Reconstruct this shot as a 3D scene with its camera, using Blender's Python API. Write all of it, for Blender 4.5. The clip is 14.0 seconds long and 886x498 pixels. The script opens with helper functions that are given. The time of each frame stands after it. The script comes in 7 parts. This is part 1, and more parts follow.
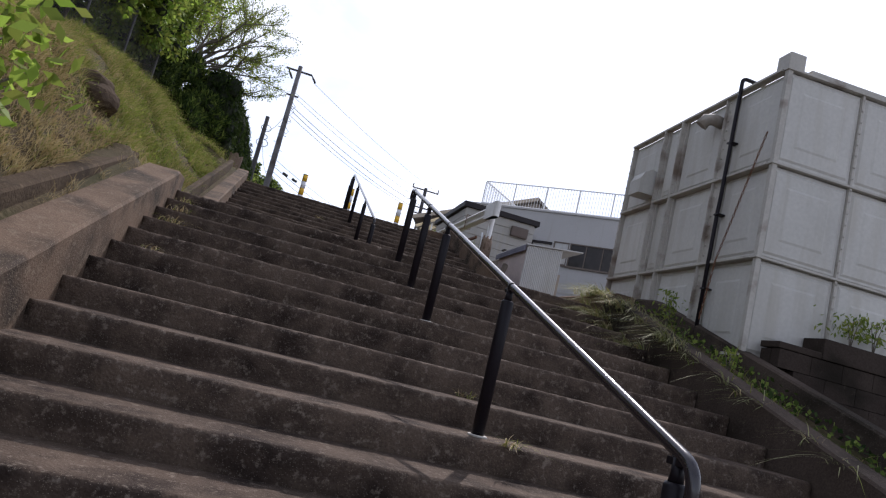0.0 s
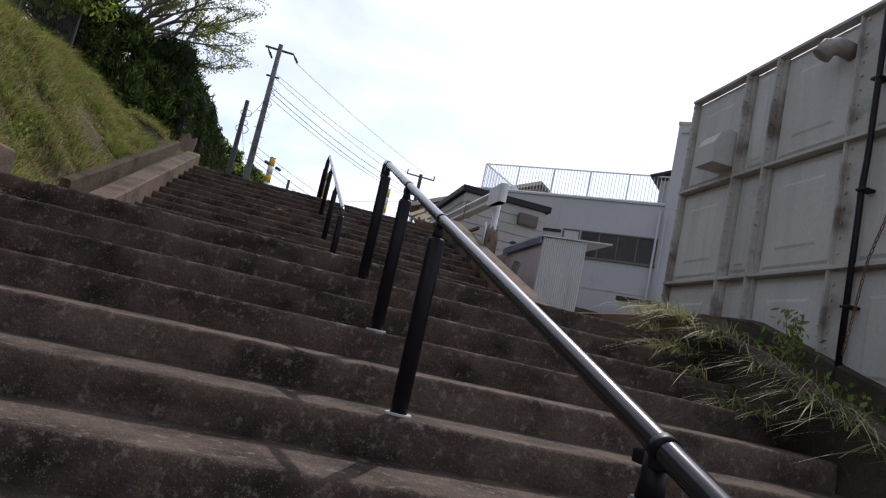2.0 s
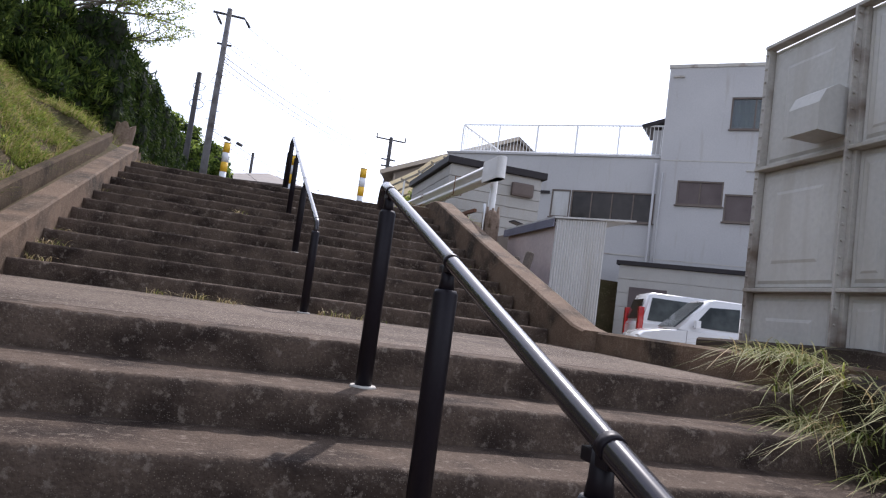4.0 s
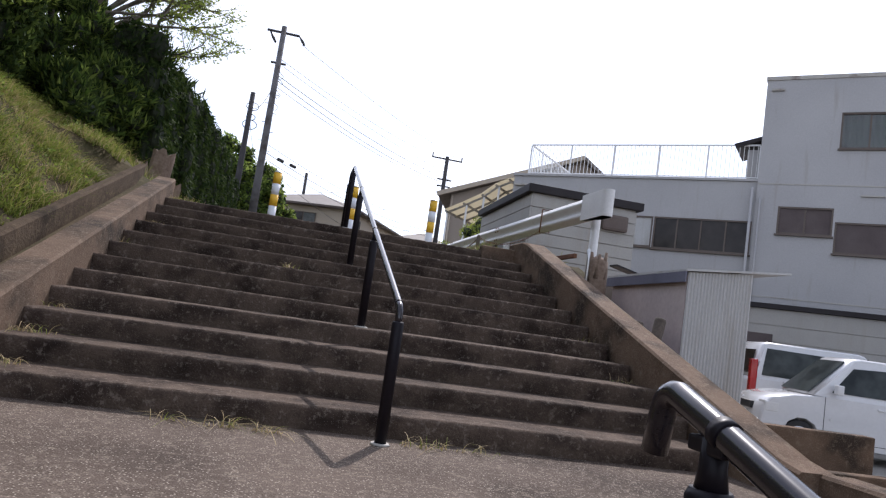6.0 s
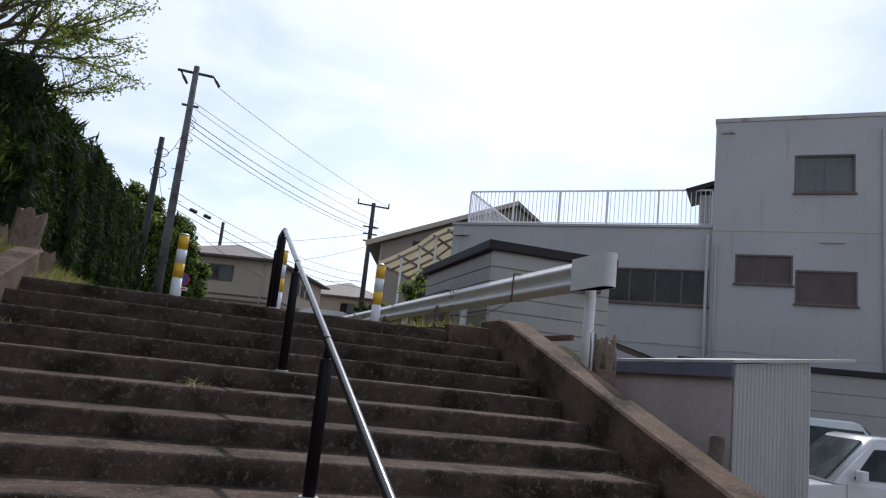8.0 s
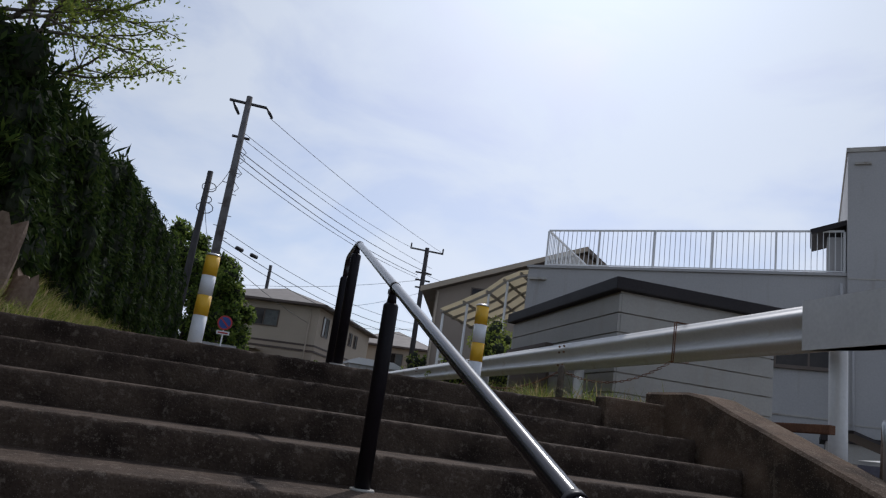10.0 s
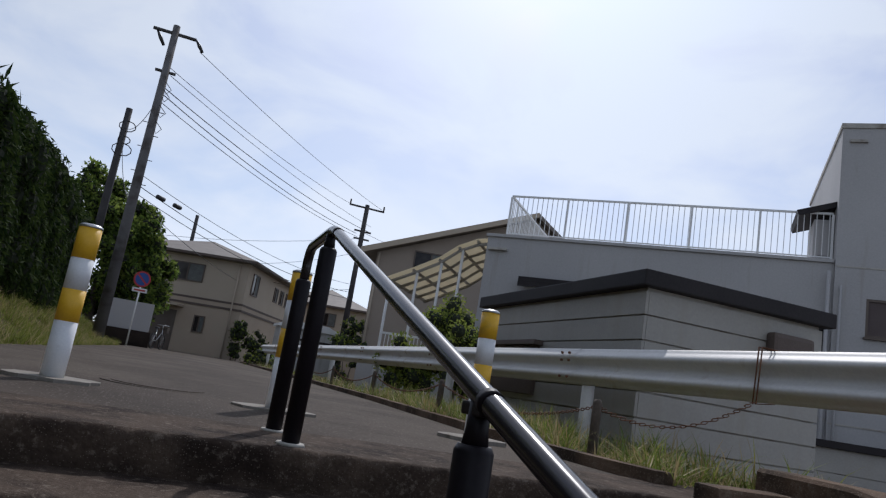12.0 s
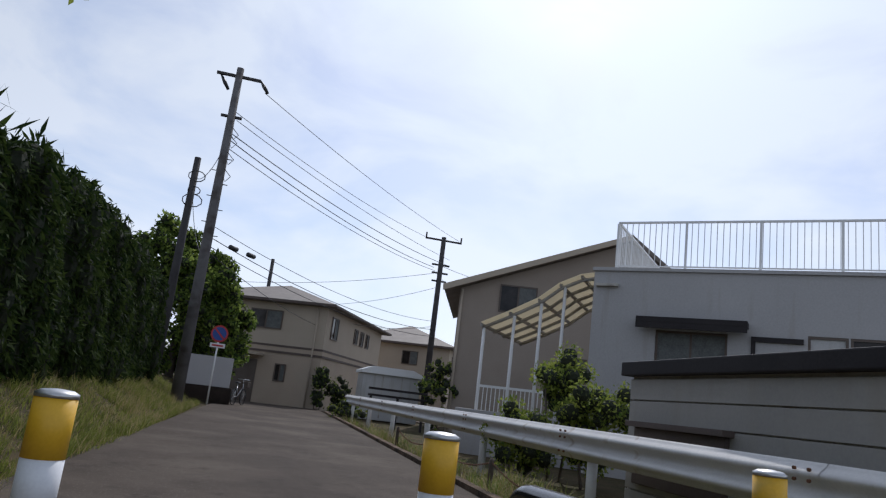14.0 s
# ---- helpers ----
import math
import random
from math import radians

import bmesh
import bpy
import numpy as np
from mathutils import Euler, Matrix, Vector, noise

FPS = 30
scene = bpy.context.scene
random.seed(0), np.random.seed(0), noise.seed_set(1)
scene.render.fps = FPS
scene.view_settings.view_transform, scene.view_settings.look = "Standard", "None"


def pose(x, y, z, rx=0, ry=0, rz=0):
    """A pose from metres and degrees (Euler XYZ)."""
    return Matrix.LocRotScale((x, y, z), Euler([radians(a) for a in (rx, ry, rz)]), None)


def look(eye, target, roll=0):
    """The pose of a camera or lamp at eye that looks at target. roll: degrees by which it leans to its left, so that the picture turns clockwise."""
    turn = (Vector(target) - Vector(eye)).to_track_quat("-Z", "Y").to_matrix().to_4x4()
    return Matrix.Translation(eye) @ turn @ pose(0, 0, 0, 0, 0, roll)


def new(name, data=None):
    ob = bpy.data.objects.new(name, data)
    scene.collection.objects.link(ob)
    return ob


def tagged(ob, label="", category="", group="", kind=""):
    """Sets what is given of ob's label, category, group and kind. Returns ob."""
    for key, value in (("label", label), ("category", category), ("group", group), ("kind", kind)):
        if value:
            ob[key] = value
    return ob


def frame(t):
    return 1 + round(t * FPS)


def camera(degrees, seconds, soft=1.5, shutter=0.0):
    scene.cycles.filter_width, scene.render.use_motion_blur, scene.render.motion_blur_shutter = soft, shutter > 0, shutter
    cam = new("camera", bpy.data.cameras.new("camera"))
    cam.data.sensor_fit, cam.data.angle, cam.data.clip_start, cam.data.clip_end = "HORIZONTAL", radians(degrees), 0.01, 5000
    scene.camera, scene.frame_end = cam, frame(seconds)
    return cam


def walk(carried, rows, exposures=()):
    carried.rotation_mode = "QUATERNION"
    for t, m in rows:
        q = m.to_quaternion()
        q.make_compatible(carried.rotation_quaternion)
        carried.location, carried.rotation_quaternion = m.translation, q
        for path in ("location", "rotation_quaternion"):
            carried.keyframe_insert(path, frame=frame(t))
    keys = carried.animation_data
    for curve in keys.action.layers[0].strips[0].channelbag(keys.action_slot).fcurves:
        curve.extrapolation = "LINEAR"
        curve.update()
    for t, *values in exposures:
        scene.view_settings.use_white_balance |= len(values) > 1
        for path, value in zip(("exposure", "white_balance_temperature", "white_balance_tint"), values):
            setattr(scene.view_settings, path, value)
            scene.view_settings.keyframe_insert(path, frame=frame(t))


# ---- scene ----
cam = camera(63.9, 14.0, soft=1.25, shutter=0.0)
# seconds, eye, yaw to the left of +y, pitch up, roll
ROWS = [
    (0, 0.017, 0.343, 1.041, -13.2, 9.07, 13.84),
    (0.5, 0.344, 1.041, 1.17, -13.36, 10.54, 13.22),
    (1, 0.568, 1.842, 1.291, -11.16, 11.48, 12.12),
    (1.5, 0.644, 2.552, 1.455, -13.93, 12.43, 11.77),
    (2, 0.714, 3.223, 1.656, -13.56, 8.12, 12.37),
    (2.5, 0.748, 3.729, 1.836, -18.42, 5.72, 10.34),
    (3, 0.775, 4.264, 2.022, -15.44, 4.12, 9.53),
    (3.2, 0.771, 4.44, 2.115, -16.03, 4.56, 6.83),
    (5.3, 0.777, 6.541, 2.771, -16.52, 5.7, 9.57),
    (5.5, 0.777, 6.783, 2.849, -16.42, 5.95, 8.69),
    (6, 0.734, 7.285, 2.997, -12, 5.8, 8.3),
    (6.5, 0.754, 7.805, 3.201, -15.06, 7.86, 7.26),
    (7, 0.754, 8.303, 3.353, -15.27, 8.15, 7.44),
    (7.5, 0.797, 8.832, 3.543, -17.98, 8.05, 5.96),
    (8, 0.739, 9.451, 3.589, -17.83, 10.07, 6.14),
    (8.5, 0.723, 10.196, 3.604, -12.34, 12.48, 7.61),
    (8.7, 0.747, 10.542, 3.59, -12.47, 13.2, 9.39),
    (10.8, 0.889, 13.289, 4.066, -14.28, 13.71, 7.67),
    (11, 0.907, 13.508, 4.12, -15.76, 13.13, 9.9),
    (11.5, 0.908, 14.071, 4.267, -14.9, 12.07, 8.97),
    (12, 0.888, 14.541, 4.434, -19.64, 11.07, 9.52),
    (12.5, 0.881, 15.127, 4.592, -14.98, 9.44, 6.64),
    (13, 0.902, 15.624, 4.78, -20.76, 9.42, 7.8),
    (13.5, 0.914, 16.154, 4.937, -15.78, 9.23, 6.2),
    (14, 0.914, 16.639, 5.145, -13.53, 12.24, 7.03),
]
EXPOSURES = [(0.0, 0.07, 6100, 19), (1.0, 0.03, 6100, 19), (1.5, -0.07, 6100, 19), (2.0, -0.12, 6100, 17), (2.5, 0.32, 6100, 19), (3.0, 0.85, 6050, 19), (5.5, 0.25, 6050, 19), (6.0, 0.38, 6050, 18), (6.5, 0.28, 6000, 16), (7.0, 0.06, 5950, 15), (7.5, -0.06, 5950, 15), (8.5, -0.43, 5900, 14), (11.0, -0.78, 5900, 14), (12.5, -0.55, 5900, 14), (13.5, -0.47, 5900, 14), (14.0, -0.52, 5900, 14)]
walk(cam, [(t, look((x, y, z), Vector((x, y, z)) + Vector((-math.sin(radians(yaw)) * math.cos(radians(pitch)), math.cos(radians(yaw)) * math.cos(radians(pitch)), math.sin(radians(pitch)))), roll)) for t, x, y, z, yaw, pitch, roll in ROWS], EXPOSURES)

# ---- light: a high sun ahead and to the right behind thin cloud ----
SUN_ELEV, SUN_AZ = 47.0, 24.5      # azimuth from +y towards +x
SKY_GAIN = 0.095
CLOUD = 6.3
world = bpy.data.worlds.new("sky")
scene.world = world
world.use_nodes = True
wn, wl = world.node_tree.nodes, world.node_tree.links
wn.clear()
w_out = wn.new("ShaderNodeOutputWorld")
w_sky = wn.new("ShaderNodeTexSky")
w_sky.sky_type = 'NISHITA'
w_sky.sun_disc = False
w_sky.sun_elevation = radians(SUN_ELEV)
w_sky.sun_rotation = radians(SUN_AZ)
w_sky.air_density, w_sky.dust_density, w_sky.ozone_density = 1.0, 1.4, 1.2
w_b1 = wn.new("ShaderNodeBackground")
w_b1.inputs[1].default_value = 0.15
wl.new(w_sky.outputs[0], w_b1.inputs[0])
w_bw = wn.new("ShaderNodeRGBToBW")           # cloud is as bright as the sky behind it is lit, without its blue
wl.new(w_sky.outputs[0], w_bw.inputs[0])
w_pow = wn.new("ShaderNodeMath")
w_pow.operation = 'POWER'
w_pow.inputs[1].default_value = 0.40
wl.new(w_bw.outputs[0], w_pow.inputs[0])
w_tint = wn.new("ShaderNodeMix")
w_tint.data_type, w_tint.blend_type = 'RGBA', 'MULTIPLY'
w_tint.inputs[0].default_value = 1.0
w_tint.inputs[7].default_value = (0.925, 0.985, 1.04, 1)
wl.new(w_pow.outputs[0], w_tint.inputs[6])
w_b2 = wn.new("ShaderNodeBackground")
w_b2.inputs[1].default_value = SKY_GAIN * CLOUD
wl.new(w_tint.outputs[2], w_b2.inputs[0])
w_tc = wn.new("ShaderNodeTexCoord")
w_map = wn.new("ShaderNodeMapping")
w_map.inputs["Scale"].default_value = (1.6, 1.6, 3.6)
w_map.inputs["Location"].default_value = (0.3, 0.15, 0.4)
wl.new(w_tc.outputs["Generated"], w_map.inputs[0])
w_n = wn.new("ShaderNodeTexNoise")
w_n.inputs["Scale"].default_value = 1.9
w_n.inputs["Detail"].default_value = 7
w_n.inputs["Roughness"].default_value = 0.55
w_n.inputs["Distortion"].default_value = 0.4
wl.new(w_map.outputs[0], w_n.inputs[0])
w_r = wn.new("ShaderNodeMapRange")
w_r.inputs[1].default_value, w_r.inputs[2].default_value = 0.40, 0.58
w_r.inputs[3].default_value, w_r.inputs[4].default_value = 0.35, 1.0
wl.new(w_n.outputs[0], w_r.inputs[0])
w_mix = wn.new("ShaderNodeMixShader")
wl.new(w_r.outputs[0], w_mix.inputs[0])
wl.new(w_b1.outputs[0], w_mix.inputs[1])
wl.new(w_b2.outputs[0], w_mix.inputs[2])
wl.new(w_mix.outputs[0], w_out.inputs[0])

sun_data = bpy.data.lights.new("sun", 'SUN')
sun_data.energy, sun_data.angle, sun_data.color = 3.1, radians(0.6), (1.0, 0.94, 0.84)
sun = new("sun", sun_data)
sa, se = radians(SUN_AZ), radians(SUN_ELEV)
sun.matrix_world = look((30 * math.sin(sa), 30 * math.cos(sa), 40), (0, 0, 40 - 30 * math.tan(se)))

# ---- materials ----
def surface(name, a, b, rough=0.8, metal=0.0, fine=60.0, coarse=2.5, bump=0.3, depth=0.004, stain=None, stain_at=(0.52, 0.7),
            streak=False, vary=0.0, spec=0.5, coat=0.0, speck=None, blot=None):
    """Two-scale mottled surface: a and b the base colours, stain a third in patches, streak: stains that run down."""
    m = bpy.data.materials.new(name)
    m.use_nodes = True
    n, l = m.node_tree.nodes, m.node_tree.links
    p = n["Principled BSDF"]
    p.inputs["Roughness"].default_value, p.inputs["Metallic"].default_value = rough, metal
    p.inputs["Specular IOR Level"].default_value = spec
    p.inputs["Coat Weight"].default_value = coat
    tc = n.new("ShaderNodeNewGeometry")

    def noise_node(scale, detail, stretch=None):
        t = n.new("ShaderNodeTexNoise")
        t.inputs["Scale"].default_value, t.inputs["Detail"].default_value = scale, detail
        if stretch:
            mp = n.new("ShaderNodeMapping")
            mp.inputs["Scale"].default_value = stretch
            l.new(tc.outputs["Position"], mp.inputs[0])
            l.new(mp.outputs[0], t.inputs["Vector"])
        else:
            l.new(tc.outputs["Position"], t.inputs["Vector"])
        return t

    nf, nc = noise_node(fine, 4), noise_node(coarse, 5)
    mx = n.new("ShaderNodeMix")
    mx.data_type = 'RGBA'
    mx.inputs[6].default_value, mx.inputs[7].default_value = (*a, 1), (*b, 1)
    add = n.new("ShaderNodeMath")
    add.operation = 'MULTIPLY_ADD'
    l.new(nf.outputs[0], add.inputs[0])
    add.inputs[1].default_value = 0.5
    half = n.new("ShaderNodeMath")
    half.operation = 'MULTIPLY'
    half.inputs[1].default_value = 0.5
    l.new(nc.outputs[0], half.inputs[0])
    l.new(half.outputs[0], add.inputs[2])
    rg = n.new("ShaderNodeMapRange")
    rg.inputs[1].default_value, rg.inputs[2].default_value = 0.34, 0.66
    l.new(add.outputs[0], rg.inputs[0])
    l.new(rg.outputs[0], mx.inputs[0])
    col = mx.outputs[2]
    if stain:
        ns = noise_node(1.0 if streak else coarse * 0.7, 6, (5.0, 5.0, 0.5) if streak else (1.0, 1.0, 1.3))
        sr = n.new("ShaderNodeMapRange")
        sr.inputs[1].default_value, sr.inputs[2].default_value = stain_at
        l.new(ns.outputs[0], sr.inputs[0])
        m2 = n.new("ShaderNodeMix")
        m2.data_type = 'RGBA'
        l.new(sr.outputs[0], m2.inputs[0])
        l.new(col, m2.inputs[6])
        m2.inputs[7].default_value = (*stain, 1)
        col = m2.outputs[2]
    if speck:
        nv = n.new("ShaderNodeTexVoronoi")
        nv.inputs["Scale"].default_value = speck[1]
        l.new(tc.outputs["Position"], nv.inputs["Vector"])
        vr = n.new("ShaderNodeMapRange")
        vr.inputs[1].default_value, vr.inputs[2].default_value = 0.30, 0.12
        l.new(nv.outputs["Distance"], vr.inputs[0])
        pick = n.new("ShaderNodeSeparateColor")
        l.new(nv.outputs["Color"], pick.inputs[0])
        gt = n.new("ShaderNodeMath")
        gt.operation = 'GREATER_THAN'
        gt.inputs[1].default_value = speck[2]
        l.new(pick.outputs[0], gt.inputs[0])
        mu = n.new("ShaderNodeMath")
        mu.operation = 'MULTIPLY'
        l.new(vr.outputs[0], mu.inputs[0])
        l.new(gt.outputs[0], mu.inputs[1])
        m3 = n.new("ShaderNodeMix")
        m3.data_type = 'RGBA'
        l.new(mu.outputs[0], m3.inputs[0])
        l.new(col, m3.inputs[6])
        m3.inputs[7].default_value = (*speck[0], 1)
        col = m3.outputs[2]
    if blot:                                   # ragged pale crusts: colour, scale, lower and upper threshold, strength
        nb = noise_node(blot[1], 8)
        nb.inputs["Roughness"].default_value = 0.72
        br = n.new("ShaderNodeMapRange")
        br.inputs[1].default_value, br.inputs[2].default_value = blot[2], blot[3]
        br.inputs[4].default_value = blot[4]
        l.new(nb.outputs[0], br.inputs[0])
        m4 = n.new("ShaderNodeMix")
        m4.data_type = 'RGBA'
        l.new(br.outputs[0], m4.inputs[0])
        l.new(col, m4.inputs[6])
        m4.inputs[7].default_value = (*blot[0], 1)
        col = m4.outputs[2]
    if vary:
        oi = n.new("ShaderNodeObjectInfo")
        hv = n.new("ShaderNodeHueSaturation")
        vm = n.new("ShaderNodeMapRange")
        vm.inputs[3].default_value, vm.inputs[4].default_value = 1 - vary, 1 + vary
        l.new(oi.outputs["Random"], vm.inputs[0])
        l.new(vm.outputs[0], hv.inputs["Value"])
        l.new(col, hv.inputs["Color"])
        col = hv.outputs[0]
    l.new(col, p.inputs["Base Color"])
    if bump:
        bp = n.new("ShaderNodeBump")
        bp.inputs["Strength"].default_value, bp.inputs["Distance"].default_value = bump, depth
        l.new(add.outputs[0], bp.inputs["Height"])
        l.new(bp.outputs[0], p.inputs["Normal"])
    return m


def leafy(name, a, b, through_light=0.35, rough=0.55):
    """Leaves: colour by island, part of the light goes through."""
    m = bpy.data.materials.new(name)
    m.use_nodes = True
    n, l = m.node_tree.nodes, m.node_tree.links
    p, out = n["Principled BSDF"], n["Material Output"]
    p.inputs["Roughness"].default_value = rough
    p.inputs["Specular IOR Level"].default_value = 0.12
    g = n.new("ShaderNodeNewGeometry")
    mx = n.new("ShaderNodeMix")
    mx.data_type = 'RGBA'
    mx.inputs[6].default_value, mx.inputs[7].default_value = (*a, 1), (*b, 1)
    l.new(g.outputs["Random Per Island"], mx.inputs[0])
    l.new(mx.outputs[2], p.inputs["Base Color"])
    t = n.new("ShaderNodeBsdfTranslucent")
    l.new(mx.outputs[2], t.inputs["Color"])
    ms = n.new("ShaderNodeMixShader")
    ms.inputs[0].default_value = through_light
    l.new(p.outputs[0], ms.inputs[1])
    l.new(t.outputs[0], ms.inputs[2])
    l.new(ms.outputs[0], out.inputs["Surface"])
    return m


def glassy(name, tint, rough=0.05, alpha=1.0):
    m = bpy.data.materials.new(name)
    m.use_nodes = True
    p = m.node_tree.nodes["Principled BSDF"]
    p.inputs["Base Color"].default_value = (*tint, 1)
    p.inputs["Roughness"].default_value = rough
    p.inputs["Transmission Weight"].default_value = alpha
    p.inputs["IOR"].default_value = 1.45
    return m


M_STEP = surface("step_concrete", (0.066, 0.047, 0.036), (0.119, 0.087, 0.066), 0.9, fine=70, coarse=5.0, bump=1.0, depth=0.014,
                 stain=(0.030, 0.021, 0.017), stain_at=(0.44, 0.68), speck=((0.20, 0.165, 0.13), 125, 0.55), vary=0.12, blot=((0.22, 0.18, 0.145), 22, 0.55, 0.64, 0.6), spec=0.12)
M_LAND = surface("landing_aggregate", (0.072, 0.053, 0.042), (0.15, 0.115, 0.092), 0.85, fine=90, coarse=1.2, bump=1.0, depth=0.02,
                 stain=(0.055, 0.040, 0.032), stain_at=(0.5, 0.7), speck=((0.46, 0.40, 0.33), 62, 0.3), blot=((0.24, 0.195, 0.155), 26, 0.52, 0.62, 0.6), spec=0.12)
M_COPING = surface("coping_concrete", (0.108, 0.071, 0.048), (0.184, 0.126, 0.088), 0.88, fine=70, coarse=2.5, bump=0.9, depth=0.010,
                   stain=(0.046, 0.034, 0.026), stain_at=(0.46, 0.64), speck=((0.30, 0.25, 0.19), 110, 0.5), vary=0.05, blot=((0.235, 0.185, 0.135), 14, 0.54, 0.66, 0.6), spec=0.12)
M_DARKWALL = surface("old_block_concrete", (0.028, 0.021, 0.018), (0.052, 0.040, 0.033), 0.9, fine=50, coarse=1.7, bump=0.7, depth=0.008,
                     stain=(0.016, 0.013, 0.010), vary=0.08, blot=((0.085, 0.07, 0.055), 14, 0.58, 0.7, 0.4), spec=0.10)
M_KERB = surface("stained_kerb_concrete", (0.048, 0.036, 0.029), (0.088, 0.066, 0.053), 0.9, fine=60, coarse=2.0, bump=0.8, depth=0.008,
                 stain=(0.026, 0.021, 0.016), stain_at=(0.46, 0.66), speck=((0.17, 0.14, 0.11), 120, 0.6), blot=((0.14, 0.115, 0.088), 13, 0.56, 0.68, 0.5), spec=0.1)
M_ASPHALT = surface("asphalt", (0.052, 0.041, 0.034), (0.088, 0.070, 0.057), 0.85, fine=110, coarse=0.9, bump=1.0, depth=0.01,
                    stain=(0.112, 0.091, 0.073), stain_at=(0.46, 0.70), speck=((0.22, 0.19, 0.16), 45, 0.5), blot=((0.030, 0.024, 0.021), 4.0, 0.54, 0.68, 0.6), spec=0.12)
M_SOIL = surface("soil_and_dry_grass", (0.052, 0.038, 0.022), (0.105, 0.08, 0.045), 0.95, fine=40, coarse=1.5, bump=1.0, depth=0.02,
                 stain=(0.050, 0.046, 0.020), stain_at=(0.42, 0.62), blot=((0.16, 0.125, 0.075), 14, 0.55, 0.66, 0.6), spec=0.12)
M_LOT = surface("lot_gravel", (0.16, 0.15, 0.135), (0.25, 0.235, 0.21), 0.9, fine=60, coarse=0.5, bump=0.8, depth=0.01)
M_FAR = surface("far_ground", (0.16, 0.15, 0.12), (0.24, 0.23, 0.19), 0.95, fine=1.0, coarse=0.05, bump=0.0)
M_BLACK = surface("black_painted_steel", (0.008, 0.006, 0.009), (0.013, 0.010, 0.014), 0.45, spec=0.2, fine=80, coarse=6, bump=0.15, depth=0.001,
                  stain=(0.06, 0.035, 0.025), stain_at=(0.68, 0.78))
M_RAIL = surface("bronze_resin_tube", (0.017, 0.013, 0.017), (0.026, 0.021, 0.025), 0.22, fine=90, coarse=5, bump=0.05, depth=0.0005, coat=0.2, spec=0.5)
M_CHROME = surface("dull_steel", (0.5, 0.5, 0.5), (0.62, 0.62, 0.62), 0.35, 0.9, bump=0.05)
M_YELLOW = surface("yellow_reflective_band", (0.75, 0.42, 0.015), (0.85, 0.50, 0.03), 0.45, fine=90, coarse=8, bump=0.1, depth=0.001, stain=(0.5, 0.33, 0.06), stain_at=(0.62, 0.85))
M_BWHITE = surface("white_reflective_band", (0.72, 0.73, 0.76), (0.82, 0.83, 0.85), 0.45, fine=90, coarse=8, bump=0.1, depth=0.001, stain=(0.45, 0.42, 0.38), stain_at=(0.64, 0.85))
M_GUARD = surface("white_painted_beam", (0.60, 0.59, 0.575), (0.70, 0.69, 0.67), 0.5, fine=40, coarse=3, bump=0.1, depth=0.001, stain=(0.42, 0.36, 0.29), stain_at=(0.60, 0.78), streak=True)
M_RUST = surface("rusty_iron", (0.10, 0.045, 0.025), (0.2, 0.09, 0.045), 0.85, fine=60, coarse=6, bump=0.5, depth=0.002)
M_PANEL = surface("cream_tank_panel", (0.455, 0.445, 0.415), (0.545, 0.53, 0.495), 0.7, fine=25, coarse=1.6, bump=0.2, depth=0.003, stain=(0.41, 0.385, 0.335), stain_at=(0.5, 0.8), streak=True, vary=0.05)
M_FLANGE = surface("grey_tank_flange", (0.38, 0.36, 0.325), (0.48, 0.455, 0.41), 0.7, fine=40, coarse=3, bump=0.3, depth=0.003, stain=(0.16, 0.12, 0.09), stain_at=(0.54, 0.72))
M_WALL = surface("grey_white_painted_wall", (0.37, 0.36, 0.36), (0.445, 0.435, 0.43), 0.75, fine=30, coarse=0.5, bump=0.15, depth=0.003, stain=(0.325, 0.295, 0.262), stain_at=(0.60, 0.86), streak=True)
M_SIDING = surface("cream_siding_board", (0.325, 0.312, 0.29), (0.39, 0.372, 0.342), 0.65, fine=35, coarse=1.2, bump=0.12, depth=0.002, stain=(0.33, 0.305, 0.26), stain_at=(0.52, 0.82), streak=True, vary=0.03)
M_FASCIA = surface("black_brown_fascia", (0.018, 0.015, 0.017), (0.032, 0.027, 0.028), 0.6, fine=40, coarse=2, bump=0.1, depth=0.002, spec=0.25)
M_CORRUG = surface("white_corrugated_sheet", (0.42, 0.415, 0.405), (0.50, 0.495, 0.485), 0.45, 0.0, fine=30, coarse=1.5, bump=0.1, depth=0.002, stain=(0.34, 0.315, 0.275), stain_at=(0.52, 0.78), streak=True)
M_PINK = surface("faded_pink_plywood", (0.50, 0.41, 0.39), (0.62, 0.53, 0.50), 0.8, fine=20, coarse=1.2, bump=0.2, depth=0.003, stain=(0.3, 0.25, 0.26), stain_at=(0.5, 0.75))
M_WHITEPAINT = surface("white_paint", (0.74, 0.74, 0.73), (0.8, 0.8, 0.79), 0.5, fine=40, coarse=3, bump=0.05, depth=0.001)
M_CAR = surface("white_car_paint", (0.62, 0.62, 0.63), (0.67, 0.67, 0.68), 0.25, fine=20, coarse=1.5, bump=0.0, coat=0.8)
M_TYRE = surface("tyre_rubber", (0.018, 0.018, 0.018), (0.03, 0.03, 0.03), 0.8, bump=0.2, depth=0.002)
M_PLASTIC = surface("dark_plastic", (0.02, 0.02, 0.022), (0.032, 0.032, 0.034), 0.5, bump=0.05)
M_LAMP_RED = surface("red_lamp_lens", (0.35, 0.01, 0.012), (0.45, 0.02, 0.02), 0.15, bump=0.0, coat=0.6)
M_LAMP = surface("clear_lamp_lens", (0.6, 0.6, 0.6), (0.7, 0.7, 0.7), 0.12, bump=0.0, coat=0.6)
M_GLASS = glassy("window_glass", (0.75, 0.82, 0.82), 0.03)
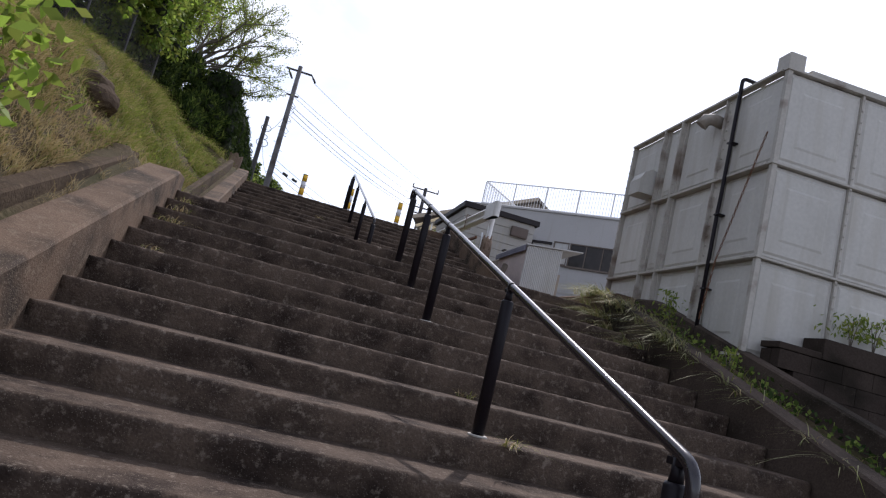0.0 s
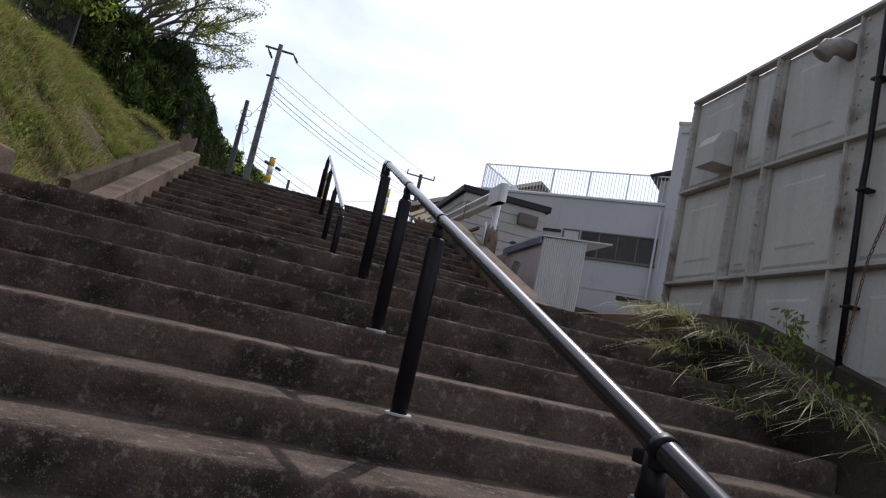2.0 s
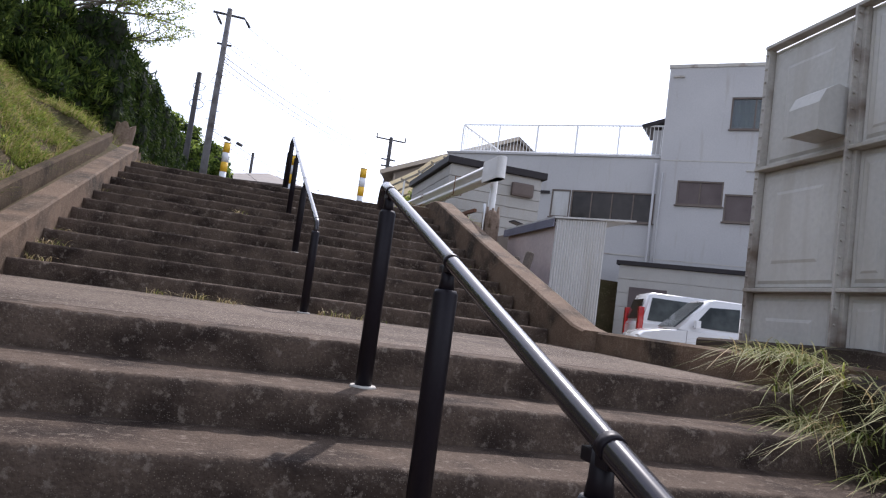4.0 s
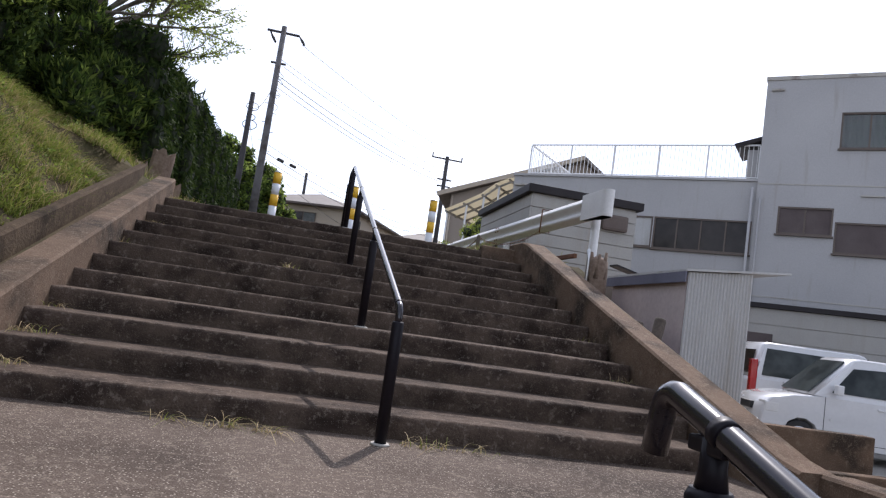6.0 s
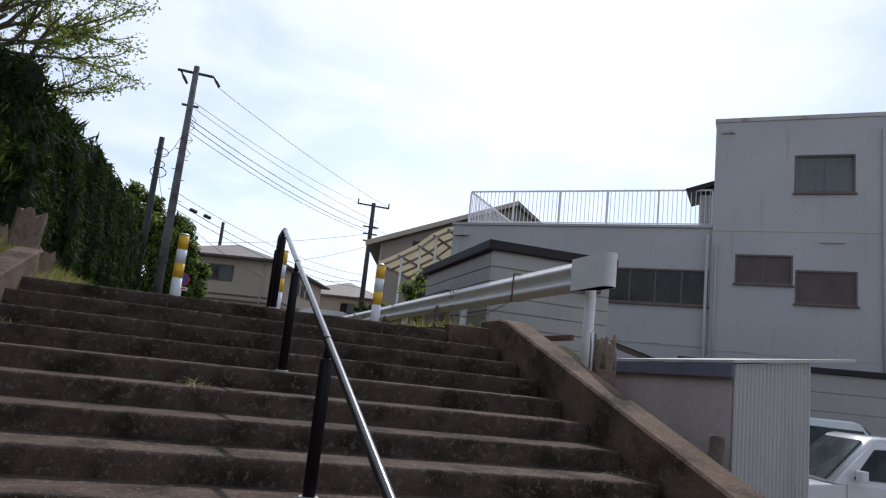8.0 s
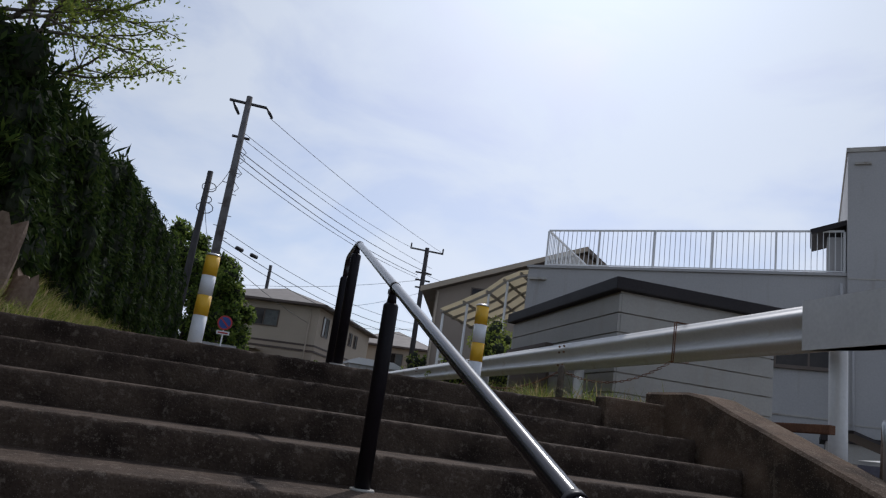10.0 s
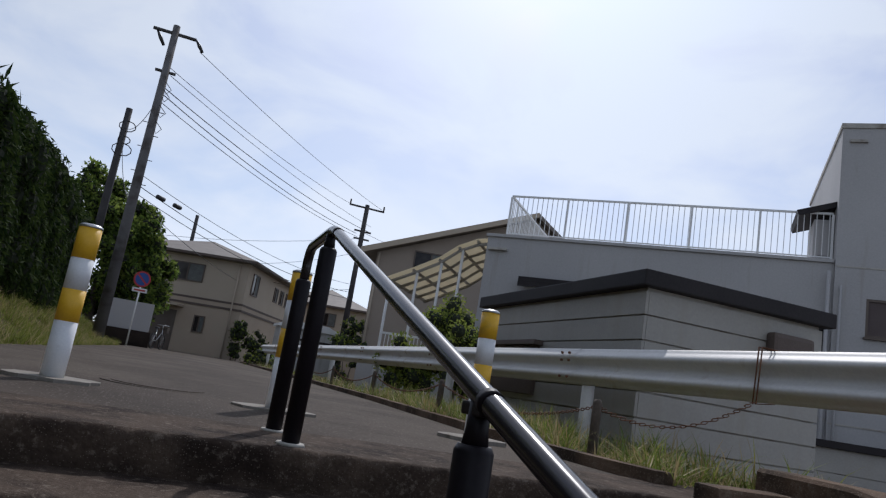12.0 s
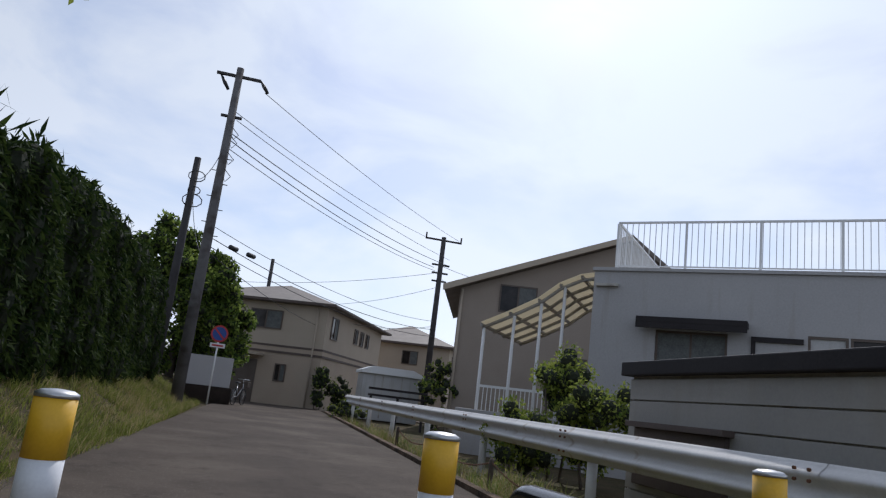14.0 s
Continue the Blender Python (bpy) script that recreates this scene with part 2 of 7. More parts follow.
M_DARKGLASS = surface("dark_reflecting_pane", (0.012, 0.010, 0.010), (0.045, 0.038, 0.036), 0.10, fine=3, coarse=0.9, bump=0.0, spec=0.22)
M_CURTAIN = surface("grey_curtain_cloth", (0.09, 0.095, 0.092), (0.17, 0.18, 0.175), 0.85, fine=30, coarse=6, bump=0.2, depth=0.004)
M_CARGLASS = surface("car_window_glass", (0.012, 0.016, 0.017), (0.06, 0.07, 0.068), 0.12, fine=4, coarse=2.5, bump=0.0, spec=0.22)
M_SCREEN = surface("brown_window_screen", (0.085, 0.065, 0.065), (0.13, 0.105, 0.10), 0.75, fine=80, coarse=2, bump=0.1, depth=0.001, spec=0.3)
M_BRONZE = surface("bronze_window_frame", (0.09, 0.065, 0.05), (0.13, 0.10, 0.08), 0.5, bump=0.05)
M_POLE = surface("weathered_pole_concrete", (0.115, 0.11, 0.112), (0.175, 0.168, 0.168), 0.9, fine=60, coarse=2, bump=0.2, depth=0.003, stain=(0.07, 0.06, 0.055), spec=0.2)
M_POLEDARK = surface("dark_weathered_pole", (0.045, 0.043, 0.045), (0.085, 0.080, 0.080), 0.9, fine=50, coarse=2, bump=0.3, depth=0.003, spec=0.2)
M_WIRE = surface("black_cable", (0.02, 0.02, 0.022), (0.03, 0.03, 0.032), 0.6, bump=0.0)
M_STUCCO = surface("beige_stucco", (0.40, 0.32, 0.245), (0.465, 0.38, 0.295), 0.85, fine=40, coarse=0.7, bump=0.2, depth=0.004, stain=(0.42, 0.36, 0.28), stain_at=(0.55, 0.8))
M_STUCCO_LIGHT = surface("pale_stucco", (0.43, 0.36, 0.28), (0.49, 0.415, 0.33), 0.85, fine=40, coarse=0.7, bump=0.2, depth=0.004)
M_BROWNWALL = surface("brown_grey_wall", (0.28, 0.232, 0.19), (0.345, 0.29, 0.24), 0.85, fine=40, coarse=0.6, bump=0.2, depth=0.004)
M_TILE = surface("grey_roof_tile", (0.145, 0.122, 0.106), (0.215, 0.185, 0.16), 0.7, fine=20, coarse=1.5, bump=0.3, depth=0.01, vary=0.08)
M_TRIM = surface("dark_brown_band", (0.09, 0.065, 0.055), (0.13, 0.1, 0.085), 0.7, bump=0.1)
M_BARK = surface("tree_bark", (0.10, 0.08, 0.06), (0.19, 0.16, 0.13), 0.95, fine=30, coarse=5, bump=1.0, depth=0.015)
M_STUMP = surface("weathered_stump_wood", (0.135, 0.088, 0.060), (0.27, 0.20, 0.15), 0.95, fine=25, coarse=4, bump=1.0, depth=0.012)
M_LOG = surface("dark_old_log", (0.07, 0.055, 0.045), (0.13, 0.105, 0.085), 0.95, fine=40, coarse=5, bump=0.8, depth=0.008)
M_SIGNRED = surface("sign_red", (0.42, 0.03, 0.035), (0.5, 0.05, 0.05), 0.5, bump=0.0)
M_SIGNBLUE = surface("sign_blue", (0.02, 0.06, 0.28), (0.03, 0.09, 0.34), 0.5, bump=0.0)
M_TRANSLUCENT = leafy("cream_roof_sheet", (0.72, 0.67, 0.55), (0.78, 0.73, 0.61), 0.6, 0.5)
M_STONE = surface("field_stone", (0.055, 0.038, 0.027), (0.10, 0.075, 0.054), 0.98, fine=20, coarse=4, bump=1.0, depth=0.03, spec=0.05)
M_DRYLEAF = leafy("dry_straw", (0.38, 0.28, 0.14), (0.5, 0.4, 0.24), 0.25)
M_EARTH = surface("bare_brown_earth", (0.050, 0.034, 0.022), (0.10, 0.072, 0.048), 0.95, fine=40, coarse=3, bump=1.0, depth=0.02, stain=(0.03, 0.022, 0.015), spec=0.1, blot=((0.15, 0.11, 0.07), 12, 0.55, 0.66, 0.6))
M_PAD = surface("pale_concrete_pad", (0.22, 0.20, 0.175), (0.33, 0.305, 0.27), 0.9, fine=60, coarse=6, bump=0.6, depth=0.005, spec=0.15, stain=(0.15, 0.13, 0.11))
M_GRASS = leafy("green_grass", (0.08, 0.115, 0.02), (0.29, 0.315, 0.07), 0.42, 0.7)
M_GRASS_DRY = leafy("pale_dry_grass", (0.34, 0.26, 0.12), (0.50, 0.41, 0.22), 0.35)
M_WEED = leafy("striped_weed_grass", (0.22, 0.25, 0.10), (0.44, 0.42, 0.23), 0.35)
M_CONIFER = leafy("dark_conifer_spray", (0.016, 0.034, 0.010), (0.085, 0.12, 0.028), 0.30, 0.75)
M_HEDGE = leafy("clipped_conifer_spray", (0.010, 0.024, 0.007), (0.060, 0.088, 0.021), 0.28, 0.8)
M_BROAD = leafy("light_broad_leaf", (0.15, 0.205, 0.035), (0.33, 0.365, 0.08), 0.5)
M_BIGLEAF = leafy("young_broad_leaf", (0.20, 0.33, 0.04), (0.38, 0.50, 0.09), 0.6)
M_SHRUB = leafy("shrub_leaf", (0.09, 0.155, 0.028), (0.26, 0.32, 0.07), 0.5)


# ---- building helpers ----
def box(bm, x0, x1, y0, y1, z0, z1, bevel=0.0):
    vs = [bm.verts.new((x, y, z)) for z in (z0, z1) for y in (y0, y1) for x in (x0, x1)]
    fs = [bm.faces.new([vs[i] for i in q]) for q in ((0, 2, 3, 1), (4, 5, 7, 6), (0, 1, 5, 4), (2, 6, 7, 3), (1, 3, 7, 5), (0, 4, 6, 2))]
    if bevel:
        es = list({e for f in fs for e in f.edges})
        bmesh.ops.bevel(bm, geom=es, offset=bevel, segments=2, affect='EDGES', profile=0.6)
    return vs


def prism(bm, outline, axis, a0, a1):
    """Extrude a closed 2D outline along an axis: 'x' (outline in y, z), 'y' (x, z) or 'z' (x, y)."""
    def at(p, a):
        return {'x': (a, p[0], p[1]), 'y': (p[0], a, p[1]), 'z': (p[0], p[1], a)}[axis]
    lo = [bm.verts.new(at(p, a0)) for p in outline]
    hi = [bm.verts.new(at(p, a1)) for p in outline]
    k = len(outline)
    bm.faces.new(lo)
    bm.faces.new(hi[::-1])
    for i in range(k):
        bm.faces.new((lo[i], hi[i], hi[(i + 1) % k], lo[(i + 1) % k]))


def ring_tube(bm, pts, radii, seg=14, caps=True):
    """A tube through pts with a radius at each."""
    pts = [Vector(p) for p in pts]
    if not hasattr(radii, "__len__"):
        radii = [radii] * len(pts)
    rings, side = [], None
    for i, p in enumerate(pts):
        d = (pts[min(i + 1, len(pts) - 1)] - pts[max(i - 1, 0)]).normalized()
        if side is None:
            side = d.orthogonal().normalized()
        side = (side - d * side.dot(d)).normalized()
        up = d.cross(side)
        rings.append([bm.verts.new(p + radii[i] * (math.cos(2 * math.pi * k / seg) * side + math.sin(2 * math.pi * k / seg) * up)) for k in range(seg)])
    for r0, r1 in zip(rings, rings[1:]):
        for k in range(seg):
            f = bm.faces.new((r0[k], r0[(k + 1) % seg], r1[(k + 1) % seg], r1[k]))
            f.smooth = True
    if caps:
        bm.faces.new(rings[0][::-1])
        bm.faces.new(rings[-1])


def bend(a, b, c, r, n=6):
    """Points that round the corner b between a and c."""
    a, b, c = Vector(a), Vector(b), Vector(c)
    p, q = b + (a - b).normalized() * r, b + (c - b).normalized() * r
    return [tuple((1 - t) ** 2 * p + 2 * t * (1 - t) * b + t * t * q) for t in [i / n for i in range(n + 1)]]


def mesh_of(name, bm, material):
    bmesh.ops.recalc_face_normals(bm, faces=bm.faces)
    me = bpy.data.meshes.new(name)
    bm.to_mesh(me)
    bm.free()
    me.materials.append(material)
    return me


def part(name, bm, material, parent=None, label=""):
    ob = new(name, mesh_of(name, bm, material))
    ob.parent = parent
    return tagged(ob, label)


def share(name, me, parent, loc=(0, 0, 0), rot=(0, 0, 0), scale=(1, 1, 1)):
    ob = new(name, me)
    ob.parent, ob.location, ob.rotation_euler, ob.scale = parent, loc, rot, scale
    return ob


def thing(name, label, category, loc=(0, 0, 0), rz=0.0, group="", kind=""):
    ob = new(name)
    ob.matrix_world = pose(*loc, 0, 0, rz)
    return tagged(ob, label, category, group, kind)


def solid(name, bm, material, label="", category="", group="", kind="structure"):
    ob = new(name, mesh_of(name, bm, material))
    return tagged(ob, label, category, group, kind)


def raw_mesh(name, verts, faces, materials, index=None):
    me = bpy.data.meshes.new(name)
    me.from_pydata(verts.tolist() if hasattr(verts, "tolist") else verts, [], faces.tolist() if hasattr(faces, "tolist") else faces)
    for m in materials:
        me.materials.append(m)
    if index is not None:
        me.polygons.foreach_set("material_index", np.asarray(index, dtype=np.int32))
    me.update()
    return me


def leaves_mesh(name, centres, size, materials, rng, aim=None, aspect=0.5, droop=0.0, mat_index=None):
    """Small folded leaf quads at centres; aim: mean directions, else random."""
    n = len(centres)
    d = rng.normal(size=(n, 3))
    if aim is not None:
        d = d * 0.55 + aim
    d[:, 2] -= droop
    d /= np.linalg.norm(d, axis=1)[:, None]
    s = np.cross(d, rng.normal(size=(n, 3)))
    s /= np.linalg.norm(s, axis=1)[:, None]
    L = (size * rng.uniform(0.6, 1.35, n))[:, None]
    W = L * aspect
    c = np.asarray(centres)
    v = np.stack([c - d * L * 0.5, c + s * W * 0.5, c + d * L * 0.5, c - s * W * 0.5], 1).reshape(-1, 3)
    f = np.arange(4 * n).reshape(-1, 4)
    return raw_mesh(name, v, f, materials, mat_index)

# ---- ground: one sheet, with the bank, the planted strip, the lower lot and the upper road level ----
LO_DROP = 0.0215
RISE_LO, RUN_LO, LAND_Z, LAND_Y0, LAND_Y1 = 0.1652, 0.487, 2.208, 8.453, 11.80
RISE_UP, RUN_UP, N_UP, N_LO = 0.1592, 0.506, 12, 22
TOP_Y, ROAD_Z = LAND_Y1 + RUN_UP * 11, LAND_Z + RISE_UP * 12
X_L, X_R = -1.0, 3.95
X_LOW = -1.12                      # the lower flight is a little wider
LOT_Z = 1.69


def stair_line(y):
    if y < LAND_Y0:
        return LAND_Z - (LAND_Y0 - y) * RISE_LO / RUN_LO
    if y < LAND_Y1:
        return LAND_Z
    return min(ROAD_Z, LAND_Z + (y - LAND_Y1) * RISE_UP / RUN_UP + 0.16)


def crest(y):
    return float(np.interp(y, [-6, 2, 6, 9, 12, 15, 18, 22, 70], [0.4, 2.1, 2.95, 3.55, 4.15, 4.6, 4.85, 4.92, 4.92]))


def smooth01(t):
    t = min(1.0, max(0.0, t))
    return t * t * (3 - 2 * t)


def ground_z(x, y):
    if y < -3.0 and x > -1.3:
        return -2.2
    if x < -1.2:
        k = smooth01((y - 17.4) / 1.2)
        low = (1 - k) * (stair_line(y) + (0.10 if y < 8.7 or y > 11.3 else -0.02)) + k * (ROAD_Z - 0.03)
        w = 1.5 if y < 18 else 1.7
        if y < 8.9:                      # a narrow strip between the coping and the edging, then the bank
            low += 0.02 if x > -1.66 else 0.12
            t = smooth01((-1.72 - x) / 1.25)
        elif y < 17.4:
            t = smooth01((-1.36 - x) / w * 0.9 + 0.02)
        else:
            t = smooth01((-0.85 - x) / w)
        z = low + (crest(y) - low) * t
        if x < -1.6:
            z += 0.10 * noise.noise(Vector((x * 1.5, y * 1.5, 0))) + 0.08 * noise.noise(Vector((x * 3.1, y * 3.1, 3)))
        if x < -2.5:
            z += smooth01((y - 7) / 6) * 0.42 * (min(1.1, -2.5 - x)) * (1 - smooth01((y - 18.5) / 2)) + 0.1 * max(0, -3.6 - max(x, -9))
        return z
    if x < 4.05:
        return stair_line(y) - 0.45 if y < 17.65 else ROAD_Z - 0.03
    if y > 24.95:
        return ROAD_Z - 0.05
    if y > 16.2 and x < 4.99:
        return ROAD_Z - 0.02 + 0.03 * noise.noise(Vector((x * 3, y * 3, 1))) - (0.5 * (17.2 - y) if y < 17.2 else 0)
    if y < 8.25 and x < 4.83:
        return stair_line(y) + 0.10
    if y < 6.45 and x >= 4.83:
        return -1.2 + 0.0 * x
    return LOT_Z


gx = sorted(set([-900, -300, -100, -40, -20, -12, -9, -7, -6, -5.5, 5.5, 6, 7, 9, 12, 18, 30, 60, 150, 400, 900, 4.04, 4.06, 4.82, 4.84, 4.98, 5.0, 4.4, -1.19, -1.21]
                + [round(-5.2 + 0.16 * i, 3) for i in range(26)] + [0.5, 2.2]))
gy = sorted(set([-900, -300, -80, -20, -8, -3.01, -2.99, 6.44, 6.46, 8.24, 8.26, 16.19, 16.21, 17.64, 17.66, 24.94, 24.96, 45, 55, 70, 100, 200, 450, 900]
                + [round(-2.8 + 0.3 * i, 3) for i in range(142)]))
gv = np.array([(x, y, ground_z(x, y)) for y in gy for x in gx])
nx = len(gx)
gf = [(j * nx + i, j * nx + i + 1, (j + 1) * nx + i + 1, (j + 1) * nx + i) for j in range(len(gy) - 1) for i in range(nx - 1)]
g_index = []
for f4 in gf:
    c = gv[list(f4)].mean(axis=0)
    g_index.append(1 if (c[0] > 4.99 and c[1] < 24.95) else 2 if (abs(c[0]) > 40 or c[1] > 70 or c[1] < -8) else 0)
ground = new("ground", raw_mesh("ground", gv, gf, [M_SOIL, M_LOT, M_FAR], g_index))
ground.data.polygons.foreach_set("use_smooth", [bool(gv[f4[0]][0] < -1.2) for f4 in gf])
tagged(ground, "earth bank, gravel lot and verge ground", "ground", kind="structure")


def road_x(y):
    """Left and right edge of the road."""
    return float(np.interp(y, [17, 22, 26, 45, 52], [-1.05, -0.92, -0.82, -0.42, -0.3])), float(np.interp(y, [17, 18.2, 20, 24.5, 50], [3.95, 3.45, 3.42, 3.75, 4.35]))


bm = bmesh.new()
prev = None
for i in range(60):
    y = 18.02 + (52.0 - 18.02) * (i / 59) ** 1.4
    a, b = road_x(y)
    row = [bm.verts.new((a + (b - a) * k / 6 + (0.03 * noise.noise(Vector((k, y * 2, 0))) if k in (0, 6) else 0), y, ROAD_Z + (0.02 * (1 - abs(k - 3) / 3)) * min(1.0, (y - 18.02) / 1.5) + 0.002)) for k in range(7)]
    if prev:
        for k in range(6):
            bm.faces.new((prev[k], prev[k + 1], row[k + 1], row[k])).smooth = True
    prev = row
solid("road", bm, M_ASPHALT, "grey worn asphalt lane running straight on", "road")
bm = bmesh.new()
box(bm, -30, 40, 51.9, 53.6, ROAD_Z - 0.2, ROAD_Z + 0.012)
solid("road_crossing", bm, M_ASPHALT, "grey asphalt cross road", "road")


def sloped_wall(bm, x0, x1, line, drop):
    """A wall between x0 and x1 whose top follows line (y, z); the foot lies drop below."""
    pr = None
    for y, z in line:
        j = 0.006 * noise.noise(Vector((y * 2.1, x0, 0)))
        r = [bm.verts.new(p) for p in ((x0, y, z - drop), (x0, y, z - 0.02 + j), (x0 + 0.02, y, z + j), (x1 - 0.02, y, z + j), (x1, y, z - 0.02 + j), (x1, y, z - drop))]
        if pr:
            for k in range(6):
                bm.faces.new((pr[k], pr[(k + 1) % 6], r[(k + 1) % 6], r[k]))
        else:
            bm.faces.new(r)
        pr = r
    bm.faces.new(pr[::-1])


def run_of(y0, z0, y1, z1, n):
    return [(y0 + (y1 - y0) * i / n, z0 + (z1 - z0) * i / n) for i in range(n + 1)]


walls = []
for nm, x0, x1, line, drop, lab in [
    ("coping_1", -1.48, -1.12, run_of(-3.0, -1.29, 8.35, 2.38, 24) + [(8.75, 2.40)], 0.9, "weathered brown concrete coping along the steps"),
    ("coping_2", -1.27, -1.01, run_of(11.2, 2.42, 17.95, 4.46, 20), 0.7, "weathered brown concrete coping along the steps"),
    ("coping_3", 3.95, 4.24, [(11.12, 2.41)] + run_of(11.35, 2.45, 16.85, 4.27, 18) + [(17.05, 4.30), (17.6, 4.305)], 2.4, "weathered concrete coping with a sloping top"),
    ("coping_4", 4.10, 4.36, run_of(8.2, 2.40, 11.12, 2.41, 8), 0.9, "low concrete wall along the landing"),
    ("coping_5", 3.97, 4.22, run_of(-3.0, -1.42, 8.2, 2.36, 22), 0.8, "weathered concrete kerb beside the planted strip"),
    ("coping_6", 4.80, 4.98, run_of(2.0, 0.42, 8.5, 2.50, 14) + [(8.9, 2.52), (10.6, 2.48)], 1.2, "old concrete kerb below the tank"),
]:
    bm = bmesh.new()
    sloped_wall(bm, x0, x1, line, drop)
    walls.append(solid(nm, bm, M_KERB if nm in ("coping_5", "coping_6") else M_COPING, lab, "coping"))
bm = bmesh.new()
sloped_wall(bm, -1.80, -1.62, run_of(-3.0, -1.12, 8.6, 2.50, 20), 0.8)
solid("edging_1", bm, M_EARTH, "dark stained retaining edge in the bank", "edging")
bm = bmesh.new()
sloped_wall(bm, -1.50, -1.39, run_of(11.3, 2.58, 17.7, 4.55, 20), 0.9)
solid("edging_2", bm, M_EARTH, "dark stained retaining edge in the bank", "edging")
bm = bmesh.new()
box(bm, -1.75, -1.42, 11.1, 11.3, 1.9, 2.42, 0.02)
solid("edging_3", bm, M_COPING, "short concrete cross wall at the landing", "edging")
# walls of the lower lot
bm = bmesh.new()
box(bm, 5.0, 7.3, 14.0, 14.18, 1.4, 2.42, 0.02)
box(bm, 4.5, 8.2, 13.55, 13.72, 1.4, 2.06, 0.02)
solid("lot_wall_1", bm, M_COPING, "low concrete wall dividing the lot", "wall")
# kerb along the road
bm = bmesh.new()
pr = None
for i in range(46):
    y = 17.95 + 32 * (i / 45) ** 1.3
    x = road_x(y)[1]
    z = ROAD_Z + 0.07 + 0.012 * noise.noise(Vector((y * 2, 0, 5)))
    r = [bm.verts.new(p) for p in ((x, y, ROAD_Z - 0.2), (x + 0.015, y, z), (x + 0.15, y, z), (x + 0.16, y, ROAD_Z - 0.2))]
    if pr:
        for k in range(4):
            bm.faces.new((pr[k], pr[(k + 1) % 4], r[(k + 1) % 4], r[k]))
    else:
        bm.faces.new(r)
    pr = r
bm.faces.new(pr[::-1])
solid("kerb_1", bm, M_COPING, "worn concrete road kerb", "kerb")
bm = bmesh.new()
box(bm, 3.45, 4.7, 17.32, 17.5, ROAD_Z - 0.35, ROAD_Z + 0.08, 0.02)
solid("kerb_2", bm, M_COPING, "worn concrete kerb at the head of the steps", "kerb")
# landing slab and the strip at the head of the steps
bm = bmesh.new()
for v in box(bm, X_L - 0.45, X_R + 0.2, LAND_Y0 + 0.3, LAND_Y1 + 0.3, LAND_Z - 0.5, LAND_Z - 0.002):
    if v.co.z > LAND_Z - 0.1:            # a slight fall towards the lower flight
        v.co.z = 2.196 + 0.0072 * (v.co.y - LAND_Y0)
solid("landing", bm, M_LAND, "exposed aggregate concrete landing between the flights", "landing")
# core under the flights
bm = bmesh.new()
sloped_wall(bm, X_LOW - 0.05, X_R + 0.05, run_of(-3.0, -1.95, LAND_Y0 + 0.2, LAND_Z - 0.3, 6), 0.6)
sloped_wall(bm, X_L - 0.1, X_R + 0.05, run_of(LAND_Y1 + 0.1, LAND_Z - 0.2, 17.7, ROAD_Z - 0.25, 6), 0.6)
solid("stair_core", bm, M_STEP, "concrete mass under the steps", "stairs")

# ---- large building: tower and two wings ----
B_ROT = -42.0
building = thing("apartment_building", "grey-white painted concrete building with a taller block and roof railings", "building", (13.92, 25.8, 0), B_ROT)


def wall_with_holes(bm, x0, x1, z0, z1, y0, y1, holes):
    """A wall slab in the x-z plane with rectangular openings right through."""
    xs = sorted({x0, x1, *[h[0] for h in holes], *[h[1] for h in holes]})
    zs = sorted({z0, z1, *[h[2] for h in holes], *[h[3] for h in holes]})

    def is_open(xa, xb, za, zb):
        return any(h[0] <= xa and xb <= h[1] and h[2] <= za and zb <= h[3] for h in holes)
    for xa, xb in zip(xs, xs[1:]):
        run = None
        for za, zb in zip(zs, zs[1:]):
            if is_open(xa, xb, za, zb):
                if run:
                    box(bm, xa, xb, y0, y1, *run)
                run = None
            else:
                run = (run[0], zb) if run else (za, zb)
        if run:
            box(bm, xa, xb, y0, y1, *run)
    bmesh.ops.remove_doubles(bm, verts=bm.verts, dist=0.0005)


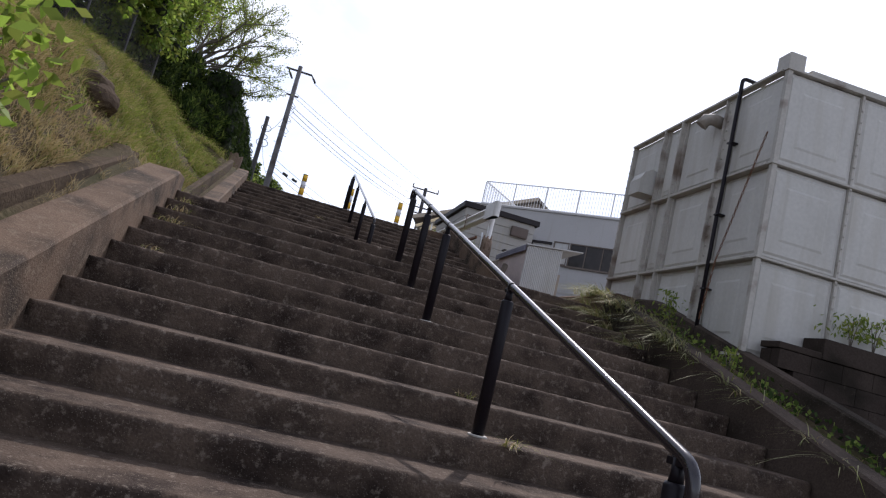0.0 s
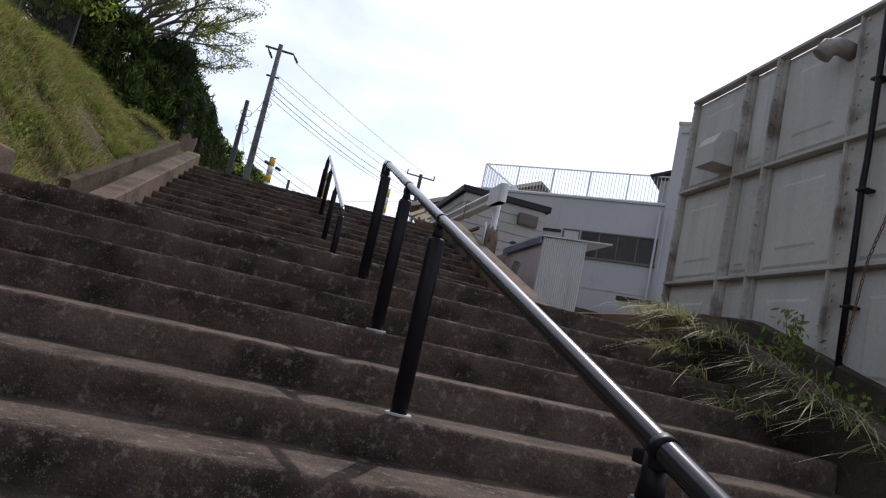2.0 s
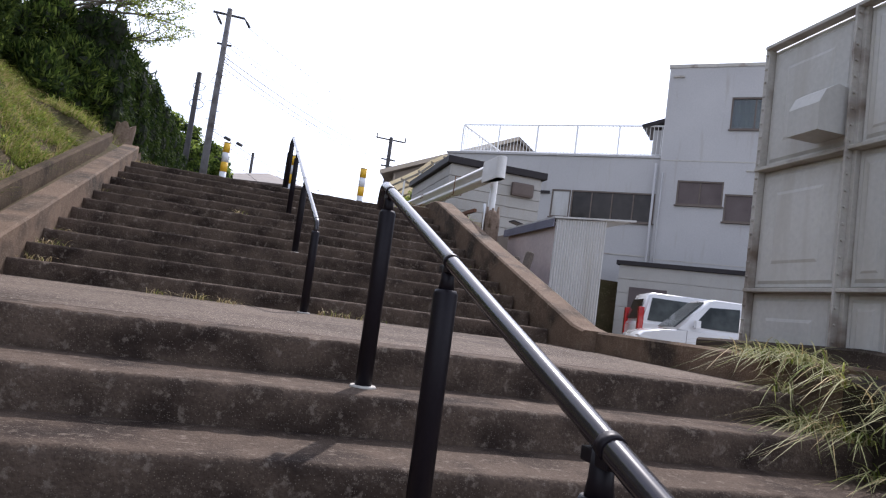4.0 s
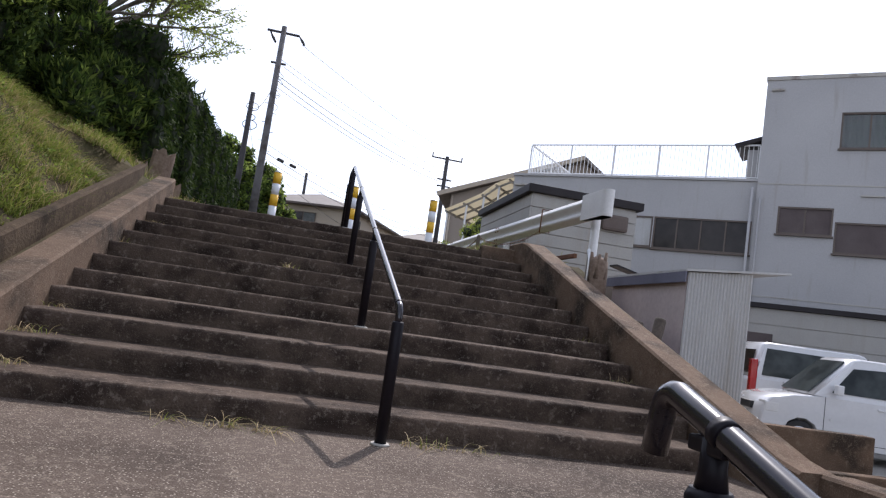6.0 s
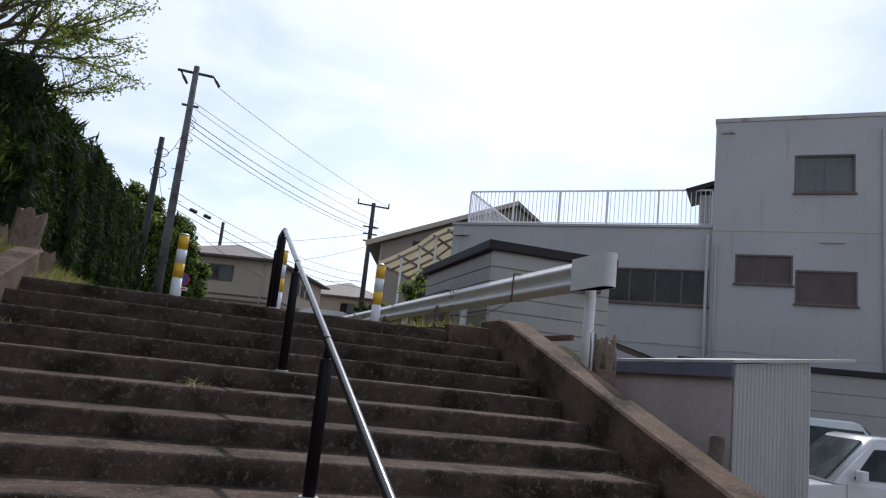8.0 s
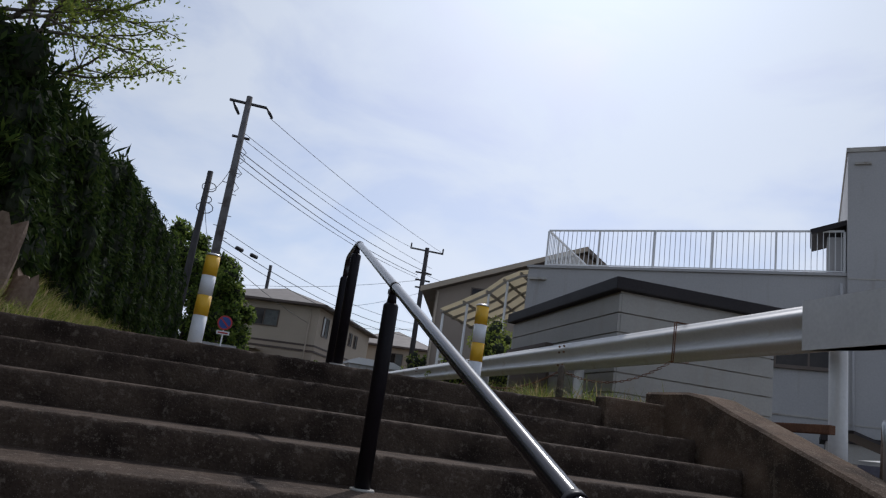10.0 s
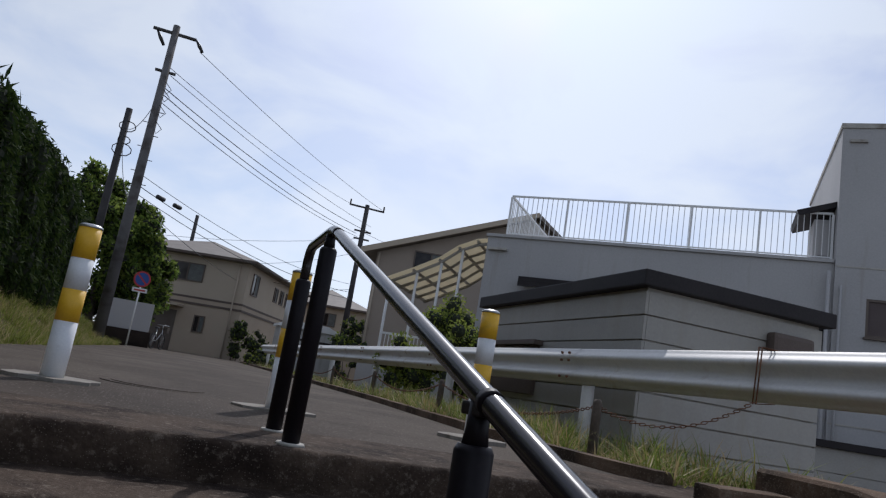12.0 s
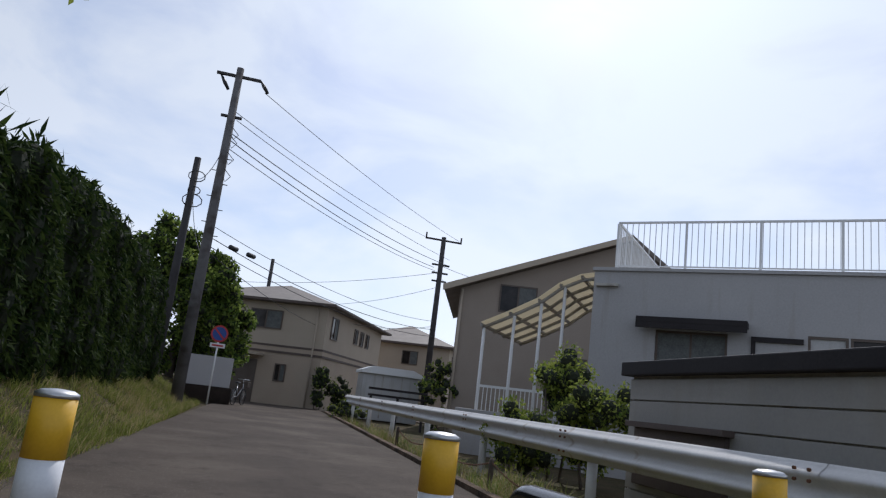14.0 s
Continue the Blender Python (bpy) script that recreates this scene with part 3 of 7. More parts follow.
def window_part(parent, x0, x1, z0, z1, y, pane_mat, panes=2, frame_mat=None, curtain=None):
    """A sliding window in the x-z plane, set into the wall at depth y: frame, mullions, panes, sill."""
    fm = frame_mat or M_BRONZE
    bm = bmesh.new()
    t = 0.05
    box(bm, x0, x1, y - 0.03, y + 0.06, z0, z0 + t)
    box(bm, x0, x1, y - 0.03, y + 0.06, z1 - t, z1)
    box(bm, x0, x0 + t, y - 0.03, y + 0.06, z0 + t, z1 - t)
    box(bm, x1 - t, x1, y - 0.03, y + 0.06, z0 + t, z1 - t)
    for k in range(1, panes):
        x = x0 + (x1 - x0) * k / panes
        box(bm, x - 0.022, x + 0.022, y - 0.02 + 0.015 * (k % 2), y + 0.04, z0 + t, z1 - t)
    w = part("window", bm, fm, parent)
    for k in range(panes):
        xa, xb = x0 + t + (x1 - x0 - 2 * t) * k / panes, x0 + t + (x1 - x0 - 2 * t) * (k + 1) / panes
        bm = bmesh.new()
        box(bm, xa - 0.012 + 0.012 * (k == 0), xb + 0.012 - 0.012 * (k == panes - 1), y + 0.005 + 0.012 * (k % 2), y + 0.012 + 0.012 * (k % 2), z0 + t, z1 - t)
        part("pane", bm, pane_mat, w)
    bm = bmesh.new()
    box(bm, x0 - 0.04, x1 + 0.04, y - 0.12, y - 0.03, z0 - 0.05, z0 - 0.003, 0.006)
    part("sill", bm, fm, w)
    if curtain:
        bm = bmesh.new()
        n = int((x1 - x0) / 0.06)
        pv = None
        for i in range(n + 1):
            x = x0 + 0.05 + (x1 - x0 - 0.1) * i / n
            q = [bm.verts.new((x, y + 0.16 + 0.025 * math.sin(i * 1.9), z)) for z in (z0 + 0.03, z1 - 0.03)]
            if pv:
                bm.faces.new((pv[0], q[0], q[1], pv[1]))
            pv = q
        part("curtain", bm, curtain, w)
    return w


def railing(name, x0, x1, y, z0, z1, parent, step=0.13, bay=1.6):
    """Roof railing along x."""
    bm = bmesh.new()
    box(bm, x0, x1, y - 0.025, y + 0.025, z1 - 0.05, z1, 0.01)
    box(bm, x0, x1, y - 0.015, y + 0.015, z0 + 0.08, z0 + 0.11)
    rl = part(name, bm, M_WHITEPAINT, parent, "white painted steel roof railing")
    nb = max(1, round((x1 - x0) / bay))
    for k in range(nb + 1):
        x = x0 + (x1 - x0) * k / nb
        bm = bmesh.new()
        box(bm, x - 0.025, x + 0.025, y - 0.024, y + 0.024, z0, z1 - 0.05)
        part("post", bm, M_WHITEPAINT, rl)
    nbal = int((x1 - x0) / step)
    me = None
    for k in range(nbal):
        x = x0 + (k + 0.5) * (x1 - x0) / nbal
        if me is None:
            bm = bmesh.new()
            box(bm, -0.008, 0.008, -0.008, 0.008, z0 + 0.11, z1 - 0.05)
            me = mesh_of("baluster", bm, M_WHITEPAINT)
        share("baluster", me, rl, (x, y, 0))
    return rl


WING_TOP, TOWER_TOP = 8.60, 11.76
tower_holes = [(2.06, 3.53, 9.52, 10.60), (0.62, 2.07, 6.95, 7.77), (2.12, 3.59, 6.47, 7.38)]
bm = bmesh.new()
wall_with_holes(bm, 0, 5.10, LOT_Z - 0.2, TOWER_TOP - 0.12, 0, 0.2, tower_holes)
tower = part("front_wall", bm, M_WALL, building)
for x0, x1, y0, y1 in ((0, 0.2, 0.2, 6.0), (4.9, 5.1, 0.2, 6.0), (0.2, 4.9, 5.8, 6.0)):
    bm = bmesh.new()
    box(bm, x0, x1, y0, y1, LOT_Z - 0.2, TOWER_TOP - 0.12)
    part("side_wall", bm, M_WALL, building)
bm = bmesh.new()
box(bm, -0.03, 5.13, -0.03, 6.03, TOWER_TOP - 0.12, TOWER_TOP, 0.01)
part("roof", bm, M_FLANGE, building, "thin grey parapet cap")
window_part(tower, *tower_holes[0], 0.06, M_GLASS, 2, curtain=M_CURTAIN)
window_part(tower, *tower_holes[1], 0.04, M_SCREEN, 2)
window_part(tower, *tower_holes[2], 0.04, M_SCREEN, 1)
bm = bmesh.new()
box(bm, 0.2, 4.9, 0.5, 0.55, 6.2, 10.9)
part("inner_wall", bm, M_CURTAIN, tower)
wing_holes = [(-2.95, -0.06, 6.27, 7.30), (-3.68, -2.98, 6.30, 7.30), (-6.6, -5.15, 6.1, 7.25)]
bm = bmesh.new()
wall_with_holes(bm, -8.02, -0.003, LOT_Z - 0.2, WING_TOP - 0.08, 0.12, 0.32, wing_holes)
box(bm, -8.02, -7.82, 0.32, 8.0, LOT_Z - 0.2, WING_TOP - 0.08)
box(bm, -7.82, -0.003, 0.32, 8.0, WING_TOP - 0.3, WING_TOP - 0.1)
wing = part("wing_wall", bm, M_WALL, building)
bm = bmesh.new()
box(bm, -8.06, -0.01, 0.06, 8.0, WING_TOP - 0.08, WING_TOP, 0.01)
part("roof", bm, M_WALL, building)
window_part(wing, *wing_holes[0], 0.16, M_DARKGLASS, 4)
window_part(wing, *wing_holes[1], 0.16, M_CORRUG, 1)
window_part(wing, *wing_holes[2], 0.18, M_CURTAIN, 2)
bm = bmesh.new()
box(bm, -6.95, -4.75, -0.28, 0.1, 7.36, 7.48, 0.01)
box(bm, -6.95, -4.75, -0.28, -0.24, 7.24, 7.36)
part("canopy", bm, M_FASCIA, wing, "dark metal window canopy")
bm = bmesh.new()
box(bm, -4.7, -3.75, 0.06, 0.115, 7.12, 7.22)
box(bm, -4.7, -4.62, 0.07, 0.115, 6.1, 7.12)
part("trim", bm, M_FASCIA, wing)
bm = bmesh.new()
box(bm, -8.02, -0.02, 0.10, 0.117, 5.12, 5.16)
part("ledge", bm, M_FLANGE, wing)
bm = bmesh.new()
box(bm, -7.95, -7.45, 0.0, 0.117, 8.16, 8.22)
part("ledge", bm, M_FLANGE, wing)
for x0, x1, d, z0, z1 in ((0.02, 5.08, 0.012, 8.42, 8.45), (0.02, 5.08, 0.012, 5.05, 5.08), (2.7, 3.3, 0.05, 8.13, 8.17), (0.15, 0.5, 0.06, 11.3, 11.36)):
    bm = bmesh.new()
    box(bm, x0, x1, -d, -0.002, z0, z1)
    part("joint", bm, M_FLANGE, tower)
for x, z0, z1, r in [(-0.12, 2.0, 8.3, 0.04), (4.18, 3.2, 11.3, 0.035), (0.12, 3.0, 8.0, 0.025)]:
    bm = bmesh.new()
    ring_tube(bm, [(x, -0.06, z0), (x, -0.06, z1)], r, 10)
    part("downpipe", bm, M_WALL, tower)
bm = bmesh.new()
wall_with_holes(bm, 5.103, 13.0, LOT_Z - 0.2, WING_TOP - 0.08, 0.05, 0.25, [(5.5, 7.3, 6.47, 7.42)])
box(bm, 5.103, 13.0, 0.25, 8.0, WING_TOP - 0.3, WING_TOP - 0.1)
wing2 = part("wing_wall", bm, M_WALL, building)
window_part(wing2, 5.5, 7.3, 6.47, 7.42, 0.09, M_SCREEN, 2)
railing("railing", -7.6, -0.05, 0.35, WING_TOP, 9.74, building)
railing("railing", 5.2, 12.8, 0.35, WING_TOP, 9.74, building)
bm = bmesh.new()
box(bm, -7.62, -7.57, 0.4, 7.5, 9.69, 9.74)
for k in range(50):
    box(bm, -7.605, -7.585, 0.5 + 0.14 * k, 0.516 + 0.14 * k, WING_TOP, 9.69)
part("railing", bm, M_WHITEPAINT, building, "white painted steel roof railing")
bm = bmesh.new()
prism(bm, [(-0.75, 9.62), (-0.003, 9.85), (-0.003, 9.98), (-0.8, 9.74)], 'y', 0.25, 1.9)
part("awning", bm, M_FASCIA, building, "small dark awning")
bm = bmesh.new()
box(bm, -0.42, -0.003, 0.45, 1.6, 8.75, 9.6, 0.02)
part("bay", bm, M_WALL, building)

# ---- siding hut beside the road, black fascia ----
hut = thing("prefab_hut", "cream siding prefabricated hut with a black fascia", "hut", (5.09, 20.27, 0), -2.0)
HX, HY, HT = 2.2, 4.05, 5.90
bm = bmesh.new()
box(bm, 0.02, HX - 0.02, 0.02, HY - 0.02, LOT_Z - 0.1, HT - 0.1)
hut_body = part("body", bm, M_FLANGE, hut)
bm = bmesh.new()
box(bm, -0.10, HX + 0.1, -0.10, HY + 0.08, HT - 0.17, HT - 0.01, 0.015)
part("fascia", bm, M_FASCIA, hut, "black painted roof fascia")
bm = bmesh.new()
box(bm, -0.06, 0.0, 2.1, 3.8, 4.55, 5.16, 0.01)
box(bm, -0.14, 0.0, 2.03, 3.87, 5.16, 5.22, 0.005)
part("shutter", bm, M_TRIM, hut, "dark brown window shutter box")
bm = bmesh.new()
box(bm, 1.46, 2.0, -0.13, 0.0, 5.24, 5.56, 0.05)
part("vent_hood", bm, M_TRIM, hut, "dark brown sheet vent hood")
for r in range(15):
    z0 = HT - 0.20 - 0.245 * (r + 1)
    bm = bmesh.new()
    box(bm, -0.012, 0.022, -0.010, HY - 0.02, z0 + 0.010, z0 + 0.239, 0.004)
    part("siding_board", bm, M_SIDING, hut_body)
    bm = bmesh.new()
    box(bm, 0.024, HX, -0.012, 0.022, z0 + 0.010, z0 + 0.239, 0.004)
    part("siding_board", bm, M_SIDING, hut_body)

# ---- long white store behind the vans ----
store = thing("prefab_store", "white siding storage hut with a black roof edge", "hut", (13.92, 25.8, 0), B_ROT)
bm = bmesh.new()
box(bm, -0.45, 4.15, -2.4, -0.5, LOT_Z - 0.1, 4.55)
st_body = part("body", bm, M_FLANGE, store)
bm = bmesh.new()
box(bm, -0.55, 4.25, -2.52, -0.42, 4.55, 4.68, 0.01)
part("fascia", bm, M_FASCIA, store, "black painted roof edge")
for r in range(6):
    bm = bmesh.new()
    box(bm, -0.46, 4.16, -2.43, -2.402, 4.54 - 0.42 * (r + 1) + 0.012, 4.54 - 0.42 * r, 0.004)
    part("siding_board", bm, M_SIDING, st_body)
bm = bmesh.new()
box(bm, -0.1, 1.0, -2.46, -2.432, 1.9, 3.9, 0.005)
part("door", bm, M_SCREEN, store, "brown sliding door")

# ---- handrails ----
RX_LO, RX_UP = 1.395, 1.437


def tread_z(y):
    if y < LAND_Y0:
        return LAND_Z - LO_DROP - RISE_LO * math.ceil((LAND_Y0 - y) / RUN_LO)
    if y < LAND_Y1:
        return 2.196 + 0.0072 * (y - LAND_Y0)
    return min(ROAD_Z, LAND_Z + RISE_UP * (math.floor((y - LAND_Y1) / RUN_UP) + 1))


def rail_post(parent, RX, y, top, bracket=True):
    z = tread_z(y)
    bm = bmesh.new()
    ring_tube(bm, [(RX, y, z), (RX, y, top - 0.012), (RX, y, top)], [0.037, 0.037, 0.031], 24)
    p = part("post", bm, M_BLACK, parent)
    bm = bmesh.new()
    ring_tube(bm, [(RX, y, z + 0.001), (RX, y, z + 0.012)], [0.062, 0.055], 18)
    part("base_plate", bm, M_FLANGE, p, "dull grey base plate")
    if bracket:
        bm = bmesh.new()
        ring_tube(bm, [(RX, y, top - 0.005), (RX, y, top + 0.03), (RX, y, top + 0.075)], [0.026, 0.021, 0.020], 14)
        box(bm, RX - 0.019, RX + 0.019, y - 0.045, y + 0.045, top + 0.050, top + 0.075, 0.005)
        part("bracket", bm, M_BLACK, p)
    return p


def rail_joint(parent, a, b, t, r):
    a, b = Vector(a), Vector(b)
    p, d = a.lerp(b, t), (b - a).normalized()
    bm = bmesh.new()
    ring_tube(bm, [p - d * 0.012, p + d * 0.012], r + 0.0025, 18)
    part("joint_ring", bm, M_BLACK, parent)


RAIL_R = 0.023
hr_low = thing("handrail", "black handrail with a glossy bronze tube on the lower steps", "handrail", group="stair handrails")
LOW_POSTS = (2.36, 4.28, 6.20, 7.20, 8.25)


def low_z(y):
    return 0.172 + 0.3305 * y


a, b = (RX_LO, 2.36, low_z(2.36)), (RX_LO, 8.25, low_z(8.25))
foot = (RX_LO, 2.27, 0.48)
bm = bmesh.new()
ring_tube(bm, [foot] + bend(foot, (RX_LO, 2.27, low_z(2.27)), b, 0.07) + [b] + bend(a, (RX_LO, 8.40, low_z(8.40)), (RX_LO, 8.42, 2.80), 0.06)[1:] + [(RX_LO, 8.42, 2.83)], RAIL_R, 18)
part("rail", bm, M_RAIL, hr_low, "glossy dark bronze tube")
for y in LOW_POSTS:
    rail_post(hr_low, RX_LO, y, low_z(y) - 0.09)
for y in LOW_POSTS[1:]:
    rail_joint(hr_low, a, b, (y - 0.02 - a[1]) / (b[1] - a[1]), RAIL_R)

hr_up = thing("handrail", "black handrail with a glossy bronze tube on the upper steps", "handrail", group="stair handrails")


def up_z(y):
    return 3.045 + 0.3348 * (y - 11.58)


a, b = (RX_UP, 11.58, up_z(11.58)), (RX_UP, 17.45, up_z(17.45))
bm = bmesh.new()
ring_tube(bm, [(RX_UP, 11.58, 2.93)] + bend((RX_UP, 11.58, 2.8), a, b, 0.06) + [(RX_UP, 17.2, up_z(17.2))] + bend(a, b, (RX_UP, 17.94, 5.0), 0.06)
          + bend(b, (RX_UP, 17.98, 4.998), (RX_UP, 17.98, 4.6), 0.09) + [(RX_UP, 17.98, 4.80)], RAIL_R, 18)
part("rail", bm, M_RAIL, hr_up, "glossy dark bronze tube")
rail_post(hr_up, RX_UP, 11.58, 2.96, False)
for y in (13.56, 15.74, 17.50):
    rail_post(hr_up, RX_UP, y, up_z(y) - 0.09)
rail_post(hr_up, RX_UP, 17.98, 4.84, False)
for y in (11.66, 13.60, 15.70, 17.36):
    rail_joint(hr_up, a, b, (y - a[1]) / (b[1] - a[1]), RAIL_R)


# ---- bollards at the head of the steps ----
def bollard(x, y):
    th = thing("bollard", "white traffic bollard with two yellow reflective bands on a concrete pad", "bollard", (x, y, ROAD_Z + 0.012), group="bollards across the lane")
    r = 0.064
    for nm, z0, z1, m in (("lower_tube", 0.0, 0.335, M_BWHITE), ("yellow_band", 0.335, 0.52, M_YELLOW), ("white_band", 0.52, 0.705, M_BWHITE), ("yellow_band", 0.705, 0.89, M_YELLOW)):
        bm = bmesh.new()
        ring_tube(bm, [(0, 0, z0), (0, 0, z1)], r + (0.001 if m is M_YELLOW else 0), 28)
        part(nm, bm, m, th)
    bm = bmesh.new()
    ring_tube(bm, [(0, 0, 0.89), (0, 0, 0.903), (0, 0, 0.913), (0, 0, 0.917)], [r + 0.003, r + 0.002, r * 0.75, r * 0.2], 28)
    part("cap", bm, M_CHROME, th, "dull steel cap")
    bm = bmesh.new()
    rr = random.Random(int(x * 100))
    pts = [(math.cos(k / 18 * 2 * math.pi) * 0.26 * rr.uniform(0.85, 1.1), math.sin(k / 18 * 2 * math.pi) * 0.20 * rr.uniform(0.85, 1.1)) for k in range(18)]
    prism(bm, pts, 'z', -0.03, 0.018)
    part("pad", bm, M_PAD, th, "pale concrete pad")
    return th


for x, y in ((0.335, 19.17), (1.618, 19.22), (2.985, 19.18)):
    bollard(x, y)

# ---- guard rail ----
guard = thing("guard_rail", "white painted corrugated steel guard rail on round posts along the verge", "guard rail")
GX, G_TOP, G_H = 4.77, 5.065, 0.36


def w_profile(n=18):
    return [(GX - 0.043 * (1 - math.cos(4 * math.pi * k / n)) / 2 * 1.9, G_TOP - G_H * k / n) for k in range(n + 1)]


def beam_piece(y0, y1):
    bm = bmesh.new()
    pr = None
    for y in (y0, y1):
        r = [bm.verts.new((x, y, z)) for x, z in w_profile()] + [bm.verts.new((x + 0.006, y, z)) for x, z in reversed(w_profile())]
        if pr:
            k = len(r)
            for i in range(k):
                bm.faces.new((pr[i], pr[(i + 1) % k], r[(i + 1) % k], r[i])).smooth = True
        pr = r
    return bm


ys = [16.3, 20.95, 24.9, 29.1, 33.3, 37.5, 41.7, 46.0]
for i, (y0, y1) in enumerate(zip(ys, ys[1:])):
    bm = beam_piece(y0 - (0.15 if i else 0), y1 + 0.15)
    ob = part("beam", bm, M_GUARD, guard)
    ob.location.x = -0.007 * (i % 2)
    bm = bmesh.new()
    for dy in (-0.07, 0.07):
        for z in (G_TOP - 0.055, G_TOP - 0.13, G_TOP - 0.295):
            ring_tube(bm, [(GX - 0.098, y1 + dy, z), (GX - 0.078, y1 + dy, z)], 0.013, 8)
    tagged(part("bolts", bm, M_RUST, ob), kind="stuff")
for y in (16.58, 20.72, 24.4, 28.4, 32.4, 36.4, 40.4, 44.4):
    bm = bmesh.new()
    ring_tube(bm, [(GX + 0.08, y, ROAD_Z - 1.0 if y < 17 else ROAD_Z - 0.3), (GX + 0.08, y, G_TOP - 0.06)], 0.062, 18)
    box(bm, GX - 0.002, GX + 0.05, y - 0.035, y + 0.035, G_TOP - 0.28, G_TOP - 0.1)
    part("post", bm, M_GUARD, guard)
bm = bmesh.new()      # end sleeve, wrapped round the beam's end
arc = [2 * math.pi * k / 24 for k in range(13)]
outer = [(GX - 0.025 - 0.085 * math.cos(u), 16.07 - 0.11 * math.sin(u)) for u in arc]
inner = [(GX - 0.025 - 0.073 * math.cos(u), 16.07 - 0.098 * math.sin(u)) for u in arc]
out = [(GX - 0.11, 16.72)] + outer + [(GX + 0.06, 16.3), (GX + 0.048, 16.3)] + inner[::-1] + [(GX - 0.098, 16.72)]
prism(bm, out, 'z', G_TOP - G_H - 0.004, G_TOP + 0.004)
bmesh.ops.triangulate(bm, faces=[f for f in bm.faces if len(f.verts) > 4])
part("end_sleeve", bm, M_GUARD, guard, "rounded white end piece")


def rope(bm, p, q, sag, r=0.012, n=22, twist=0.006):
    p, q = Vector(p), Vector(q)
    pts = []
    for i in range(n + 1):
        t = i / n
        v = p.lerp(q, t)
        v.z -= sag * 4 * t * (1 - t)
        pts.append(v)
    ring_tube(bm, pts, r, 6)


chain_fence = thing("chain_fence", "rusty chain sagging between short iron posts along the kerb", "chain fence")
cposts = [(3.80, 18.94), (3.84, 22.1), (4.05, 25.6), (4.15, 29.0), (4.22, 32.5)]
for x, y in cposts:
    bm = bmesh.new()
    ring_tube(bm, [(x, y, ROAD_Z - 0.1), (x, y, ROAD_Z + 0.40), (x, y, ROAD_Z + 0.43)], [0.035, 0.033, 0.02], 10)
    part("post", bm, M_LOG, chain_fence)
cp = [(4.66, 18.36, G_TOP - 0.36)] + [(x, y, ROAD_Z + 0.38) for x, y in cposts]
for p, q in zip(cp, cp[1:]):
    bm = bmesh.new()
    p, q = Vector(p), Vector(q)
    n = int((q - p).length / 0.034)
    for i in range(n):
        t = (i + 0.5) / n
        c = p.lerp(q, t)
        c.z -= 0.16 * 4 * t * (1 - t)
        d = (q - p).normalized() * 0.023
        s = Vector((0, 0, 0.010)) if i % 2 else Vector((d.y, -d.x, 0)).normalized() * 0.010
        ring = [c + d * math.cos(u) + s * math.sin(u) for u in [k / 6 * 2 * math.pi for k in range(7)]]
        ring_tube(bm, ring, 0.004, 5, caps=False)
    tagged(part("chain", bm, M_RUST, chain_fence), kind="stuff")
bm = bmesh.new()
for y in (18.35, 18.38):
    ring_tube(bm, [(GX - 0.1, y, G_TOP + 0.01), (GX - 0.1, y + 0.02, G_TOP - G_H - 0.02), (GX + 0.06, y + 0.02, G_TOP - G_H), (GX + 0.06, y, G_TOP + 0.01), (GX - 0.1, y, G_TOP + 0.01)], 0.006, 6)
part("tie_wire", bm, M_RUST, guard)

# ---- water tank ----
tank = thing("water_tank", "large cream panel water tank with grey flanges, stained and weathered", "water tank", (4.83, 6.70, 0), -3.0)
TZ0, TZ1, TL, TW = 1.875, 5.085, 3.58, 4.2
TIERS = (TZ0, 2.93, 3.985, TZ1)
bm = bmesh.new()
box(bm, 0.05, TW, 0.05, TL, TZ0, TZ1 - 0.02)
tank_body = part("body", bm, M_FLANGE, tank)
bm = bmesh.new()
box(bm, -0.02, TW, -0.03, TL + 0.1, LOT_Z - 0.1, TZ0 - 0.015, 0.01)
part("plinth", bm, M_DARKWALL, tank, "dark concrete plinth")


def tank_panel(w, h):
    """Pressed panel lying in x (width) and z (height), proud towards -y."""
    bm = bmesh.new()
    rings = []
    for inset, d in ((0.0, 0.0), (0.010, -0.010), (0.035, -0.010), (0.06, -0.026), (min(0.20, 0.28 * w), -0.030), (min(0.225, 0.33 * w), -0.038)):
        rings.append([bm.verts.new(p) for p in ((inset, d, inset), (w - inset, d, inset), (w - inset, d, h - inset), (inset, d, h - inset))])
    for r0, r1 in zip(rings, rings[1:]):
        for k in range(4):
            bm.faces.new((r0[k], r0[(k + 1) % 4], r1[(k + 1) % 4], r1[k]))
    bm.faces.new(rings[-1])
    return mesh_of("panel", bm, M_PANEL)


def bolt_row(bm, p, q, n, out_dir):
    p, q, o = Vector(p), Vector(q), Vector(out_dir)
    for i in range(n):
        c = p.lerp(q, (i + 0.5) / n)
        ring_tube(bm, [c, c + o * 0.014], 0.011, 6)


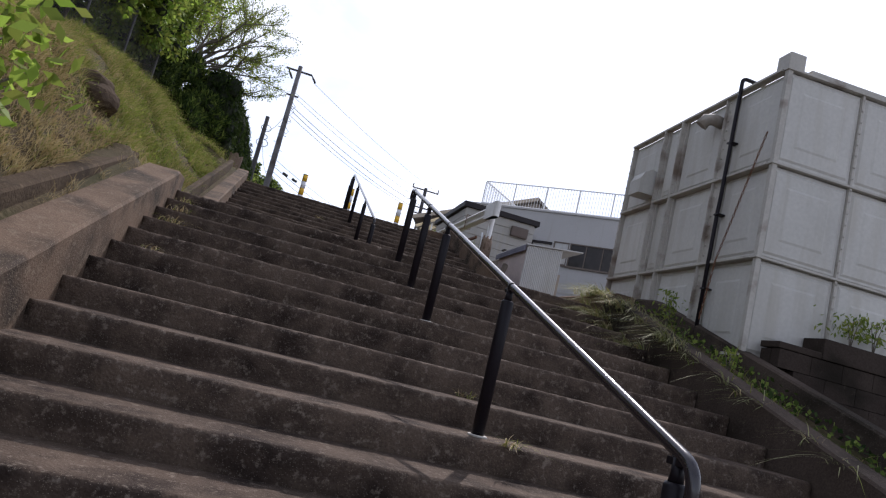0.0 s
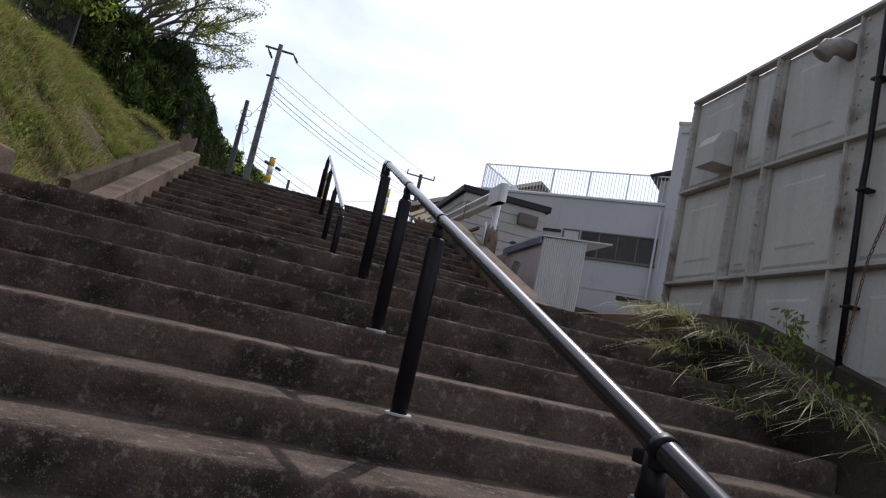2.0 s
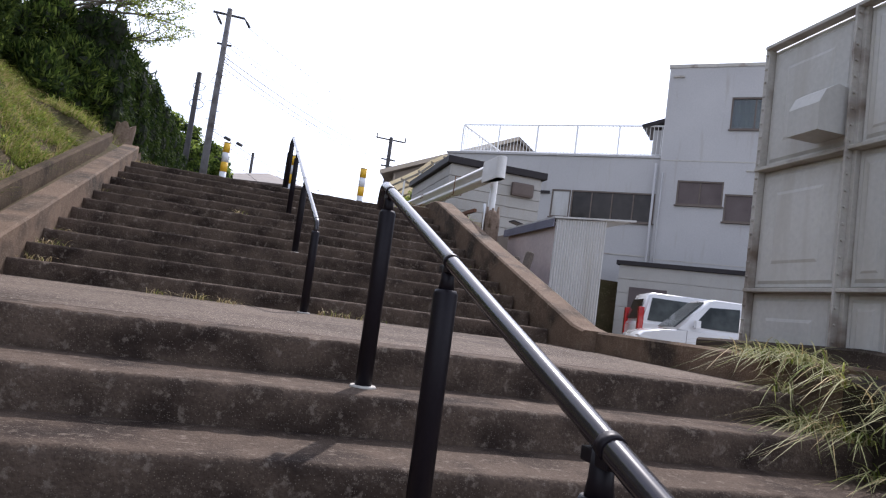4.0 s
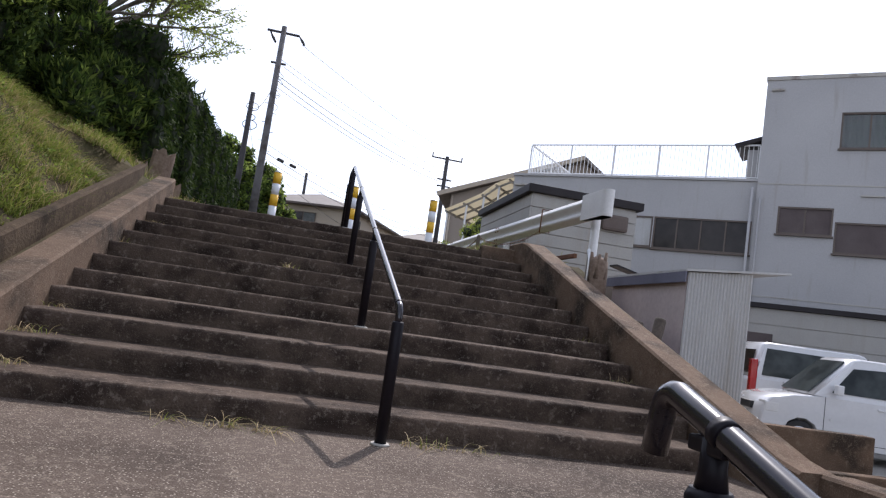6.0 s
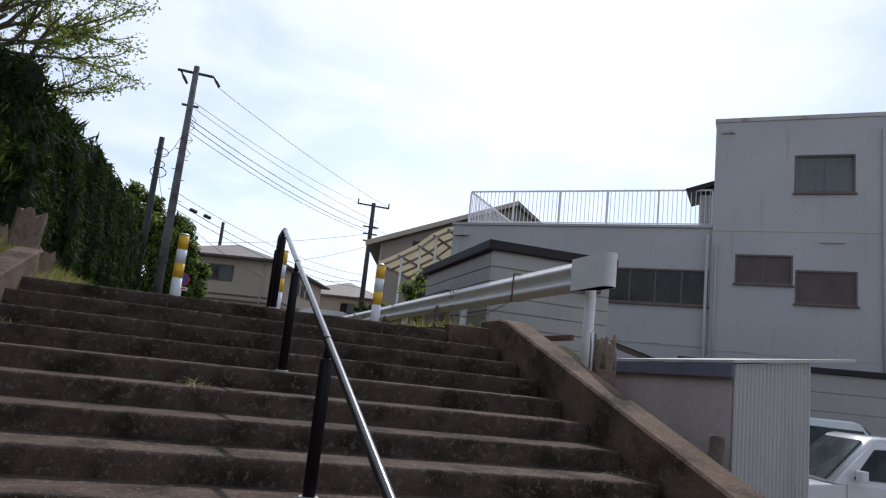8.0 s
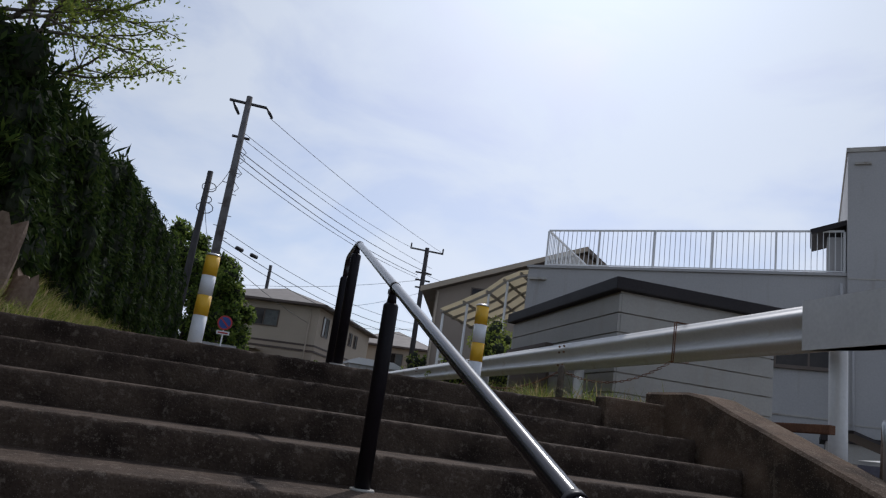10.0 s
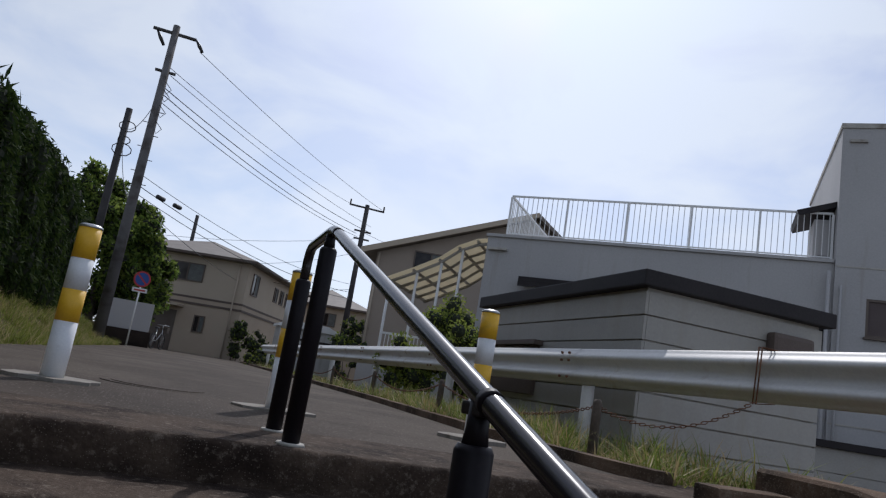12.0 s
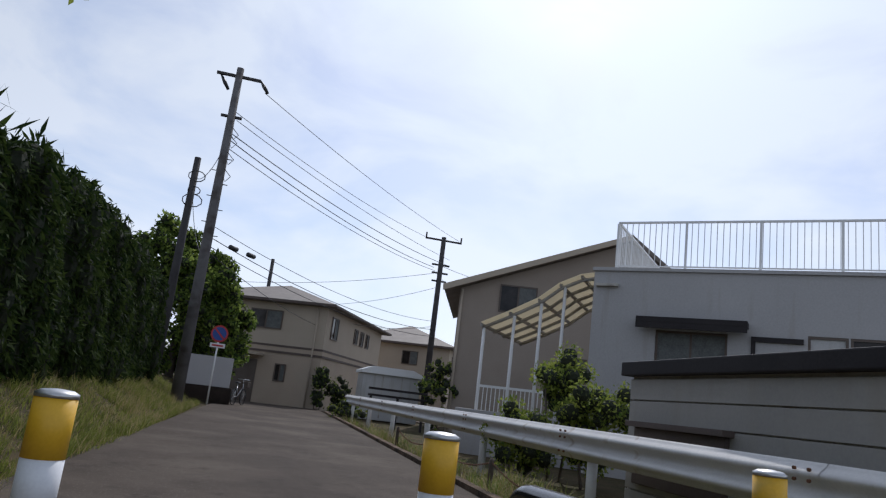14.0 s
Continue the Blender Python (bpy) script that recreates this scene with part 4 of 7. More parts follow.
cols = [0.0, 1.0, 2.09, 2.56, TL]
RIB = {0.0: 0.03, 1.0: 0.10, 2.09: 0.045, 2.56: 0.045, TL: 0.03}   # half widths of the upright strips
for c0, c1 in zip(cols, cols[1:]):
    for z0, z1 in zip(TIERS, TIERS[1:]):
        me = tank_panel(c1 - c0 - RIB[c0] - RIB[c1] - 0.02, z1 - z0 - 0.05)
        share("panel", me, tank_body, (0.048, c1 - RIB[c1] - 0.01, z0 + 0.025), (0, 0, radians(-90)))
side = [0.0, 0.98, 1.96, 2.94, TW]
for i, (c0, c1) in enumerate(zip(side, side[1:])):
    for z0, z1 in zip(TIERS, TIERS[1:]):
        me = tank_panel(c1 - c0 - 0.03, z1 - z0 - 0.05)
        share("panel", me, tank_body, (c0 + 0.015, 0.03, z0 + 0.025))
for c in cols[1:-1]:
    w = RIB[c]
    bm = bmesh.new()
    box(bm, 0.006, 0.05, c - w, c + w, TZ0, TZ1, 0.004)
    if w < 0.08:
        box(bm, -0.055, 0.006, c - 0.010, c + 0.010, TZ0, TZ1, 0.003)
        bolt_row(bm, (-0.03, c - 0.010, TZ0), (-0.03, c - 0.010, TZ1), 26, (0, -1, 0))
    else:
        box(bm, -0.03, 0.006, c + w - 0.02, c + w, TZ0, TZ1, 0.003)
        bolt_row(bm, (0.006, c + w - 0.06, TZ0), (0.006, c + w - 0.06, TZ1), 26, (-1, 0, 0))
    part("flange", bm, M_FLANGE, tank_body)
for c in side[1:-1]:
    bm = bmesh.new()
    box(bm, c - 0.014, c + 0.014, -0.01, 0.05, TZ0, TZ1, 0.003)
    bolt_row(bm, (c, -0.01, TZ0), (c, -0.01, TZ1), 24, (0, -1, 0))
    part("flange", bm, M_FLANGE, tank_body)
for z in TIERS:
    bm = bmesh.new()
    box(bm, -0.03, TW, -0.03, 0.06, z - 0.012, z + 0.012, 0.003)
    box(bm, -0.045, 0.05, 0.062, TL, z - 0.015, z + 0.015, 0.004)
    part("flange", bm, M_FLANGE, tank_body)
bm = bmesh.new()
box(bm, -0.012, 0.05, -0.012, 0.05, TZ0, TZ1 + 0.01, 0.006)
part("corner_angle", bm, M_FLANGE, tank_body)
bm = bmesh.new()
box(bm, -0.02, 0.05, TL - 0.03, TL + 0.02, TZ0, TZ1, 0.004)
bolt_row(bm, (-0.02, TL - 0.005, TZ0), (-0.02, TL - 0.005, TZ1), 26, (-1, 0, 0))
part("corner_angle", bm, M_FLANGE, tank_body)
bm = bmesh.new()
box(bm, -0.02, 0.18, -0.02, 0.20, TZ1 + 0.005, TZ1 + 0.20, 0.012)
part("hatch", bm, M_FLANGE, tank, "grey roof hatch")
bm = bmesh.new()
box(bm, 0.30, 1.3, 0.02, 0.20, TZ1 + 0.005, TZ1 + 0.09, 0.01)
part("roof_edge", bm, M_FLANGE, tank)
bm = bmesh.new()
vx = [(-0.30, 0.0), (0.008, 0.0), (0.008, 0.34), (-0.12, 0.36), (-0.24, 0.30), (-0.30, 0.20)]
prism(bm, [(x * 0.85, 4.10 + 1.05 * z) for x, z in vx], 'y', 2.62, 2.94)
part("vent_hood", bm, M_PANEL, tank, "pale sheet metal vent hood")
bm = bmesh.new()
ring_tube(bm, [(0.03, 1.21, 4.80), (-0.10, 1.21, 4.82), (-0.18, 1.24, 4.80), (-0.22, 1.27, 4.72)], [0.075, 0.075, 0.08, 0.08], 16)
part("spout", bm, M_FLANGE, tank, "grey overflow elbow")
bm = bmesh.new()
ring_tube(bm, [(0.25, 0.74, 5.20)] + bend((0.25, 0.74, 5.20), (-0.06, 0.78, 5.24), (-0.06, 0.78, 4.5), 0.06) + [(-0.055, 0.80, 3.75), (-0.045, 0.83, 3.5), (-0.05, 0.82, 3.3), (-0.05, 0.82, 1.9)], 0.024, 12)
tp = part("pipe", bm, M_BLACK, tank, "black vertical pipe")
for z in (2.6, 3.5, 4.4):
    bm = bmesh.new()
    box(bm, -0.08, 0.03, 0.76, 0.85, z, z + 0.02, 0.003)
    part("clip", bm, M_BLACK, tp)
bm = bmesh.new()
links = [Vector((-0.05, 0.12, 4.36)), Vector((-0.06, 0.66, 2.95)), Vector((-0.06, 0.78, 2.25))]
for p, q in zip(links, links[1:]):
    n = int((q - p).length / 0.045)
    d = (q - p).normalized() * 0.029
    for i in range(n):
        c = p.lerp(q, (i + 0.5) / n)
        o = Vector((0.011, 0, 0)) if i % 2 else Vector((0, 0.010, 0.005))
        ring_tube(bm, [c + d * math.cos(u) + o * math.sin(u) for u in [k / 6 * 2 * math.pi for k in range(7)]], 0.0045, 5, caps=False)
tagged(part("chain", bm, M_RUST, tank, "rusty chain hanging from the tank's corner"), kind="stuff")

# ---- small corrugated shed ----
shed = thing("corrugated_shed", "small shed of white corrugated sheet with a faded pink plywood side", "shed", (5.16, 14.58, 0), -3.0)
SW, SL_, SH = 0.80, 2.1, 4.02
bm = bmesh.new()
pr = None
for i in range(169):
    x = SW * i / 168
    y = 0.0065 * math.cos(2 * math.pi * x / 0.04)
    z1 = 3.96 + 0.09 * x / SW
    q = [bm.verts.new((x, y - 0.012 + dy, z)) for dy in (0, 0.004) for z in (LOT_Z, z1)]
    if pr:
        bm.faces.new((pr[0], q[0], q[1], pr[1])).smooth = True
        bm.faces.new((pr[2], pr[3], q[3], q[2])).smooth = True
    pr = q
part("front_sheet", bm, M_CORRUG, shed)
bm = bmesh.new()
box(bm, 0.0, 0.03, 0.02, SL_, LOT_Z, 3.93)
part("side_panel", bm, M_PINK, shed, "faded pink plywood side")
bm = bmesh.new()
box(bm, SW - 0.03, SW, 0.02, SL_, LOT_Z, 4.0)
part("side_panel", bm, M_CORRUG, shed)
bm = bmesh.new()
vs = box(bm, -0.05, SW + 0.45, -0.06, SL_ + 0.1, 3.965, 3.99)
for v in vs:
    v.co.z += 0.11 * (v.co.x + 0.05)
part("roof", bm, M_CORRUG, shed, "white sheet roof")
# thin added strip: bluish dark shading at the side's top, put into its colour
bm = bmesh.new()
box(bm, -0.06, -0.052 + 0.01, -0.05, SL_ + 0.1, 3.84, 3.96)
part("fascia", bm, surface("blue_grey_top_shade", (0.10, 0.10, 0.14), (0.17, 0.17, 0.22), 0.7), shed, "dark blue-grey strip painted as the shading along the side's top")
# loose roofing leaning behind the shed
bm = bmesh.new()
vs = box(bm, 5.5, 6.9, 17.1, 17.35, 3.96, 3.985)
for v in vs:
    v.co.z += -0.22 * (v.co.x - 5.5) + 0.24
solid("roof_sheet", bm, M_FASCIA, "dark sloping sheet roof behind the shed", "roof", kind="structure")
bm = bmesh.new()
box(bm, 5.5, 7.1, 17.1, 18.0, LOT_Z, 3.97)
solid("lean_to", bm, M_BROWNWALL, "dark lean-to wall behind the shed", "wall", kind="structure")

# ---- logs by the coping ----
for x, y, h, lean, r in ((4.52, 14.3, 3.36, 26, 0.05), (4.50, 13.80, 3.44, 34, 0.06), (4.50, 13.42, 3.04, 30, 0.05)):
    bm = bmesh.new()
    dz = h - LOT_Z
    ring_tube(bm, [(0, 0, 0), (0.01, 0, dz * 0.5), (0, 0, dz - 0.02), (0, 0, dz)], [r, r * 1.02, r, r * 0.9], 14)
    ob = part("log_post", bm, M_LOG, None)
    ob.location, ob.rotation_euler = (x - 0.30 * lean / 30, y, LOT_Z), (radians(-lean * 0.3), radians(lean * 0.45), 0)
    tagged(ob, "dark weathered log standing behind the coping", "log", "logs behind the coping")
for x, y, h, r in ((4.62, 15.84, 4.08, 0.125), (4.46, 15.82, 4.20, 0.022)):
    bm = bmesh.new()
    ring_tube(bm, [(0, 0, 0), (0.01, 0, h - LOT_Z - 0.15), (0, 0, h - LOT_Z - 0.02), (0.01, 0.01, h - LOT_Z)], [r, r, r * 0.97, r * 0.6], 14)
    for k in range(6 if r > 0.05 else 0):
        a_ = k * 1.05
        ring_tube(bm, [(0.09 * math.cos(a_), 0.09 * math.sin(a_), h - LOT_Z - 0.25), (0.10 * math.cos(a_ + 0.2), 0.10 * math.sin(a_ + 0.2), h - LOT_Z + 0.03 + 0.035 * (k % 3))], [0.045, 0.018], 7)
    ob = part("log_post", bm, M_STUMP if r > 0.05 else M_CHROME, None)
    ob.location = (x, y, LOT_Z)
    tagged(ob, "split brown log standing by the guard rail end" if r > 0.05 else "thin grey pipe standing by the guard rail end", "log" if r > 0.05 else "pipe")
bm = bmesh.new()
box(bm, 4.42, 4.47, 16.2, 17.1, 4.10, 4.16, 0.008)
tagged(part("plank", bm, M_RUST, None), "rust-red wooden plank lying on the verge", "plank")
bm = bmesh.new()
box(bm, 5.0, 5.06, 17.3, 20.2, 3.98, 4.06, 0.01)
tagged(part("plank", bm, surface("red_beam_paint", (0.22, 0.035, 0.03), (0.3, 0.06, 0.05), 0.6), None), "red painted beam on the lot edge", "beam")


# ---- kei vans ----
def van(loc, rz, label, long_glass=False):
    """Small box van, 3.4 m long; front towards +x."""
    th = thing("minivan", label, "car", loc, rz, group="parked vans")
    W = 0.735

    def ringed(sections):
        bm = bmesh.new()
        rings = []
        for prof, y in sections:
            rings.append([bm.verts.new((x, y, z)) for x, z in prof])
        for r0, r1 in zip(rings, rings[1:]):
            k = len(r0)
            for i in range(k):
                bm.faces.new((r0[i], r0[(i + 1) % k], r1[(i + 1) % k], r1[i])).smooth = True
        bm.faces.new(rings[0][::-1])
        bm.faces.new(rings[-1])
        return bm

    low = [(-1.66, 0.30), (-1.69, 0.45), (-1.68, 0.90), (-1.66, 0.98), (0.70, 0.98), (1.20, 0.93), (1.55, 0.84), (1.66, 0.72), (1.70, 0.45), (1.66, 0.24),
           (1.36, 0.22), (1.35, 0.36), (1.28, 0.50), (1.14, 0.58), (1.00, 0.58), (0.86, 0.50), (0.79, 0.36), (0.78, 0.20), (-0.88, 0.20), (-0.89, 0.36), (-0.96, 0.50), (-1.10, 0.58),
           (-1.24, 0.58), (-1.38, 0.50), (-1.45, 0.36), (-1.46, 0.22)]
    shrink = lambda prof, k: [(x * (1 - k * 0.02), 0.6 + (z - 0.6) * (1 - k * 0.05)) for x, z in prof]
    bm = ringed([(shrink(low, 1), -W), (low, -W + 0.05), (low, W - 0.05), (shrink(low, 1), W)])
    body = part("body", bm, M_CAR, th, "white painted body")
    cab = [(-1.65, 0.96), (-1.58, 1.30), (-1.50, 1.58), (-1.42, 1.63), (0.20, 1.64), (0.32, 1.61), (0.52, 1.40), (0.95, 0.97)]
    top = [(-1.62, 0.96), (-1.54, 1.28), (-1.46, 1.55), (-1.40, 1.60), (0.18, 1.61), (0.28, 1.58), (0.50, 1.36), (0.90, 0.97)]
    bm = ringed([(top, -W + 0.10), (cab, -W + 0.19), (cab, W - 0.19), (top, W - 0.10)])
    for v in bm.verts:
        if v.co.z < 1.0:
            v.co.y *= (W - 0.012) / (W - 0.10) if abs(v.co.y) > W - 0.15 else 1
    cabin = part("cabin", bm, M_CAR, th)
    for s in (-1, 1):
        glazing = (("side_window", [(-1.50, 1.03), (0.66, 1.03), (0.30, 1.50), (-1.42, 1.52)]),) if long_glass else (("front_window", [(-0.28, 1.05), (0.62, 1.05), (0.30, 1.47), (-0.28, 1.50)]), ("rear_window", [(-1.08, 1.05), (-0.36, 1.05), (-0.36, 1.50), (-1.08, 1.50)]), ("quarter_window", [(-1.46, 1.07), (-1.16, 1.05), (-1.16, 1.50), (-1.40, 1.46)]))
        for nm, quad in glazing:
            bm = bmesh.new()
            lo, hi = [], []
            for x, z in quad:
                yy = s * (W - 0.012 - 0.088 * (z - 0.97) / 0.63 + 0.006)
                lo.append(bm.verts.new((x, yy, z)))
                hi.append(bm.verts.new((x, yy - s * 0.012, z)))
            bm.faces.new(lo)
            bm.faces.new(hi[::-1])
            for i in range(4):
                bm.faces.new((lo[i], lo[(i + 1) % 4], hi[(i + 1) % 4], hi[i]))
            part(nm, bm, M_CARGLASS, cabin, "dark tinted glass")
        bm = bmesh.new()
        for x in (-0.32, -1.12, 0.72):
            box(bm, x - 0.004, x + 0.004, s * (W + 0.001) - 0.003, s * (W + 0.001) + 0.003, 0.34, 0.97)
        box(bm, -0.88, 0.78, s * (W + 0.001) - 0.003, s * (W + 0.001) + 0.003, 0.30, 0.308)
        part("door_seam", bm, M_PLASTIC, body)
        for x in (-0.22, -1.02):
            bm = bmesh.new()
            box(bm, x, x + 0.15, s * W - 0.012, s * W + 0.022, 0.86, 0.89, 0.006)
            part("door_handle", bm, M_CAR, body)
        bm = bmesh.new()
        box(bm, 0.52, 0.62, s * (W + 0.02) - 0.0, s * (W + 0.02) + s * 0.16, 1.02, 1.18, 0.02)
        part("wing_mirror", bm, M_CAR, body, "white wing mirror")
        bm = bmesh.new()
        box(bm, 1.40, 1.64, s * 0.44, s * (W + 0.004), 0.60, 0.78, 0.03)
        part("headlight", bm, M_LAMP, body, "clear headlight")
        bm = bmesh.new()
        box(bm, -1.70, -1.58, s * 0.58, s * (W + 0.004), 0.68, 1.30 if long_glass else 1.02, 0.02)
        part("tail_lamp", bm, M_LAMP_RED, body, "red tail lamp")
        bm = bmesh.new()
        ring_tube(bm, [(0.60, s * (W - 0.002), 0.62), (0.60, s * (W + 0.008), 0.62)], 0.03, 10)
        part("side_lamp", bm, M_LAMP, body)
    bm = bmesh.new()
    vs = [bm.verts.new(p) for p in ((0.93, -0.58, 1.0), (0.93, 0.58, 1.0), (0.38, 0.50, 1.56), (0.38, -0.50, 1.56))]
    vs2 = [bm.verts.new(v.co + Vector((0.02, 0, 0.014))) for v in vs]
    bm.faces.new(vs)
    bm.faces.new(vs2[::-1])
    for i in range(4):
        bm.faces.new((vs[i], vs[(i + 1) % 4], vs2[(i + 1) % 4], vs2[i]))
    part("windscreen", bm, M_CARGLASS, cabin, "dark reflecting windscreen")
    bm = bmesh.new()
    vs = [bm.verts.new(p) for p in ((-1.655, -0.52, 1.05), (-1.655, 0.52, 1.05), (-1.56, 0.47, 1.48), (-1.56, -0.47, 1.48))]
    vs2 = [bm.verts.new(v.co + Vector((-0.012, 0, 0))) for v in vs]
    bm.faces.new(vs2)
    for i in range(4):
        bm.faces.new((vs[i], vs[(i + 1) % 4], vs2[(i + 1) % 4], vs2[i]))
    part("rear_screen", bm, M_DARKGLASS, cabin)
    for x, zz in ((1.68, 0.40), (-1.69, 0.40)):
        bm = bmesh.new()
        box(bm, x - 0.04, x + 0.04, -W + 0.05, W - 0.05, zz - 0.14, zz + 0.08, 0.03)
        part("bumper", bm, M_CAR, body)
    bm = bmesh.new()
    box(bm, 1.64, 1.72, -0.3, 0.3, 0.60, 0.72, 0.01)
    part("grille", bm, M_PLASTIC, body)
    for x in (1.07, -1.17):
        for s in (-1, 1):
            bm = bmesh.new()
            y0 = s * (W - 0.17)
            ring_tube(bm, [(x, y0, 0.27), (x, y0 + s * 0.02, 0.27), (x, y0 + s * 0.13, 0.27), (x, y0 + s * 0.15, 0.27), (x, y0 + s * 0.152, 0.27)], [0.22, 0.265, 0.27, 0.255, 0.18], 26)
            wheel = part("wheel", bm, M_TYRE, th)
            bm = bmesh.new()
            ring_tube(bm, [(x, y0 + s * 0.150, 0.27), (x, y0 + s * 0.158, 0.27), (x, y0 + s * 0.165, 0.27)], [0.182, 0.175, 0.05], 24)
            for k in range(7):
                a_ = 2 * math.pi * k / 7
                box(bm, x + 0.11 * math.cos(a_) - 0.018, x + 0.11 * math.cos(a_) + 0.018, y0 + s * 0.160, y0 + s * 0.170, 0.27 + 0.11 * math.sin(a_) - 0.018, 0.27 + 0.11 * math.sin(a_) + 0.018)
            part("rim", bm, M_CHROME, wheel, "silver wheel cover")
    return th


van((10.56, 17.90, LOT_Z), 161.0, "white small box van parked on the lot beside the steps").scale = (1.03, 1.03, 1.03)
van((12.28, 20.36, LOT_Z), -19.0, "white small van with red tail lamps parked in the lot", True).scale = (1.12, 1.12, 1.14)
bm = bmesh.new()
ring_tube(bm, [(5.55, 10.9, 2.3), (5.55, 10.9, 2.72)], 0.05, 12)
box(bm, 5.45, 5.65, 10.8, 11.0, LOT_Z, 2.3, 0.02)
tagged(part("chain_post", bm, M_GUARD, None), "short white post holding a hanging chain", "post")
bm = bmesh.new()
p, q = Vector((5.58, 10.9, 2.7)), Vector((5.05, 9.75, 4.95))
for i in range(56):
    c = p.lerp(q, (i + 0.5) / 56)
    d = (q - p).normalized() * 0.03
    s = Vector((0, 0, 0.013)) if i % 2 else Vector((0.013, 0, 0))
    ring_tube(bm, [c + d * math.cos(u) + s * math.sin(u) for u in [k / 6 * 2 * math.pi for k in range(7)]], 0.0045, 5, caps=False)
tagged(part("chain", bm, M_RUST, None), "rusty chain running from the post up to the tank", "chain", kind="stuff")


# ---- utility poles and lines ----
def cable(p, q, sag, r=0.012):
    bm = bmesh.new()
    rope(bm, p, q, sag, r, 16)
    return bm


pole_a = thing("utility_pole", "tall grey concrete utility pole with crossarms and insulators", "utility pole", (-1.25, 41.0, 4.3), group="utility poles")
bm = bmesh.new()
ring_tube(bm, [(0, 0, -0.4), (0, 0, 5.5), (0, 0, 11.4)], [0.20, 0.165, 0.12], 16)
shaft = part("shaft", bm, M_POLE, pole_a)
bm = bmesh.new()
box(bm, -0.75, 0.75, -0.05, 0.05, 11.05, 11.14)
part("crossarm", bm, M_POLEDARK, pole_a)
bm = bmesh.new()
box(bm, -0.35, 0.35, -0.05, 0.05, 9.55, 9.63)
part("crossarm", bm, M_POLEDARK, pole_a)
for x0, z0, x1, z1 in ((-0.6, 11.05, -0.28, 10.55), (0.75, 11.1, 1.05, 10.7)):
    bm = bmesh.new()
    ring_tube(bm, [(x0, 0, z0), ((x0 + x1) / 2, 0, (z0 + z1) / 2), (x1, 0, z1)], [0.03, 0.07, 0.05], 8)
    part("insulator", bm, M_PLASTIC, pole_a)
for z in (8.9, 8.3, 7.7, 9.2):
    bm = bmesh.new()
    ring_tube(bm, [(0.1, -0.1, z), (0.35, -0.1, z - 0.25), (0.2, -0.1, z - 0.45), (0.12, -0.1, z - 0.3)], 0.014, 6)
    part("jumper_cable", bm, M_WIRE, pole_a)
for k in range(14):
    bm = bmesh.new()
    z = 2.2 + 0.45 * k
    s = 1 if k % 2 else -1
    box(bm, s * 0.1, s * 0.30, -0.012, 0.012, z, z + 0.024)
    part("step_bolt", bm, M_POLEDARK, shaft)
pole_b = thing("utility_pole", "short dark utility pole with looped cables beside a taller one", "utility pole", (-2.35, 43.5, 4.6), group="utility poles")
bm = bmesh.new()
ring_tube(bm, [(0, 0, -0.4), (0, 0, 4), (0, 0, 8.35)], [0.17, 0.15, 0.12], 14)
part("shaft", bm, M_POLEDARK, pole_b)
for z, w in ((7.8, 0.3), (7.2, 0.22), (6.9, 0.35)):
    bm = bmesh.new()
    ring_tube(bm, [(0.1 + w * math.sin(u), -0.1, z - w * 0.6 + w * 0.7 * math.cos(u)) for u in [k / 10 * 2 * math.pi for k in range(11)]], 0.02, 6, caps=False)
    part("cable_loop", bm, M_WIRE, pole_b)
pole_c = thing("utility_pole", "far dark utility pole with stacked crossarms", "utility pole", (10.85, 58.0, 4.1), group="utility poles")
bm = bmesh.new()
ring_tube(bm, [(0, 0, -0.3), (0, 0, 5), (0, 0, 11.0)], [0.20, 0.17, 0.14], 12)
part("shaft", bm, M_POLEDARK, pole_c)
for z, w in ((10.75, 1.15), (9.2, 0.55), (8.7, 0.5), (8.2, 0.45)):
    bm = bmesh.new()
    box(bm, -w, w, -0.05, 0.05, z, z + 0.10)
    if w > 1:
        box(bm, -w, -w + 0.08, -0.05, 0.05, z + 0.1, z + 0.4)
        box(bm, w - 0.08, w, -0.05, 0.05, z + 0.1, z + 0.4)
    part("crossarm", bm, M_POLEDARK, pole_c)
pole_d = thing("utility_pole", "slim far utility pole behind the house", "utility pole", (1.0, 66.0, 4.1), group="utility poles")
bm = bmesh.new()
ring_tube(bm, [(0, 0, -0.3), (0, 0, 9.3)], [0.16, 0.12], 10)
part("shaft", bm, M_POLEDARK, pole_d)
lines = thing("power_lines", "black sagging overhead power and telephone lines", "cables")
A, C = Vector((-1.25, 41.0, 4.3)), Vector((10.85, 58.0, 4.1))
for dx, za, xc, zc, sag, r in ((0.95, 10.7, 1.0, 10.9, 0.25, 0.012), (0.2, 9.5, 0.5, 9.65, 0.3, 0.012), (0.1, 9.0, 0.4, 9.3, 0.4, 0.018), (0.1, 8.75, -0.4, 9.05, 0.4, 0.018),
                               (0.1, 8.45, -0.3, 8.85, 0.4, 0.014), (0.0, 9.85, -1.0, 10.8, 0.3, 0.012), (0.1, 5.3, 0.0, 5.3, 0.6, 0.016), (0.1, 5.0, 0.1, 4.9, 0.6, 0.014), (0.1, 5.7, 0.1, 5.8, 0.6, 0.012)):
    part("cable", cable(A + Vector((dx, 0, za)), C + Vector((xc, 0, zc)), sag, r), M_WIRE, lines)
